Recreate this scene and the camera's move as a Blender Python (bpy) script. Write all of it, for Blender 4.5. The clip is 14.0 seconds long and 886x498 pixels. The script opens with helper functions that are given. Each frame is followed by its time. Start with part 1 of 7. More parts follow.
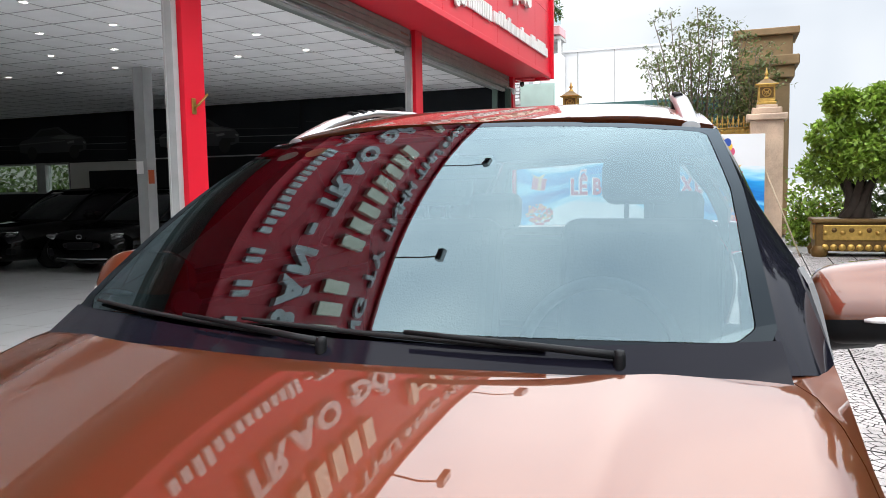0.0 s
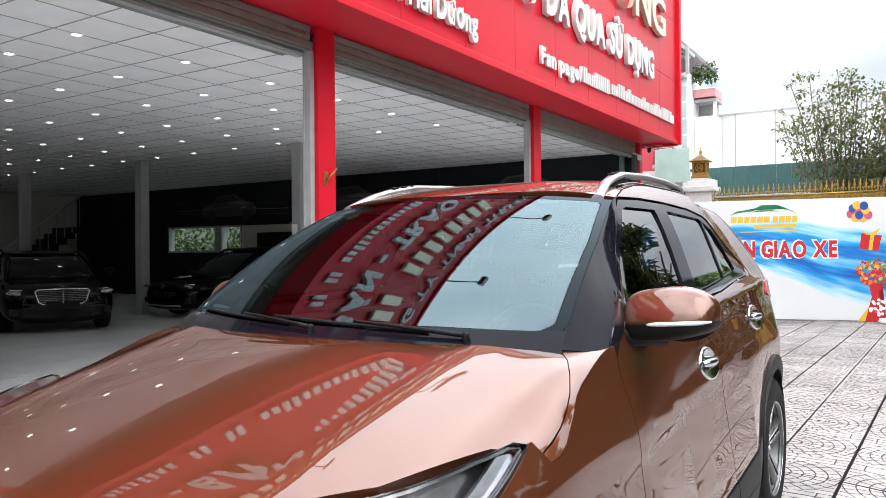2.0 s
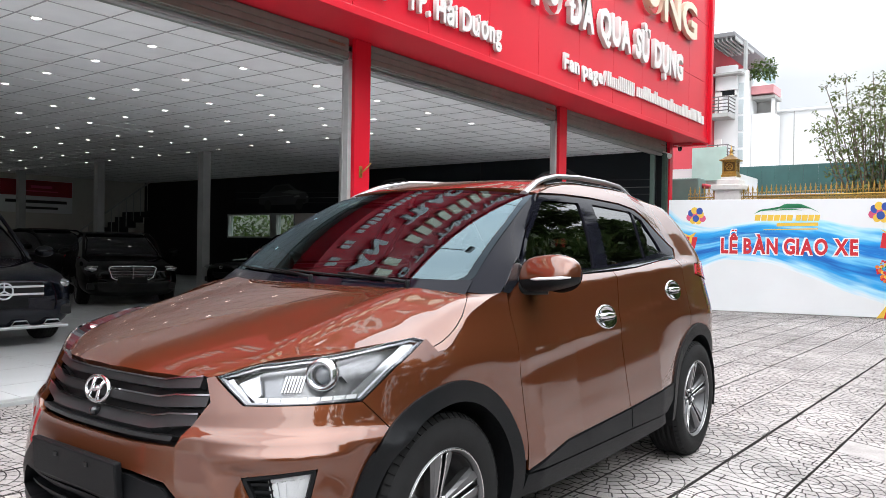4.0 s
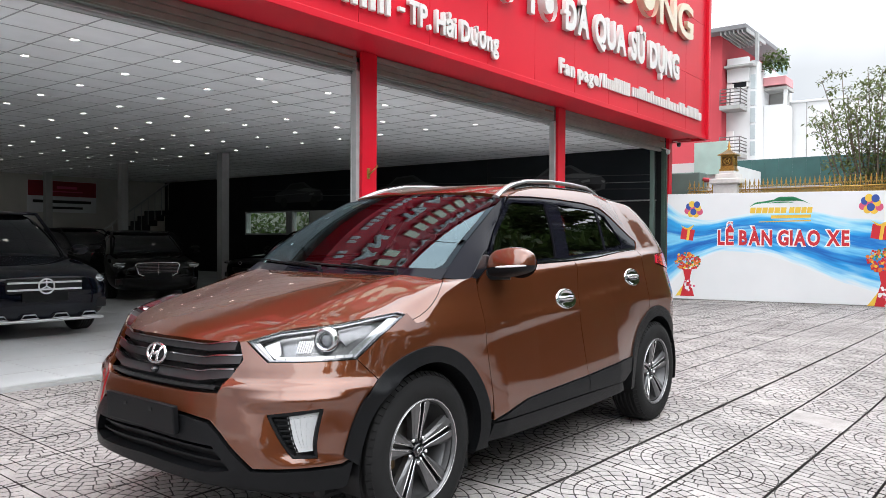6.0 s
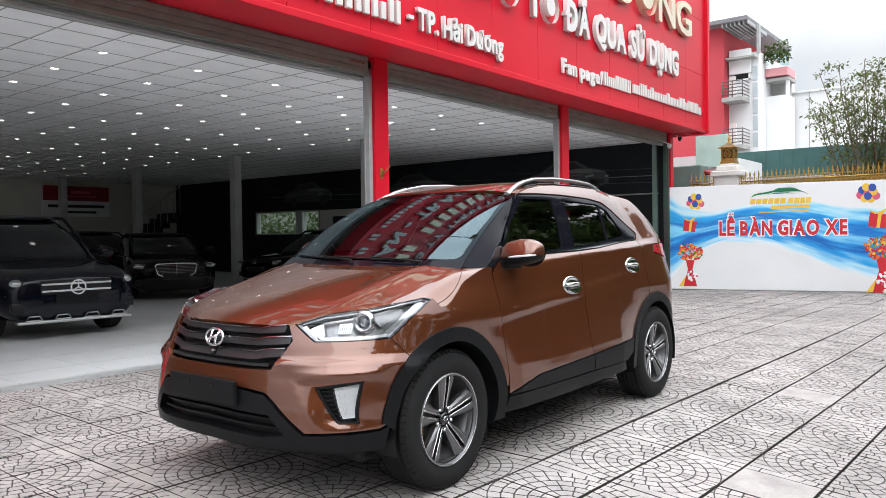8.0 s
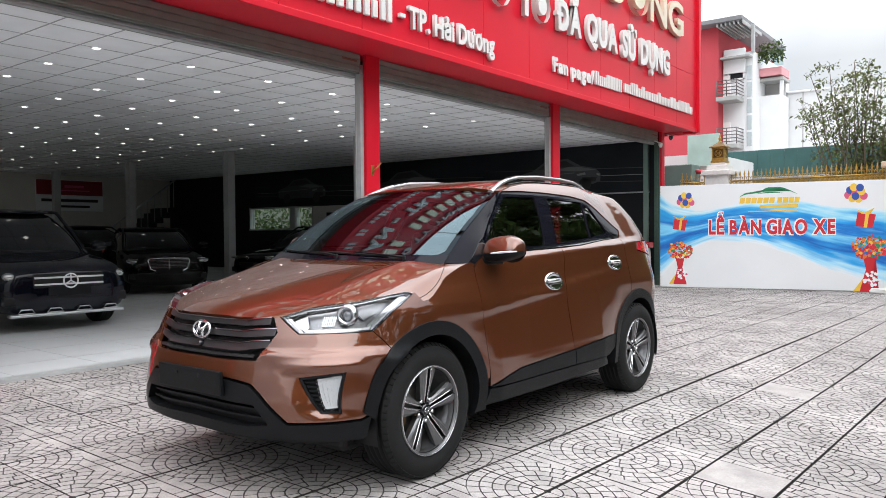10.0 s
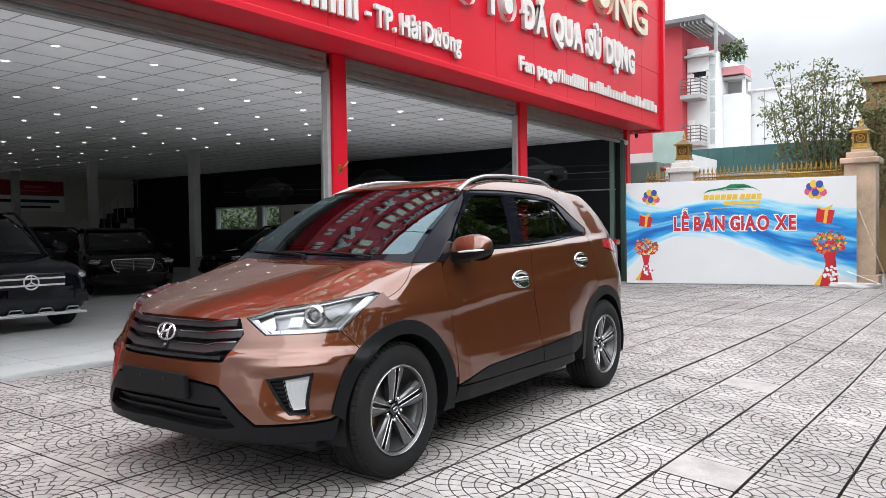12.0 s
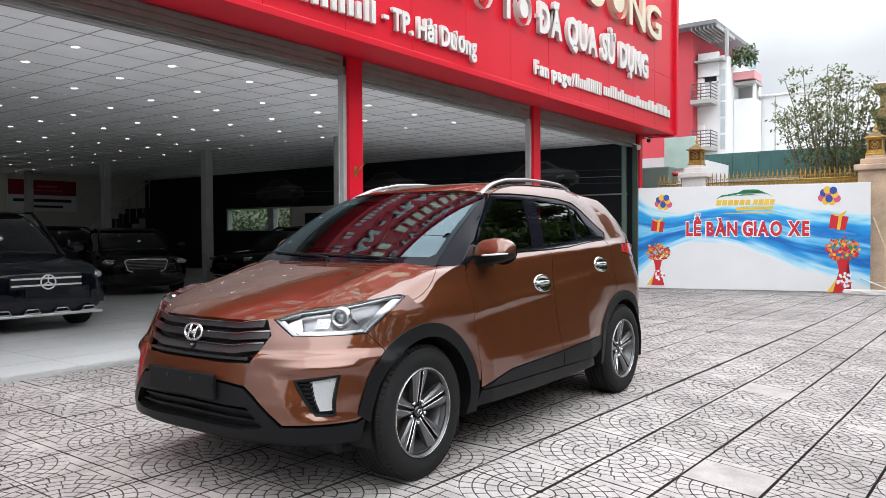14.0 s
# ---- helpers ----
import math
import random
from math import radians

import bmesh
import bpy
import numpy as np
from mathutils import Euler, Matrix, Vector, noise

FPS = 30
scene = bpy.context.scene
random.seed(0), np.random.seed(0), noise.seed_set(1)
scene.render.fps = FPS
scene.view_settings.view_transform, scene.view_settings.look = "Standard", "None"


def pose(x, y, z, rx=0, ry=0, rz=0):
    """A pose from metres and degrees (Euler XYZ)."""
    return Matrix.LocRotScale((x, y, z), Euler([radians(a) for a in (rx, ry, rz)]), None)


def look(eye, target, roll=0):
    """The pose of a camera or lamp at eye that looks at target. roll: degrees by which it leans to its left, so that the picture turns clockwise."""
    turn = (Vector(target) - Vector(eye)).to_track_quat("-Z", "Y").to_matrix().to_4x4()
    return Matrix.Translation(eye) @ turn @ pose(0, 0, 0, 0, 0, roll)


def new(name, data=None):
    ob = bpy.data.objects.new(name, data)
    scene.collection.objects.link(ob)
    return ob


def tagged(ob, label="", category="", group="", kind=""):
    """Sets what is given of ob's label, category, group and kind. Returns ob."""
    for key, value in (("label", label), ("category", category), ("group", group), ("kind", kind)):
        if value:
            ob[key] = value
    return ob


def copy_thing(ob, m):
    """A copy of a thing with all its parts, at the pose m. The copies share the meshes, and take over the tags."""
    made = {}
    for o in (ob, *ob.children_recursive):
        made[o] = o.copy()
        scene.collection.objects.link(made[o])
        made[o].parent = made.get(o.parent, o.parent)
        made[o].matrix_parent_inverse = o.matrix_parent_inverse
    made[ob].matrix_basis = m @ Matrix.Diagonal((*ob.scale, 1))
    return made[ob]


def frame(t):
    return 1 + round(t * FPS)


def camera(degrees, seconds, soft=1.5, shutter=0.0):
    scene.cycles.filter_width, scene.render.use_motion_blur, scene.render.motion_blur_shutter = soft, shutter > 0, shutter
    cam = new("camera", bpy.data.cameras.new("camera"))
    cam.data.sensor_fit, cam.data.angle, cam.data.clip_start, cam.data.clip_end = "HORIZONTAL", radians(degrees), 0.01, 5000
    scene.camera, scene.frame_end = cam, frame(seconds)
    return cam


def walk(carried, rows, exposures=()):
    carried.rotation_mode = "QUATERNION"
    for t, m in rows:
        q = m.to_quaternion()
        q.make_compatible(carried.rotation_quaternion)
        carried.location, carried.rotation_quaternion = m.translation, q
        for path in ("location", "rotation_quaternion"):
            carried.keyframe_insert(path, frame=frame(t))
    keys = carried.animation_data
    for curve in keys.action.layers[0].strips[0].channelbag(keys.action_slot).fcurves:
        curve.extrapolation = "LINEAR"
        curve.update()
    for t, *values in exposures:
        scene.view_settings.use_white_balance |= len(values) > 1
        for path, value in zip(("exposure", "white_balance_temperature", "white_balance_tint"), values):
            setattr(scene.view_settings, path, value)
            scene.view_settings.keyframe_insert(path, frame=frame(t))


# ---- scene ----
cam = camera(61.0, 14.0, soft=0.7)
PATH = [
    (0, (0.011, -0.114, 1.381), (-0.701, 1.747, 1.214), -1.0),
    (0.5, (0.179, -0.241, 1.394), (-0.704, 1.551, 1.292), -0.2),
    (1, (0.407, -0.293, 1.368), (-0.568, 1.452, 1.336), -0.1),
    (1.5, (0.633, -0.432, 1.361), (-0.4, 1.282, 1.36), -0.5),
    (2, (0.853, -0.633, 1.337), (-0.224, 1.051, 1.343), -0.5),
    (2.5, (1.119, -0.763, 1.282), (0.006, 0.899, 1.285), 0.0),
    (3, (1.395, -0.889, 1.283), (0.249, 0.75, 1.282), 0.5),
    (3.5, (1.576, -1.078, 1.271), (0.398, 0.538, 1.264), 0.9),
    (6, (2.299, -1.731, 1.279), (1.07, -0.154, 1.25), 0.3),
    (6.5, (2.434, -1.863, 1.263), (1.201, -0.29, 1.233), 0.1),
    (7, (2.509, -1.976, 1.268), (1.271, -0.406, 1.236), -0.4),
    (7.5, (2.508, -2.093, 1.266), (1.267, -0.525, 1.231), -0.8),
    (10, (2.633, -2.172, 1.259), (1.403, -0.595, 1.214), -0.4),
    (10.5, (2.644, -2.173, 1.264), (1.433, -0.582, 1.217), -0.6),
    (11, (2.647, -2.172, 1.262), (1.458, -0.565, 1.215), -0.7),
    (11.5, (2.647, -2.171, 1.259), (1.474, -0.551, 1.211), -0.7),
    (12, (2.641, -2.17, 1.264), (1.478, -0.545, 1.213), -0.8),
    (12.5, (2.645, -2.167, 1.263), (1.481, -0.542, 1.213), -0.8),
    (13, (2.649, -2.169, 1.265), (1.479, -0.549, 1.217), -0.7),
    (13.5, (2.633, -2.186, 1.267), (1.457, -0.57, 1.22), -0.5),
    (14, (2.574, -2.235, 1.267), (1.395, -0.621, 1.224), -0.3),
]
walk(cam, [(t, look(eye, target, roll)) for t, eye, target, roll in PATH], [(0, .20), (1, .28), (2.5, .22), (3.5, .18), (6, .04), (7.5, 0.0), (10, -.04), (14, -.04)])

# ---- daylight: a bright overcast sky ----
world = bpy.data.worlds.new("overcast_sky")
scene.world = world
world.use_nodes = True
wn, wl = world.node_tree.nodes, world.node_tree.links
wn.clear()
sky = wn.new("ShaderNodeTexSky")
sky.sky_type, sky.sun_disc = "NISHITA", False
sky.sun_elevation, sky.sun_rotation = radians(58), radians(115)
sky.air_density, sky.dust_density, sky.ozone_density = 1.0, 4.0, 1.0
grey = wn.new("ShaderNodeHueSaturation")
grey.inputs["Saturation"].default_value = 0.25
wtc = wn.new("ShaderNodeTexCoord")
cloud = wn.new("ShaderNodeTexNoise")
cloud.inputs["Scale"].default_value, cloud.inputs["Detail"].default_value = 2.2, 4.0
wl.new(wtc.outputs["Generated"], cloud.inputs["Vector"])
veil = wn.new("ShaderNodeValToRGB")
veil.color_ramp.elements[0].position, veil.color_ramp.elements[0].color = 0.34, (6.8, 7.4, 8.2, 1)
veil.color_ramp.elements[1].position, veil.color_ramp.elements[1].color = 0.66, (11.0, 11.2, 11.4, 1)
wl.new(cloud.outputs["Fac"], veil.inputs["Fac"])
wsep = wn.new("ShaderNodeSeparateXYZ")
wl.new(wtc.outputs["Generated"], wsep.inputs[0])
rise = wn.new("ShaderNodeMapRange")
rise.inputs["From Min"].default_value, rise.inputs["From Max"].default_value = 0.2, 0.7
rise.inputs["To Min"].default_value, rise.inputs["To Max"].default_value = 0.84, 3.6
wl.new(wsep.outputs["Z"], rise.inputs["Value"])
bright = wn.new("ShaderNodeVectorMath")
bright.operation = "SCALE"
wl.new(veil.outputs[0], bright.inputs[0])
wl.new(rise.outputs[0], bright.inputs["Scale"])
mixer = wn.new("ShaderNodeMix")
mixer.data_type = "RGBA"
mixer.inputs["Factor"].default_value = 0.86
bg = wn.new("ShaderNodeBackground")
bg.inputs["Strength"].default_value = 0.125
wout = wn.new("ShaderNodeOutputWorld")
wl.new(sky.outputs[0], grey.inputs["Color"])
wl.new(grey.outputs[0], mixer.inputs["A"])
wl.new(bright.outputs[0], mixer.inputs["B"])
wl.new(mixer.outputs["Result"], bg.inputs["Color"])
wl.new(bg.outputs[0], wout.inputs[0])

sun = new("sun", bpy.data.lights.new("sun", "SUN"))
sun.data.energy, sun.data.angle, sun.data.color = 1.3, radians(60), (1.0, 0.96, 0.9)
sun.matrix_world = look((13, -2, 17), (0, 3, 0))


# ---- materials ----
def mat(name, color, rough=0.5, metal=0.0, spec=0.5, coat=0.0, coat_rough=0.03, emit=None, power=0.0):
    m = bpy.data.materials.new(name)
    m.use_nodes = True
    b = m.node_tree.nodes["Principled BSDF"]
    b.inputs["Base Color"].default_value = (*color, 1)
    b.inputs["Roughness"].default_value = rough
    b.inputs["Metallic"].default_value = metal
    b.inputs["Specular IOR Level"].default_value = spec
    b.inputs["Coat Weight"].default_value = coat
    b.inputs["Coat Roughness"].default_value = coat_rough
    if emit:
        b.inputs["Emission Color"].default_value = (*emit, 1)
        b.inputs["Emission Strength"].default_value = power
    return m


def vary(m, scale, amount, detail=4.0, rough=0.0, bump=0.0, bump_scale=None, second=None, dark=(0.6, 1.15)):
    """Colour variation at two scales, roughness variation and fine relief, in metres."""
    n, l = m.node_tree.nodes, m.node_tree.links
    b = n["Principled BSDF"]
    base = tuple(b.inputs["Base Color"].default_value)
    tc = n.new("ShaderNodeTexCoord")
    a = n.new("ShaderNodeTexNoise")
    a.inputs["Scale"].default_value, a.inputs["Detail"].default_value = scale, detail
    l.new(tc.outputs["Object"], a.inputs["Vector"])
    c = n.new("ShaderNodeTexNoise")
    c.inputs["Scale"].default_value, c.inputs["Detail"].default_value = second or scale * 0.13, 3.0
    l.new(tc.outputs["Object"], c.inputs["Vector"])
    add = n.new("ShaderNodeMath")
    add.operation = "ADD"
    l.new(a.outputs["Fac"], add.inputs[0])
    l.new(c.outputs["Fac"], add.inputs[1])
    r = n.new("ShaderNodeMapRange")
    r.inputs["From Min"].default_value, r.inputs["From Max"].default_value = 0.7, 1.3
    r.inputs["To Min"].default_value = 1 - amount * (1 - dark[0]) * 2
    r.inputs["To Max"].default_value = 1 + amount * (dark[1] - 1) * 2
    l.new(add.outputs[0], r.inputs["Value"])
    mul = n.new("ShaderNodeVectorMath")
    mul.operation = "SCALE"
    mul.inputs[0].default_value = base[:3]
    l.new(r.outputs[0], mul.inputs["Scale"])
    l.new(mul.outputs[0], b.inputs["Base Color"])
    if rough:
        q = n.new("ShaderNodeMapRange")
        v = b.inputs["Roughness"].default_value
        q.inputs["To Min"].default_value, q.inputs["To Max"].default_value = max(0, v - rough), min(1, v + rough)
        l.new(c.outputs["Fac"], q.inputs["Value"])
        l.new(q.outputs[0], b.inputs["Roughness"])
    if bump:
        t = n.new("ShaderNodeTexNoise")
        t.inputs["Scale"].default_value, t.inputs["Detail"].default_value = bump_scale or scale * 3, 3.0
        l.new(tc.outputs["Object"], t.inputs["Vector"])
        u = n.new("ShaderNodeBump")
        u.inputs["Strength"].default_value, u.inputs["Distance"].default_value = bump, 0.01
        l.new(t.outputs["Fac"], u.inputs["Height"])
        l.new(u.outputs[0], b.inputs["Normal"])
    return m


def pane_material(name, tint, ior=1.6, rough=0.0, gloss=(1, 1, 1)):
    """A thin sheet of glass: what lies behind, tinted, under a clear gloss."""
    m = bpy.data.materials.new(name)
    m.use_nodes = True
    n, l = m.node_tree.nodes, m.node_tree.links
    n.clear()
    o = n.new("ShaderNodeOutputMaterial")
    t = n.new("ShaderNodeBsdfTransparent")
    t.inputs[0].default_value = (*tint, 1)
    g = n.new("ShaderNodeBsdfGlossy")
    g.inputs["Roughness"].default_value = rough
    g.inputs["Color"].default_value = (*gloss, 1)
    f = n.new("ShaderNodeFresnel")
    f.inputs[0].default_value = ior
    x = n.new("ShaderNodeMixShader")
    l.new(f.outputs[0], x.inputs[0])
    l.new(t.outputs[0], x.inputs[1])
    l.new(g.outputs[0], x.inputs[2])
    l.new(x.outputs[0], o.inputs[0])
    return m


COPPER = mat("copper_brown_car_paint", (0.125, 0.0368, 0.0152), 0.32, 0.55, 0.0, 1.0, 0.004)
COPPER.node_tree.nodes["Principled BSDF"].inputs["Coat IOR"].default_value = 1.78
vary(COPPER, 900.0, 0.10, 2.0, second=2.5)
BLACK_PLASTIC = vary(mat("black_moulded_plastic", (0.0065, 0.007, 0.008), 0.46, spec=0.16), 30, 0.25, rough=0.08, bump=0.12, bump_scale=700)
GLOSS_BLACK = mat("gloss_black_trim", (0.008, 0.009, 0.012), 0.12, coat=0.6)
PILLAR_BLACK = mat("black_pillar_film", (0.006, 0.006, 0.010), 0.06, spec=0.34)
DARK_GREY = vary(mat("dark_grey_grille", (0.028, 0.028, 0.030), 0.34, 0.35), 20, 0.2)
CHROME = mat("chrome", (0.82, 0.83, 0.85), 0.06, 1.0)
SATIN_SILVER = vary(mat("satin_silver", (0.46, 0.47, 0.48), 0.3, 0.85), 40, 0.12, rough=0.06)
RUBBER = vary(mat("tyre_rubber", (0.0085, 0.0085, 0.009), 0.8, spec=0.3), 25, 0.35, rough=0.1, bump=0.15, bump_scale=260)
ALLOY_DARK = vary(mat("dark_grey_alloy", (0.16, 0.16, 0.165), 0.32, 0.75), 30, 0.2)
ALLOY_CUT = vary(mat("machined_alloy", (0.56, 0.56, 0.57), 0.22, 0.95), 60, 0.15)
BRAKE = vary(mat("brake_steel", (0.2, 0.19, 0.18), 0.4, 0.8), 40, 0.4)
RUST = vary(mat("brassy_caliper", (0.2, 0.12, 0.05), 0.55, 0.4), 30, 0.4)
LAMP_GREY = mat("silvered_lamp_shell", (0.55, 0.56, 0.58), 0.25, 0.85)
DARK_CHROME = vary(mat("dark_chrome", (0.30, 0.29, 0.30), 0.18, 1.0), 30, 0.2)
COWL_BLACK = vary(mat("weathered_black_plastic", (0.005, 0.005, 0.006), 0.42, spec=0.2), 30, 0.3)
for m in (PILLAR_BLACK, COWL_BLACK):
    m.node_tree.nodes["Principled BSDF"].inputs["IOR"].default_value = 1.22
LAMP_CLEAR = pane_material("clear_lamp_cover", (0.95, 0.96, 0.97), 1.28)
WINDSCREEN = pane_material("windscreen_glass", (0.34, 0.41, 0.41), 2.3, 0.0, (0.45, 0.60, 0.66))
TINTED = pane_material("tinted_window_glass", (0.075, 0.085, 0.08), 2.1)
REAR_GLASS = pane_material("rear_window_glass", (0.92, 0.95, 0.94), 1.3)
FRIT = pane_material("blackened_glass_border", (0, 0, 0), 1.42, 0.0, (0.34, 0.41, 0.47))
LAMP_RED = mat("red_lamp_plastic", (0.42, 0.012, 0.03), 0.1, coat=1.0)
LAMP_WHITE = mat("white_lamp_reflector", (0.86, 0.87, 0.88), 0.22, 0.25)
LAMP_DEEP = vary(mat("smoked_lamp_inner", (0.24, 0.24, 0.25), 0.28, 0.75), 40, 0.3)
LAMP_BLACK = mat("black_lamp_inner", (0.008, 0.008, 0.009), 0.4, spec=0.25)
LENS = mat("projector_glass", (0.12, 0.13, 0.15), 0.02, 0.0, 1.0, coat=1.0)
INNER = vary(mat("car_interior_dark", (0.035, 0.035, 0.037), 0.7), 30, 0.3, bump=0.2, bump_scale=300)
SEAT_CLOTH = vary(mat("grey_seat_leather", (0.11, 0.105, 0.1), 0.55), 25, 0.25, bump=0.15, bump_scale=120)

RED_SHEET = vary(mat("red_aluminium_cladding", (0.62, 0.008, 0.026), 0.38, 0.0, 0.28), 0.8, 0.10, rough=0.06, second=0.25)
GREY_STEEL = vary(mat("grey_painted_steel", (0.40, 0.41, 0.41), 0.45, 0.2), 6, 0.25, rough=0.1)
SHUTTER = vary(mat("grey_green_shutter", (0.23, 0.26, 0.235), 0.45, 0.3), 5, 0.25, rough=0.1)
PILLAR_GREY = vary(mat("grey_pillar_paint", (0.36, 0.37, 0.37), 0.55), 4, 0.2)
CEIL = vary(mat("white_ceiling_board", (0.86, 0.87, 0.88), 0.75), 3, 0.10, second=0.4)
CEIL_GRID = mat("ceiling_grid_line", (0.40, 0.40, 0.41), 0.6)
SHOW_FLOOR = vary(mat("polished_pale_floor", (0.88, 0.90, 0.91), 0.14), 1.6, 0.10, rough=0.06, second=0.3)
SHOW_JOINT = mat("floor_joint", (0.35, 0.35, 0.35), 0.6)
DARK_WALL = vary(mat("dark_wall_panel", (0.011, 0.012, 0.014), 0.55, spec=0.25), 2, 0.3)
PALE_WALL = vary(mat("pale_wall_paint", (0.60, 0.59, 0.55), 0.8), 2, 0.12)
WHITE_WALL = vary(mat("white_render", (0.70, 0.71, 0.72), 0.85), 1.5, 0.10, second=0.3)
RED_WALL = vary(mat("red_render", (0.44, 0.045, 0.06), 0.8), 1.5, 0.12)
CONCRETE = vary(mat("grey_concrete", (0.33, 0.33, 0.32), 0.85), 3, 0.25, bump=0.2)
GRANITE = vary(mat("speckled_beige_granite", (0.58, 0.43, 0.31), 0.45), 90, 0.5, second=3, rough=0.08)
WHITE_STONE = vary(mat("white_stone", (0.72, 0.70, 0.68), 0.7), 14, 0.15)
GOLD = vary(mat("gold_painted_iron", (0.50, 0.32, 0.08), 0.36, 0.75), 18, 0.5, rough=0.1)
GOLD_DARK = vary(mat("dark_gold_relief", (0.15, 0.085, 0.02), 0.5, 0.4), 18, 0.35)
LETTER_WHITE = vary(mat("white_letter_face", (0.68, 0.67, 0.655), 0.4), 3, 0.08)
LETTER_GOLD = vary(mat("champagne_letter", (0.72, 0.65, 0.50), 0.35, 0.35), 3, 0.12)
DOWNLIGHT = mat("downlight_glow", (0.9, 0.9, 0.88), 0.4, emit=(1.0, 0.97, 0.92), power=9.0)
WHITE_PLASTIC = mat("white_plastic", (0.78, 0.78, 0.77), 0.4)


# ---- building helpers ----
def part(name, bm, material, parent=None, label="", smooth=False):
    me = bpy.data.meshes.new(name)
    bm.to_mesh(me)
    bm.free()
    ob = new(name, me)
    for m in (material if isinstance(material, (list, tuple)) else [material]):
        me.materials.append(m)
    if smooth:
        for p in me.polygons:
            p.use_smooth = True
    if parent is not None:
        ob.parent = parent
        ob.matrix_parent_inverse = parent.matrix_world.inverted() if parent.type != "EMPTY" else Matrix.Translation(-parent.location)
    if label:
        ob["label"] = label
    return ob


def base(name, at, label, category, group=""):
    ob = new(name)
    ob.location = at
    ob.empty_display_size = 0.1
    bpy.context.view_layer.update()
    return tagged(ob, label, category, group)


def add_box(bm, lo, hi, turn=None, mi=0):
    lo, hi = Vector(lo), Vector(hi)
    m = Matrix.Translation((lo + hi) / 2) @ Matrix.Diagonal((*(hi - lo), 1))
    if turn is not None:
        m = turn @ m
    r = bmesh.ops.create_cube(bm, size=1, matrix=m)
    for f in {f for v in r["verts"] for f in v.link_faces}:
        f.material_index = mi
    return r["verts"]


def box(lo, hi, bevel=0.0, seg=2, turn=None):
    bm = bmesh.new()
    add_box(bm, lo, hi, turn)
    if bevel:
        bmesh.ops.bevel(bm, geom=bm.edges[:], offset=bevel, segments=seg, affect="EDGES", profile=0.5)
    return bm


def tube(points, radius, seg=10, closed=False, caps=True):
    """A round bar along points; radius may be a number or one for each point."""
    bm = bmesh.new()
    pts = [Vector(p) for p in points]
    n = len(pts)
    rings, side = [], None
    for i, p in enumerate(pts):
        a = pts[(i - 1) % n] if closed or i else p
        b = pts[(i + 1) % n] if closed or i < n - 1 else p
        d = (b - a).normalized()
        if side is None:
            side = d.orthogonal().normalized()
        side = (side - d * side.dot(d)).normalized()
        up = d.cross(side)
        r = radius[i] if isinstance(radius, (list, tuple)) else radius
        rings.append([bm.verts.new(p + r * (math.cos(2 * math.pi * k / seg) * side + math.sin(2 * math.pi * k / seg) * up)) for k in range(seg)])
    for i in range(n if closed else n - 1):
        a, b = rings[i], rings[(i + 1) % n]
        for k in range(seg):
            f = bm.faces.new((a[k], a[(k + 1) % seg], b[(k + 1) % seg], b[k]))
            f.smooth = True
    if caps and not closed:
        bm.faces.new(rings[0][::-1])
        bm.faces.new(rings[-1])
    return bm


def lathe(profile, seg=48, axis="z", matrix=None, closed=False):
    """profile: (radius, height) pairs turned about an axis."""
    bm = bmesh.new()
    rings = []
    for r, h in profile:
        ring = []
        for k in range(seg):
            a = 2 * math.pi * k / seg
            p = Vector((r * math.cos(a), r * math.sin(a), h))
            if axis == "x":
                p = Vector((h, r * math.cos(a), r * math.sin(a)))
            ring.append(bm.verts.new(matrix @ p if matrix is not None else p))
        rings.append(ring)
    m = len(rings)
    for i in range(m if closed else m - 1):
        a, b = rings[i], rings[(i + 1) % m]
        for k in range(seg):
            f = bm.faces.new((a[k], a[(k + 1) % seg], b[(k + 1) % seg], b[k]))
            f.smooth = True
    bmesh.ops.remove_doubles(bm, verts=bm.verts, dist=1e-6)
    bmesh.ops.recalc_face_normals(bm, faces=bm.faces)
    return bm


def prism(outline, depth, matrix=None, bevel=0.0):
    """A flat outline (x, y) given a thickness along z."""
    bm = bmesh.new()
    lo = [bm.verts.new((x, y, 0)) for x, y in outline]
    f = bm.faces.new(lo)
    r = bmesh.ops.extrude_face_region(bm, geom=[f])
    up = [v for v in r["geom"] if isinstance(v, bmesh.types.BMVert)]
    bmesh.ops.translate(bm, verts=up, vec=(0, 0, depth))
    bmesh.ops.recalc_face_normals(bm, faces=bm.faces)
    if bevel:
        top = {v for v in up}
        es = [e for e in bm.edges if e.verts[0] in top and e.verts[1] in top]
        bmesh.ops.bevel(bm, geom=es, offset=bevel, segments=2, affect="EDGES", profile=0.5)
    if matrix is not None:
        bmesh.ops.transform(bm, matrix=matrix, verts=bm.verts)
    return bm


def sheet(a, b, c, d):
    """One flat face through four corners."""
    bm = bmesh.new()
    bm.faces.new([bm.verts.new(p) for p in (a, b, c, d)])
    return bm


def join(*bms):
    out = bmesh.new()
    for b in bms:
        me = bpy.data.meshes.new("tmp")
        b.to_mesh(me)
        b.free()
        out.from_mesh(me)
        bpy.data.meshes.remove(me)
    return out


def structure(name, bm, material, label, category="", smooth=False):
    return tagged(part(name, bm, material, smooth=smooth), label, category or name.split("_")[0], kind="structure")


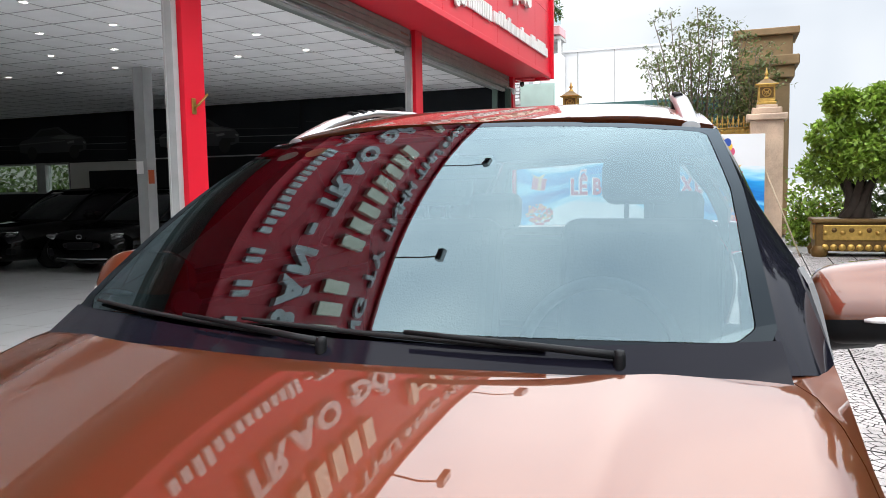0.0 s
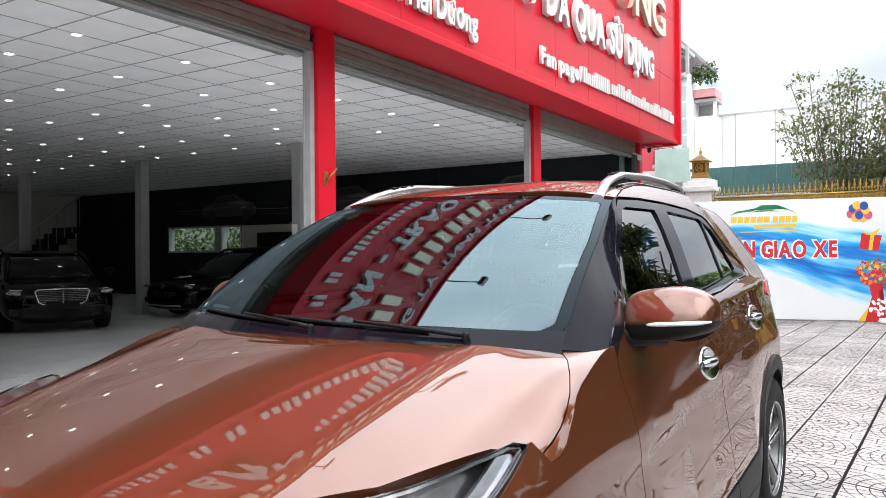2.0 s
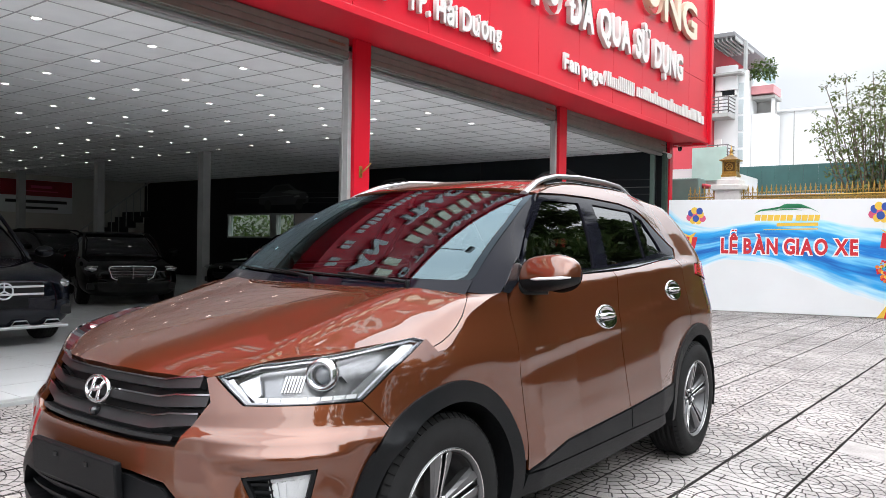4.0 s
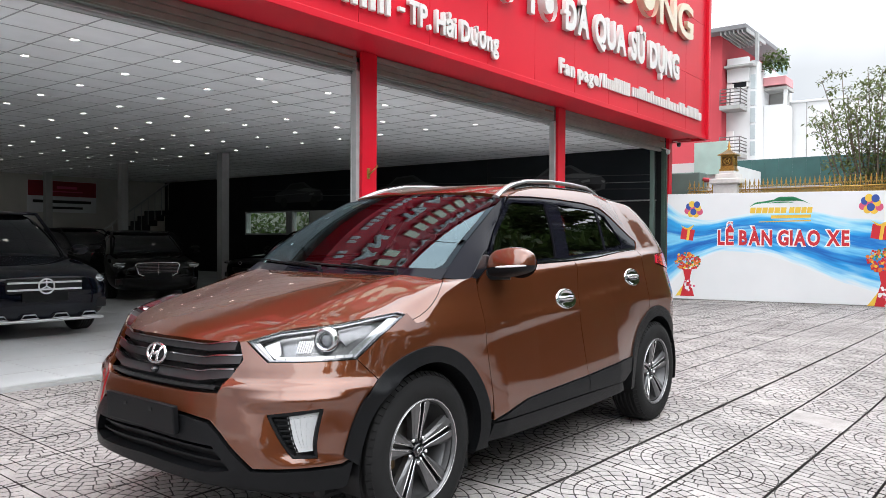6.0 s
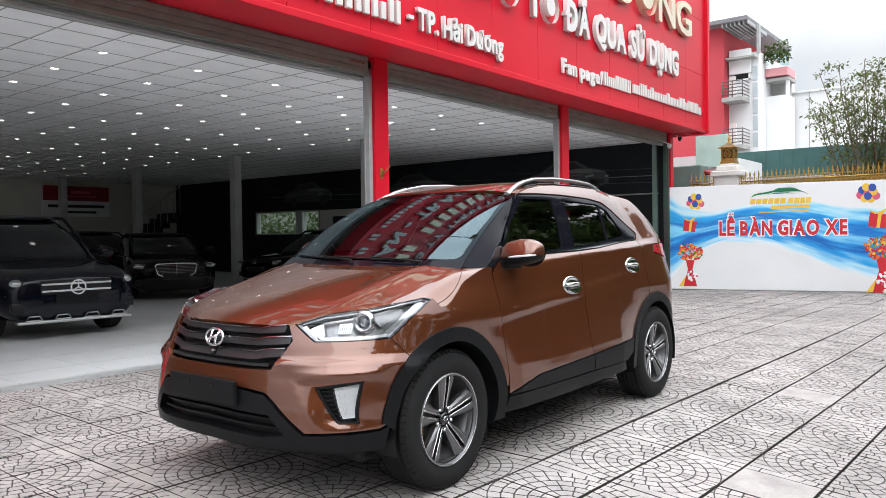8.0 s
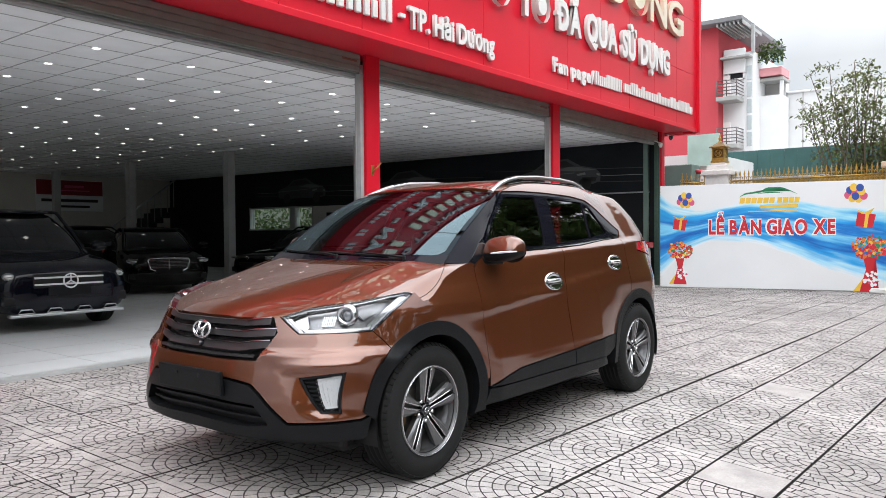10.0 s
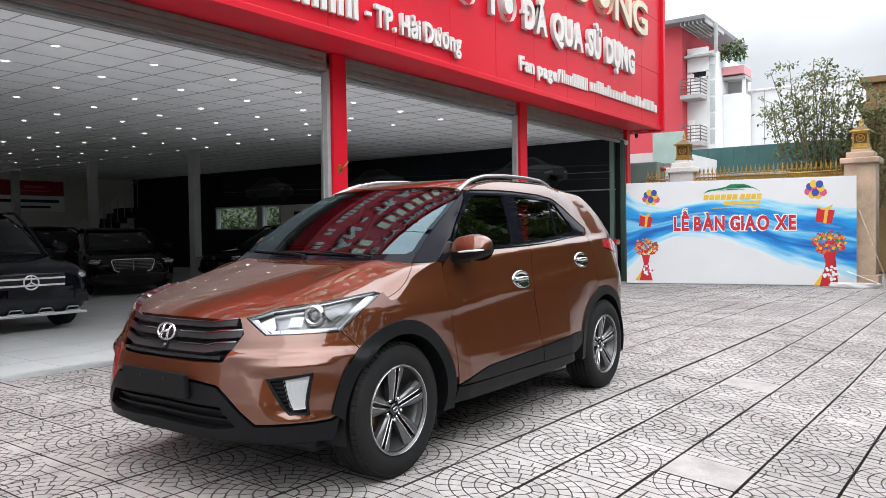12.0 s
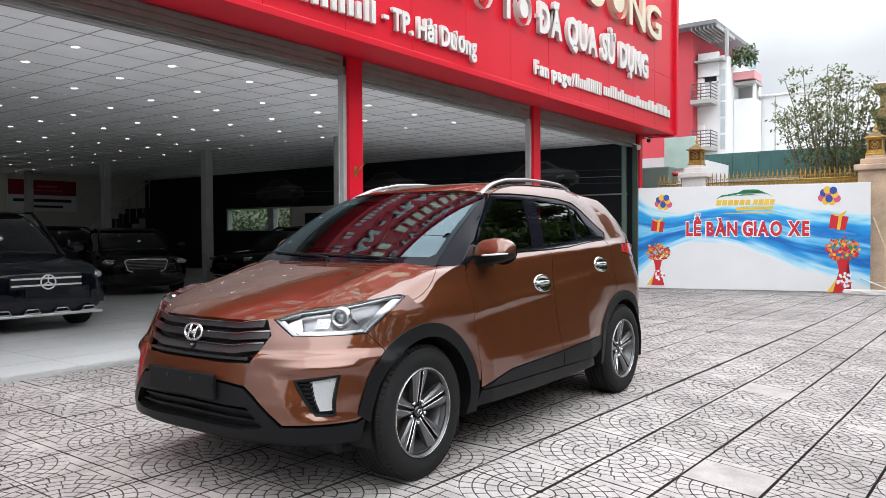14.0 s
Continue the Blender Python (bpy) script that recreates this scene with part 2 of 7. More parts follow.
# ---- ground: one sheet, falling gently from the car towards the street ----
def ground_z(x, y):
    t = max(0.0, x - 0.25)
    fade = 1.0 if y < 5 else max(0.0, 1 - (y - 5) / 9)
    drop = 0.09 * (min(t, 2.6) - 0.12 * (1 - math.exp(-min(t, 2.6) / 0.12)))
    return -drop * fade


SOIL = vary(mat("dusty_grey_ground", (0.30, 0.29, 0.28), 0.9), 2, 0.25, bump=0.2)
gb = bmesh.new()
xs = [-400, -120, -40, -12, -6, -4.4, -3, -1.5, 0, .25, .4, .6, 1, 1.5, 2, 2.5, 2.9, 3.4, 4, 6, 9, 14, 40, 120, 400]
ys = [-400, -120, -40, -15, -8, -5, -3, -1, 1, 3, 5, 6, 8, 10, 12, 14, 16, 20, 40, 120, 400]
gv = [[gb.verts.new((x, y, ground_z(x, y) - 0.045)) for y in ys] for x in xs]
for i in range(len(xs) - 1):
    for j in range(len(ys) - 1):
        gb.faces.new((gv[i][j], gv[i + 1][j], gv[i + 1][j + 1], gv[i][j + 1]))
structure("ground", gb, SOIL, "dusty grey ground under the paving", smooth=True)

# unseen road and kerb, added so the car's side mirrors a darker ground
ASPHALT = vary(mat("dark_asphalt", (0.05, 0.05, 0.052), 0.85), 6, 0.3, bump=0.3, bump_scale=90)
structure("road", box((4.32, -60, -.5), (9.2, 13.4, -.235)), ASPHALT, "unseen dark asphalt road added beside the yard to darken reflections")
structure("kerb", box((4.16, -60, -.5), (4.32, 13.4, -.18), .012), CONCRETE, "unseen pale concrete kerb added along the road")

# ---- showroom ----
FX, NW, SW_, BW = -4.10, 14.75, -10.0, -24.3
COLS = (-4.67, 0.18, 4.98, 9.785, 14.77)
CZ = 3.37
structure("floor", box((BW - .3, SW_ - .2, -.30), (FX - .28, NW, .02)), SHOW_FLOOR, "polished pale grey showroom floor")
jb = bmesh.new()
for k in range(26):
    x = FX - .9 - .8 * k
    add_box(jb, (x - .0015, SW_, .0195), (x + .0015, NW - .01, .0215))
for k in range(31):
    y = SW_ + .3 + .8 * k
    add_box(jb, (BW, y - .0015, .0195), (FX - .3, y + .0015, .0215))
structure("floor_joints", jb, SHOW_JOINT, "fine joints between large floor tiles", "floor joint")
structure("threshold_1", box((FX - .28, SW_, -.30), (FX - .16, NW + .1, .026), .004), GREY_STEEL, "grey steel shutter threshold", "threshold")

# ceiling with its tile grid pressed in
cb = bmesh.new()
add_box(cb, (BW, SW_, CZ), (FX - .30, NW, CZ + .12))
for k in range(34):
    x = FX - .40 - .6 * k
    add_box(cb, (x - .007, SW_, CZ - .004), (x + .007, NW, CZ + .002), mi=1)
for k in range(42):
    y = SW_ + .08 + .595 * k
    add_box(cb, (BW, y - .007, CZ - .0045), (FX - .30, y + .007, CZ + .002), mi=1)
structure("ceiling", cb, [CEIL, CEIL_GRID], "white tiled suspended ceiling with dark grid lines")

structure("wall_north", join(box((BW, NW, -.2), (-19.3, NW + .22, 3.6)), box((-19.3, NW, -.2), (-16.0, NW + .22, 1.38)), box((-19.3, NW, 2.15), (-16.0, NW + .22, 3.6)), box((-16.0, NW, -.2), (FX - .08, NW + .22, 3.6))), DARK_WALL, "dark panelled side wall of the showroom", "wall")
structure("wall_west", box((BW - .25, SW_, -.2), (BW, NW + .22, 3.6)), PALE_WALL, "pale painted back wall of the showroom", "wall")
structure("wall_south", box((BW, SW_ - .25, -.2), (FX - .2, SW_, 3.6)), PALE_WALL, "pale painted side wall of the showroom", "wall")
structure("roof", box((BW - .3, SW_ - .3, 3.62), (-4.2, NW + .25, 3.8)), CONCRETE, "flat concrete roof slab", "roof")

# red columns, rails and shutter boxes
RAIL_GREEN = vary(mat("dark_green_rail_paint", (.060, .105, .085), .45), 14, .3)
for y in COLS:
    h = .100 if y < 14 else .055
    structure("column_1", box((FX - (.055 if y < 14 else .07), y - h, -.12), (FX, y + (.152 if y < 14 else .125), 3.56), .004), RED_SHEET, "red aluminium-clad column", "column")
    if y > 14:
        structure("rail_1", join(box((FX - .15, y - h - .075, 0), (FX - .03, y - h - .004, 3.30), .004), box((FX - .12, y - h - .085, 0), (FX - .06, y - h - .07, 3.30), .003)), RAIL_GREEN, "dark green painted shutter guide rail", "rail")
        continue
    structure("rail_1", join(box((FX - .125, y - h - .066, 0), (FX - .045, y - h - .004, 3.30), .003), box((FX - .135, y - h - .072, 0), (FX - .115, y - h - .02, 3.30), .002)), GREY_STEEL, "grey steel shutter guide rail", "rail")
for a, b in zip(COLS, COLS[1:]):
    y0, y1 = a + .16, b - .16
    box_ob = tagged(part("shutter_box", box((FX - .42, y0, 3.30), (FX - .06, y1, 3.545)), SHUTTER), "grey-green rolled shutter box under the sign", "shutter", "shutters between the columns")
    for k in range(3):
        part("slat", box((FX - .062, y0, 3.318 + .075 * k), (FX - .044, y1, 3.382 + .075 * k), .006), SHUTTER, box_ob)
    part("bottom_bar", join(box((FX - .20, y0 + .01, 3.245), (FX - .13, y1 - .01, 3.30), .004), box((FX - .225, y0 + .01, 3.262), (FX - .11, y1 - .01, 3.272))), GREY_STEEL, box_ob)
    part("name_plate", box((FX - .055, y1 - .32, 3.43), (FX - .043, y1 - .06, 3.46), .003), vary(mat("brown_plate", (.20, .10, .06), .5), 20, .2), box_ob)

# sign fascia: sheet panels with joints, a returning soffit and a proud border
FY0, FY1, FZ0, FZ1, FXF = -8.0, 15.10, 3.555, 7.45, -3.43
structure("wall_fascia", box((FX - .35, FY0 + .02, FZ0 + .01), (FXF - .012, FY1 - .01, FZ1 - .02)), RED_SHEET, "red clad sign fascia over the showroom", "fascia")
fascia = tagged(new("sign_panels"), "red aluminium composite sign panels", "sign", kind="structure")
pw = 1.22
k = 0
y = FY1
while y > FY0:
    y2 = max(FY0, y - pw)
    for z0, z1 in ((FZ0 + .03, 4.78), (4.786, 6.0), (6.006, FZ1 - .06)):
        part("panel", box((FXF - .012, y2 + .003, z0), (FXF, y - .003, z1), .002, 1), RED_SHEET, fascia)
    y = y2
    k += 1
trim = box((FXF - .02, FY1 - .02, FZ0 - .055), (FXF + .075, FY1 + .16, FZ1 + .02), .012)
bmesh.ops.translate(trim, verts=[v for v in trim.verts if v.co.z < 3.7 and v.co.y > FY1 + .05], vec=(0, -.10, 0))
structure("trim_1", trim, RED_SHEET, "proud red border at the end of the sign", "trim")
structure("trim_2", box((FXF - .05, FY0, FZ0 - .05), (FXF + .03, FY1 - .03, FZ0 + .035), .008), RED_SHEET, "red lower border of the sign", "trim")
structure("trim_3", box((FX - .30, FY1 - .02, FZ0 - .07), (FXF - .02, FY1 + .12, FZ0 + .3), .006), RED_SHEET, "red return of the sign's end", "trim")
structure("trim_4", box((FX - .35, FY0, FZ1 - .05), (FXF + .05, FY1 + .1, FZ1 + .04), .008), RED_SHEET, "red upper border of the sign", "trim")
structure("soffit", box((FX - .06, FY0, FZ0 - .012), (FXF - .05, FY1 - .02, FZ0 + .012)), RED_SHEET, "red soffit under the sign", "soffit")
structure("wall_north_end", box((BW, NW + .2, 3.5), (FXF - .3, NW + .3, 7.4)), RED_WALL, "red end wall above the showroom", "wall")

# downlights in rows
LX, LY = -4.55, 3.40
dl = base("ceiling_light", (LX, LY, CZ), "round recessed ceiling downlight, lit", "ceiling light", "downlights in the showroom ceiling")
part("frame", lathe([(.043, .004), (.060, .002), (.062, -.007), (.055, -.010), (.043, -.004)], 20, "z", Matrix.Translation((LX, LY, CZ))), WHITE_PLASTIC, dl)
part("diffuser", lathe([(0, -.006), (.044, -.005), (.044, .002)], 20, "z", Matrix.Translation((LX, LY, CZ))), DOWNLIGHT, dl)
for i in range(17):
    for j in range(-6, 6):
        if i or j:
            copy_thing(dl, Matrix.Translation((LX - 1.175 * i, LY + 1.22 * j, CZ)))

# square grey pillars inside
for x in (-8.9, -13.57, -18.3, -22.95):
    p = tagged(part("pillar", box((x - .105, 9.595, 0), (x + .105, 9.805, CZ), .006), PILLAR_GREY), "square grey painted steel pillar", "pillar", "pillars in the showroom")
    part("base_plate", box((x - .2, 9.50, .02), (x + .2, 9.90, .04), .004), GREY_STEEL, p)
from mathutils.geometry import delaunay_2d_cdt


# ---- the brown car: its surfaces ----
XC = -0.655


def spline(*pts):
    """A smooth curve through (x, y) pairs with no overshoot."""
    xs, ys = [p[0] for p in pts], [p[1] for p in pts]
    n = len(xs)
    d = [(ys[i + 1] - ys[i]) / (xs[i + 1] - xs[i]) for i in range(n - 1)]
    m = [d[0]] + [0 if d[i - 1] * d[i] <= 0 else 2 * d[i - 1] * d[i] / (d[i - 1] + d[i]) for i in range(1, n - 1)] + [d[-1]]

    def f(x):
        if x <= xs[0]:
            return ys[0] + m[0] * (x - xs[0])
        if x >= xs[-1]:
            return ys[-1] + m[-1] * (x - xs[-1])
        i = 0
        while x > xs[i + 1]:
            i += 1
        h = xs[i + 1] - xs[i]
        t = (x - xs[i]) / h
        return (1 + 2 * t) * (1 - t) ** 2 * ys[i] + t * (1 - t) ** 2 * h * m[i] + t * t * (3 - 2 * t) * ys[i + 1] + t * t * (t - 1) * h * m[i + 1]
    return f


nose_y=spline((.18,.04),(.3,-.005),(.45,-.015),(.58,-.004),(.655,.010),(.69,.012),(.712,.034),(.76,.050),(.85,.085),(.95,.13),(1.2,.25))
nose_l=spline((.2,.62),(.45,.62),(.65,.72),(.87,.84),(1.0,.86))
nose_n=spline((.2,2.7),(.45,2.7),(.65,2.65),(.87,2.6),(1.0,2.5))
side_w=spline((.18,.815),(.25,.852),(.4,.868),(.6,.875),(.75,.882),(.86,.882),(.93,.869),(1.0,.853),(1.06,.841),(1.10,.832),(1.16,.822),(1.3,.766),(1.45,.694),(1.53,.644),(1.62,.56))
tail_y=spline((.2,4.15),(.4,4.23),(.7,4.24),(.9,4.22),(1.1,4.16),(1.3,4.06),(1.5,3.885),(1.6,3.79))
tail_l=spline((.2,.62),(1.1,.62),(1.25,.54),(1.4,.42),(1.5,.36),(1.7,.34)); TAIL_N=2.5
door_flare=spline((.25,.050),(.34,.060),(.42,.060),(.52,.049),(.62,.031),(.74,.009),(.84,-.005),(.865,-.005),(.90,-.009),(.96,-.004),(1.02,0),(1.3,0))
wing_bulge=spline((.4,0),(.52,.011),(.64,.017),(.74,.0175),(.82,.017),(.87,.014),(.91,.009),(.96,.0),(1.02,-.010),(1.1,-.012),(1.4,-.004))
def width(y,z):
    w=side_w(z)
    k=min(1,max(0,(y-1.0)/.4))*min(1,max(0,(3.1-y)/.4))
    w+=door_flare(z-.085*(y-1.9)*max(0,min(1,(z-.5)/.35)))*k
    w-=.03*max(0,(y-2.9)/1.0)**2
    w-=.18*max(0,z-1.22)*min(1,max(0,(y-3.0)/.3))
    t=min(1,max(0,(z-1.070-.0445*(y-1.36))/.056))
    w-=.036*t*t*(3-2*t)*min(1,max(0,(y-1.36)/.22))*min(1,max(0,(3.75-y)/.35))
    w+=wing_bulge(z)*min(1,max(0,(y-.45)/.25))*min(1,max(0,(1.75-y)/.45))
    d=z-.847-.073*(y-1.227)
    w+=.007*math.exp(-abs(d)/(.030 if d>0 else .085))*min(1,max(0,(y-1.02)/.3))*min(1,max(0,(3.75-y)/.5))
    return w
def body(s,z):
    """around the car: 0 front middle, 1 front corner's end, then metres along the side"""
    g=1 if s>=0 else -1; s=abs(s)
    y0,L,n=nose_y(z),nose_l(z),nose_n(z)
    ye=tail_y(z); yr=ye-tail_l(z)
    sr=1+yr-y0-L
    if s<=1:
        f=s*math.pi/2; a,b=math.sin(f),math.cos(f)
        c=(abs(a)**n+abs(b)**n)**(-1/n)
        y=y0+L-L*c*b; v=c*a*width(y,z)
        d=(z-.655-.05*(s-.6))/(.05 if z<.655 else .032)
        k=.026*math.exp(.1-math.sqrt(d*d+.01))*min(1,max(0,(s-.36)/.12))*min(1,max(0,(1-s)/.12))
        e=.640+.6*(.590-z)-v
        k-=.020*max(0,1-(e/.085 if e>0 else -e/.15))*min(1,max(0,(z-.40)/.04))*min(1,max(0,(.635-z)/.03))
        y-=k*b; v+=k*a
    elif s<=sr:
        y=y0+L+s-1; v=width(y,z)
    else:
        f=min(1,(s-sr))*math.pi/2; a,b=math.cos(f),math.sin(f)
        n=TAIL_N; c=(abs(a)**n+abs(b)**n)**(-1/n)
        y=yr+tail_l(z)*c*b; v=c*a*width(y,z)
    return (XC+g*v,y,z)
def s_at_y(y,z):
    y0,L,n=nose_y(z),nose_l(z),nose_n(z)
    if y>=y0+L: 
        yr=tail_y(z)-tail_l(z)
        if y<=yr: return 1+y-y0-L
        r=min(1,(y-yr)/tail_l(z)); o=(1-r**TAIL_N)**(1/TAIL_N)
        return 1+yr-y0-L+math.atan2(r,o)/(math.pi/2)
    d=1-(y-y0)/L; d=max(0,min(1,d)); r=(1-d**n)**(1/n)
    return math.atan2(r,d)/(math.pi/2)
def s_at_v(v,z):
    y0,L,n=nose_y(z),nose_l(z),nose_n(z)
    g=1 if v>=0 else -1
    r=min(1,abs(v)/side_w(z)); d=(1-r**n)**(1/n)
    return g*math.atan2(r,d)/(math.pi/2)
hood_z=spline((.03,.82),(.08,.851),(.13,.882),(.22,.922),(.4,.978),(.6,1.028),(.8,1.07),(.98,1.10),(1.15,1.12))
hood_drop=spline((.1,.02),(.3,.045),(.5,.07),(.75,.08),(.9,.062),(1.05,.042),(1.2,.04))
shoulder_v=spline((.55,.770),(.6,.792),(.66,.815),(.722,.836),(.78,.850),(.84,.860),(.9,.866),(1.0,.863),(1.15,.845),(1.27,.832))
shoulder_r=spline((.55,.0),(.66,.004),(.75,.018),(.84,.038),(.93,.054),(1.02,.050),(1.10,.024),(1.18,.006),(1.27,.004))
def hood(v,y):
    r=abs(v)/.84
    z=hood_z(y-.45*v*v*max(0,1-y/1.05))-hood_drop(y)*(.45*r**2+.60*r**5)
    z+=.010*math.exp(-((abs(v)-.54)/.08)**2)*min(1,max(0,(y-.15)/.3))
    q=max(0,(abs(v)-shoulder_v(y)+.11)/.11)
    z-=shoulder_r(y)*min(q,1.6)**2.4
    return (XC+v,y,z)
def screen(v,t):
    yb,yt=.965+.25*v*v,1.715+.19*v*v
    zb,zt=1.098,1.537-.075*v*v
    h=.03*4*t*(1-t)
    return (XC+v,yb+(yt-yb)*t-h*.5,zb+(zt-zb)*t+h*.86)
roof_z=spline((1.6,1.48),(1.715,1.536),(1.86,1.576),(2.0,1.602),(2.4,1.630),(2.8,1.632),(3.2,1.611),(3.6,1.563),(3.85,1.515))
EDGE=.034
def edge_drop(y): return EDGE+.022*max(0,1-(y-1.8)/.45)
def roof(r,y):
    z=roof_z(y); ze=z-edge_drop(y)
    half=body(s_at_y(y,ze),ze)[0]-XC if y>3.3 else width(y,ze)
    return (XC+r*half,y,z-edge_drop(y)*abs(r)**4)


def wing_edge(y):
    """Where the bonnet's surface meets the side: half width and height."""
    lo, hi = .70, .95
    for _ in range(40):
        v = (lo + hi) / 2
        z = hood(v, y)[2]
        if v < body(s_at_y(y, z), z)[0] - XC:
            lo = v
        else:
            hi = v
    return v, hood(v, y)[2]


def Y(y, z):
    return ("y", y, z)


def V(v, z):
    return ("v", v, z)


def arc(cy, cz, r, a0, a1, n=24):
    """Points of a wheel arch, by angle from the rear over the top to the front."""
    return [Y(cy + r * math.cos(radians(a0 + (a1 - a0) * i / n)), cz + r * math.sin(radians(a0 + (a1 - a0) * i / n))) for i in range(n + 1)]


def to_s(p):
    return (s_at_y(p[1], p[2]) if p[0] == "y" else s_at_v(p[1], p[2]), p[2])


def route(items, step=0.03):
    """A closed outline on the body, from corners given along the side or across the nose."""
    out = []
    n = len(items)
    for i in range(n):
        a, b = items[i], items[(i + 1) % n]
        if a[0] == b[0]:
            k = max(1, int(math.hypot(b[1] - a[1], b[2] - a[2]) / step))
            out += [to_s((a[0], a[1] + (b[1] - a[1]) * j / k, a[2] + (b[2] - a[2]) * j / k)) for j in range(k)]
        else:
            a, b = to_s(a), to_s(b)
            k = max(1, int(math.hypot(b[0] - a[0], b[1] - a[1]) / step))
            out += [(a[0] + (b[0] - a[0]) * j / k, a[1] + (b[1] - a[1]) * j / k) for j in range(k)]
    return out


def dense(pts, step=0.03):
    out = []
    n = len(pts)
    for i in range(n):
        a, b = pts[i], pts[(i + 1) % n]
        k = max(1, int(math.hypot(b[0] - a[0], b[1] - a[1]) / step))
        out += [(a[0] + (b[0] - a[0]) * j / k, a[1] + (b[1] - a[1]) * j / k) for j in range(k)]
    return out


def soften(pts, times=1):
    """Round the corners of a closed outline a little."""
    for _ in range(times):
        n = len(pts)
        out = []
        for i in range(n):
            a, b, c = pts[i - 1], pts[i], pts[(i + 1) % n]
            u, w = (b[0] - a[0], b[1] - a[1]), (c[0] - b[0], c[1] - b[1])
            lu, lw = math.hypot(*u), math.hypot(*w)
            bend = 0 if lu < 1e-9 or lw < 1e-9 else (u[0] * w[1] - u[1] * w[0]) / (lu * lw)
            if abs(bend) < 0.25:
                out.append(b)
            else:
                d = min(0.4, 0.012 / max(lu, 1e-6)), min(0.4, 0.012 / max(lw, 1e-6))
                out += [(b[0] - u[0] * d[0], b[1] - u[1] * d[0]), (b[0] * 0.5 + (b[0] - u[0] * d[0]) * 0.25 + (b[0] + w[0] * d[1]) * 0.25, b[1] * 0.5 + (b[1] - u[1] * d[0]) * 0.25 + (b[1] + w[1] * d[1]) * 0.25), (b[0] + w[0] * d[1], b[1] + w[1] * d[1])]
        pts = out
    return pts


def shrink(pts, d):
    """Move a closed outline inwards by d."""
    n = len(pts)
    area = sum(pts[i][0] * pts[(i + 1) % n][1] - pts[(i + 1) % n][0] * pts[i][1] for i in range(n))
    g = 1 if area > 0 else -1
    out = []
    for i in range(n):
        a, b, c = pts[i - 1], pts[i], pts[(i + 1) % n]
        nx = ny = 0.0
        for p, q in ((a, b), (b, c)):
            l = math.hypot(q[0] - p[0], q[1] - p[1])
            if l > 1e-9:
                nx, ny = nx - g * (q[1] - p[1]) / l, ny + g * (q[0] - p[0]) / l
        l = math.hypot(nx, ny) or 1
        out.append((b[0] + d * nx / l, b[1] + d * ny / l))
    return out


def within(p, poly):
    x, y = p
    hit = False
    n = len(poly)
    for i in range(n):
        (x1, y1), (x2, y2) = poly[i], poly[i - 1]
        if (y1 > y) != (y2 > y) and x < (x2 - x1) * (y - y1) / (y2 - y1) + x1:
            hit = not hit
    return hit


def patch(name, outline, fn, material, parent, off=0.0, depth=0.02, step=0.05, holes=(), label="", gap=0.0022):
    """A panel cut from a smooth surface fn(a, b), with its own edge turned in."""
    loops = [shrink(outline, gap)] + [shrink(h, -gap) for h in holes]
    pts, edges = [], []
    for lp in loops:
        k = len(pts)
        pts += [Vector(p) for p in lp]
        edges += [(k + i, k + (i + 1) % len(lp)) for i in range(len(lp))]
    rim = len(pts)
    a0, a1 = min(p[0] for p in outline), max(p[0] for p in outline)
    b0, b1 = min(p[1] for p in outline), max(p[1] for p in outline)
    inner = shrink(loops[0], step * 0.35)
    outer_holes = [shrink(h, -step * 0.35) for h in loops[1:]]
    na, nb = max(2, int((a1 - a0) / step)), max(2, int((b1 - b0) / step))
    for i in range(na + 1):
        for j in range(nb + 1):
            p = (a0 + (a1 - a0) * i / na, b0 + (b1 - b0) * j / nb)
            if within(p, loops[0]) and within(p, inner) and not any(within(p, h) for h in outer_holes):
                pts.append(Vector(p))
    vs, _, fs, *_ = delaunay_2d_cdt(pts, edges, [], 1, 1e-6)
    place, normal = [], []
    h = 1e-3
    for p in vs:
        q = Vector(fn(p.x, p.y))
        da = Vector(fn(p.x + h, p.y)) - Vector(fn(p.x - h, p.y))
        db = Vector(fn(p.x, p.y + h)) - Vector(fn(p.x, p.y - h))
        nn = da.cross(db)
        nn = nn.normalized() if nn.length > 1e-12 else Vector((0, 0, 1))
        place.append(q + nn * off)
        normal.append(nn)
    tris = []
    for f in fs:
        c = sum((vs[i] for i in f), Vector((0, 0))) / len(f)
        if within(c, loops[0]) and not any(within(c, h) for h in loops[1:]):
            a, b, c3 = (vs[i] for i in f[:3])
            tris.append(tuple(f) if (b - a).cross(c3 - a) > 0 else tuple(f)[::-1])
    count = {}
    for f in tris:
        for i in range(len(f)):
            e = (f[i], f[(i + 1) % len(f)])
            count[e] = count.get(e, 0) + 1
    border = [e for e in count if (e[1], e[0]) not in count]
    verts, norms, faces = [tuple(p) for p in place], [tuple(n) for n in normal], list(tris)
    if depth:
        for i, j in border:
            k = len(verts)
            out = (place[j] - place[i]).cross(normal[i])
            out = out.normalized() if out.length > 1e-9 else normal[i]
            verts += [tuple(place[i]), tuple(place[j]), tuple(place[j] - normal[j] * depth), tuple(place[i] - normal[i] * depth)]
            norms += [tuple(out)] * 4
            faces.append((k + 1, k, k + 3, k + 2))
    me = bpy.data.meshes.new(name)
    me.from_pydata(verts, [], faces)
    me.materials.append(material)
    for p in me.polygons:
        p.use_smooth = True
    me.normals_split_custom_set_from_vertices(norms)
    ob = new(name, me)
    ob.parent = parent
    if parent.type == "EMPTY":
        ob.matrix_parent_inverse = Matrix.Translation(-parent.location)
    if label:
        ob["label"] = label
    return ob


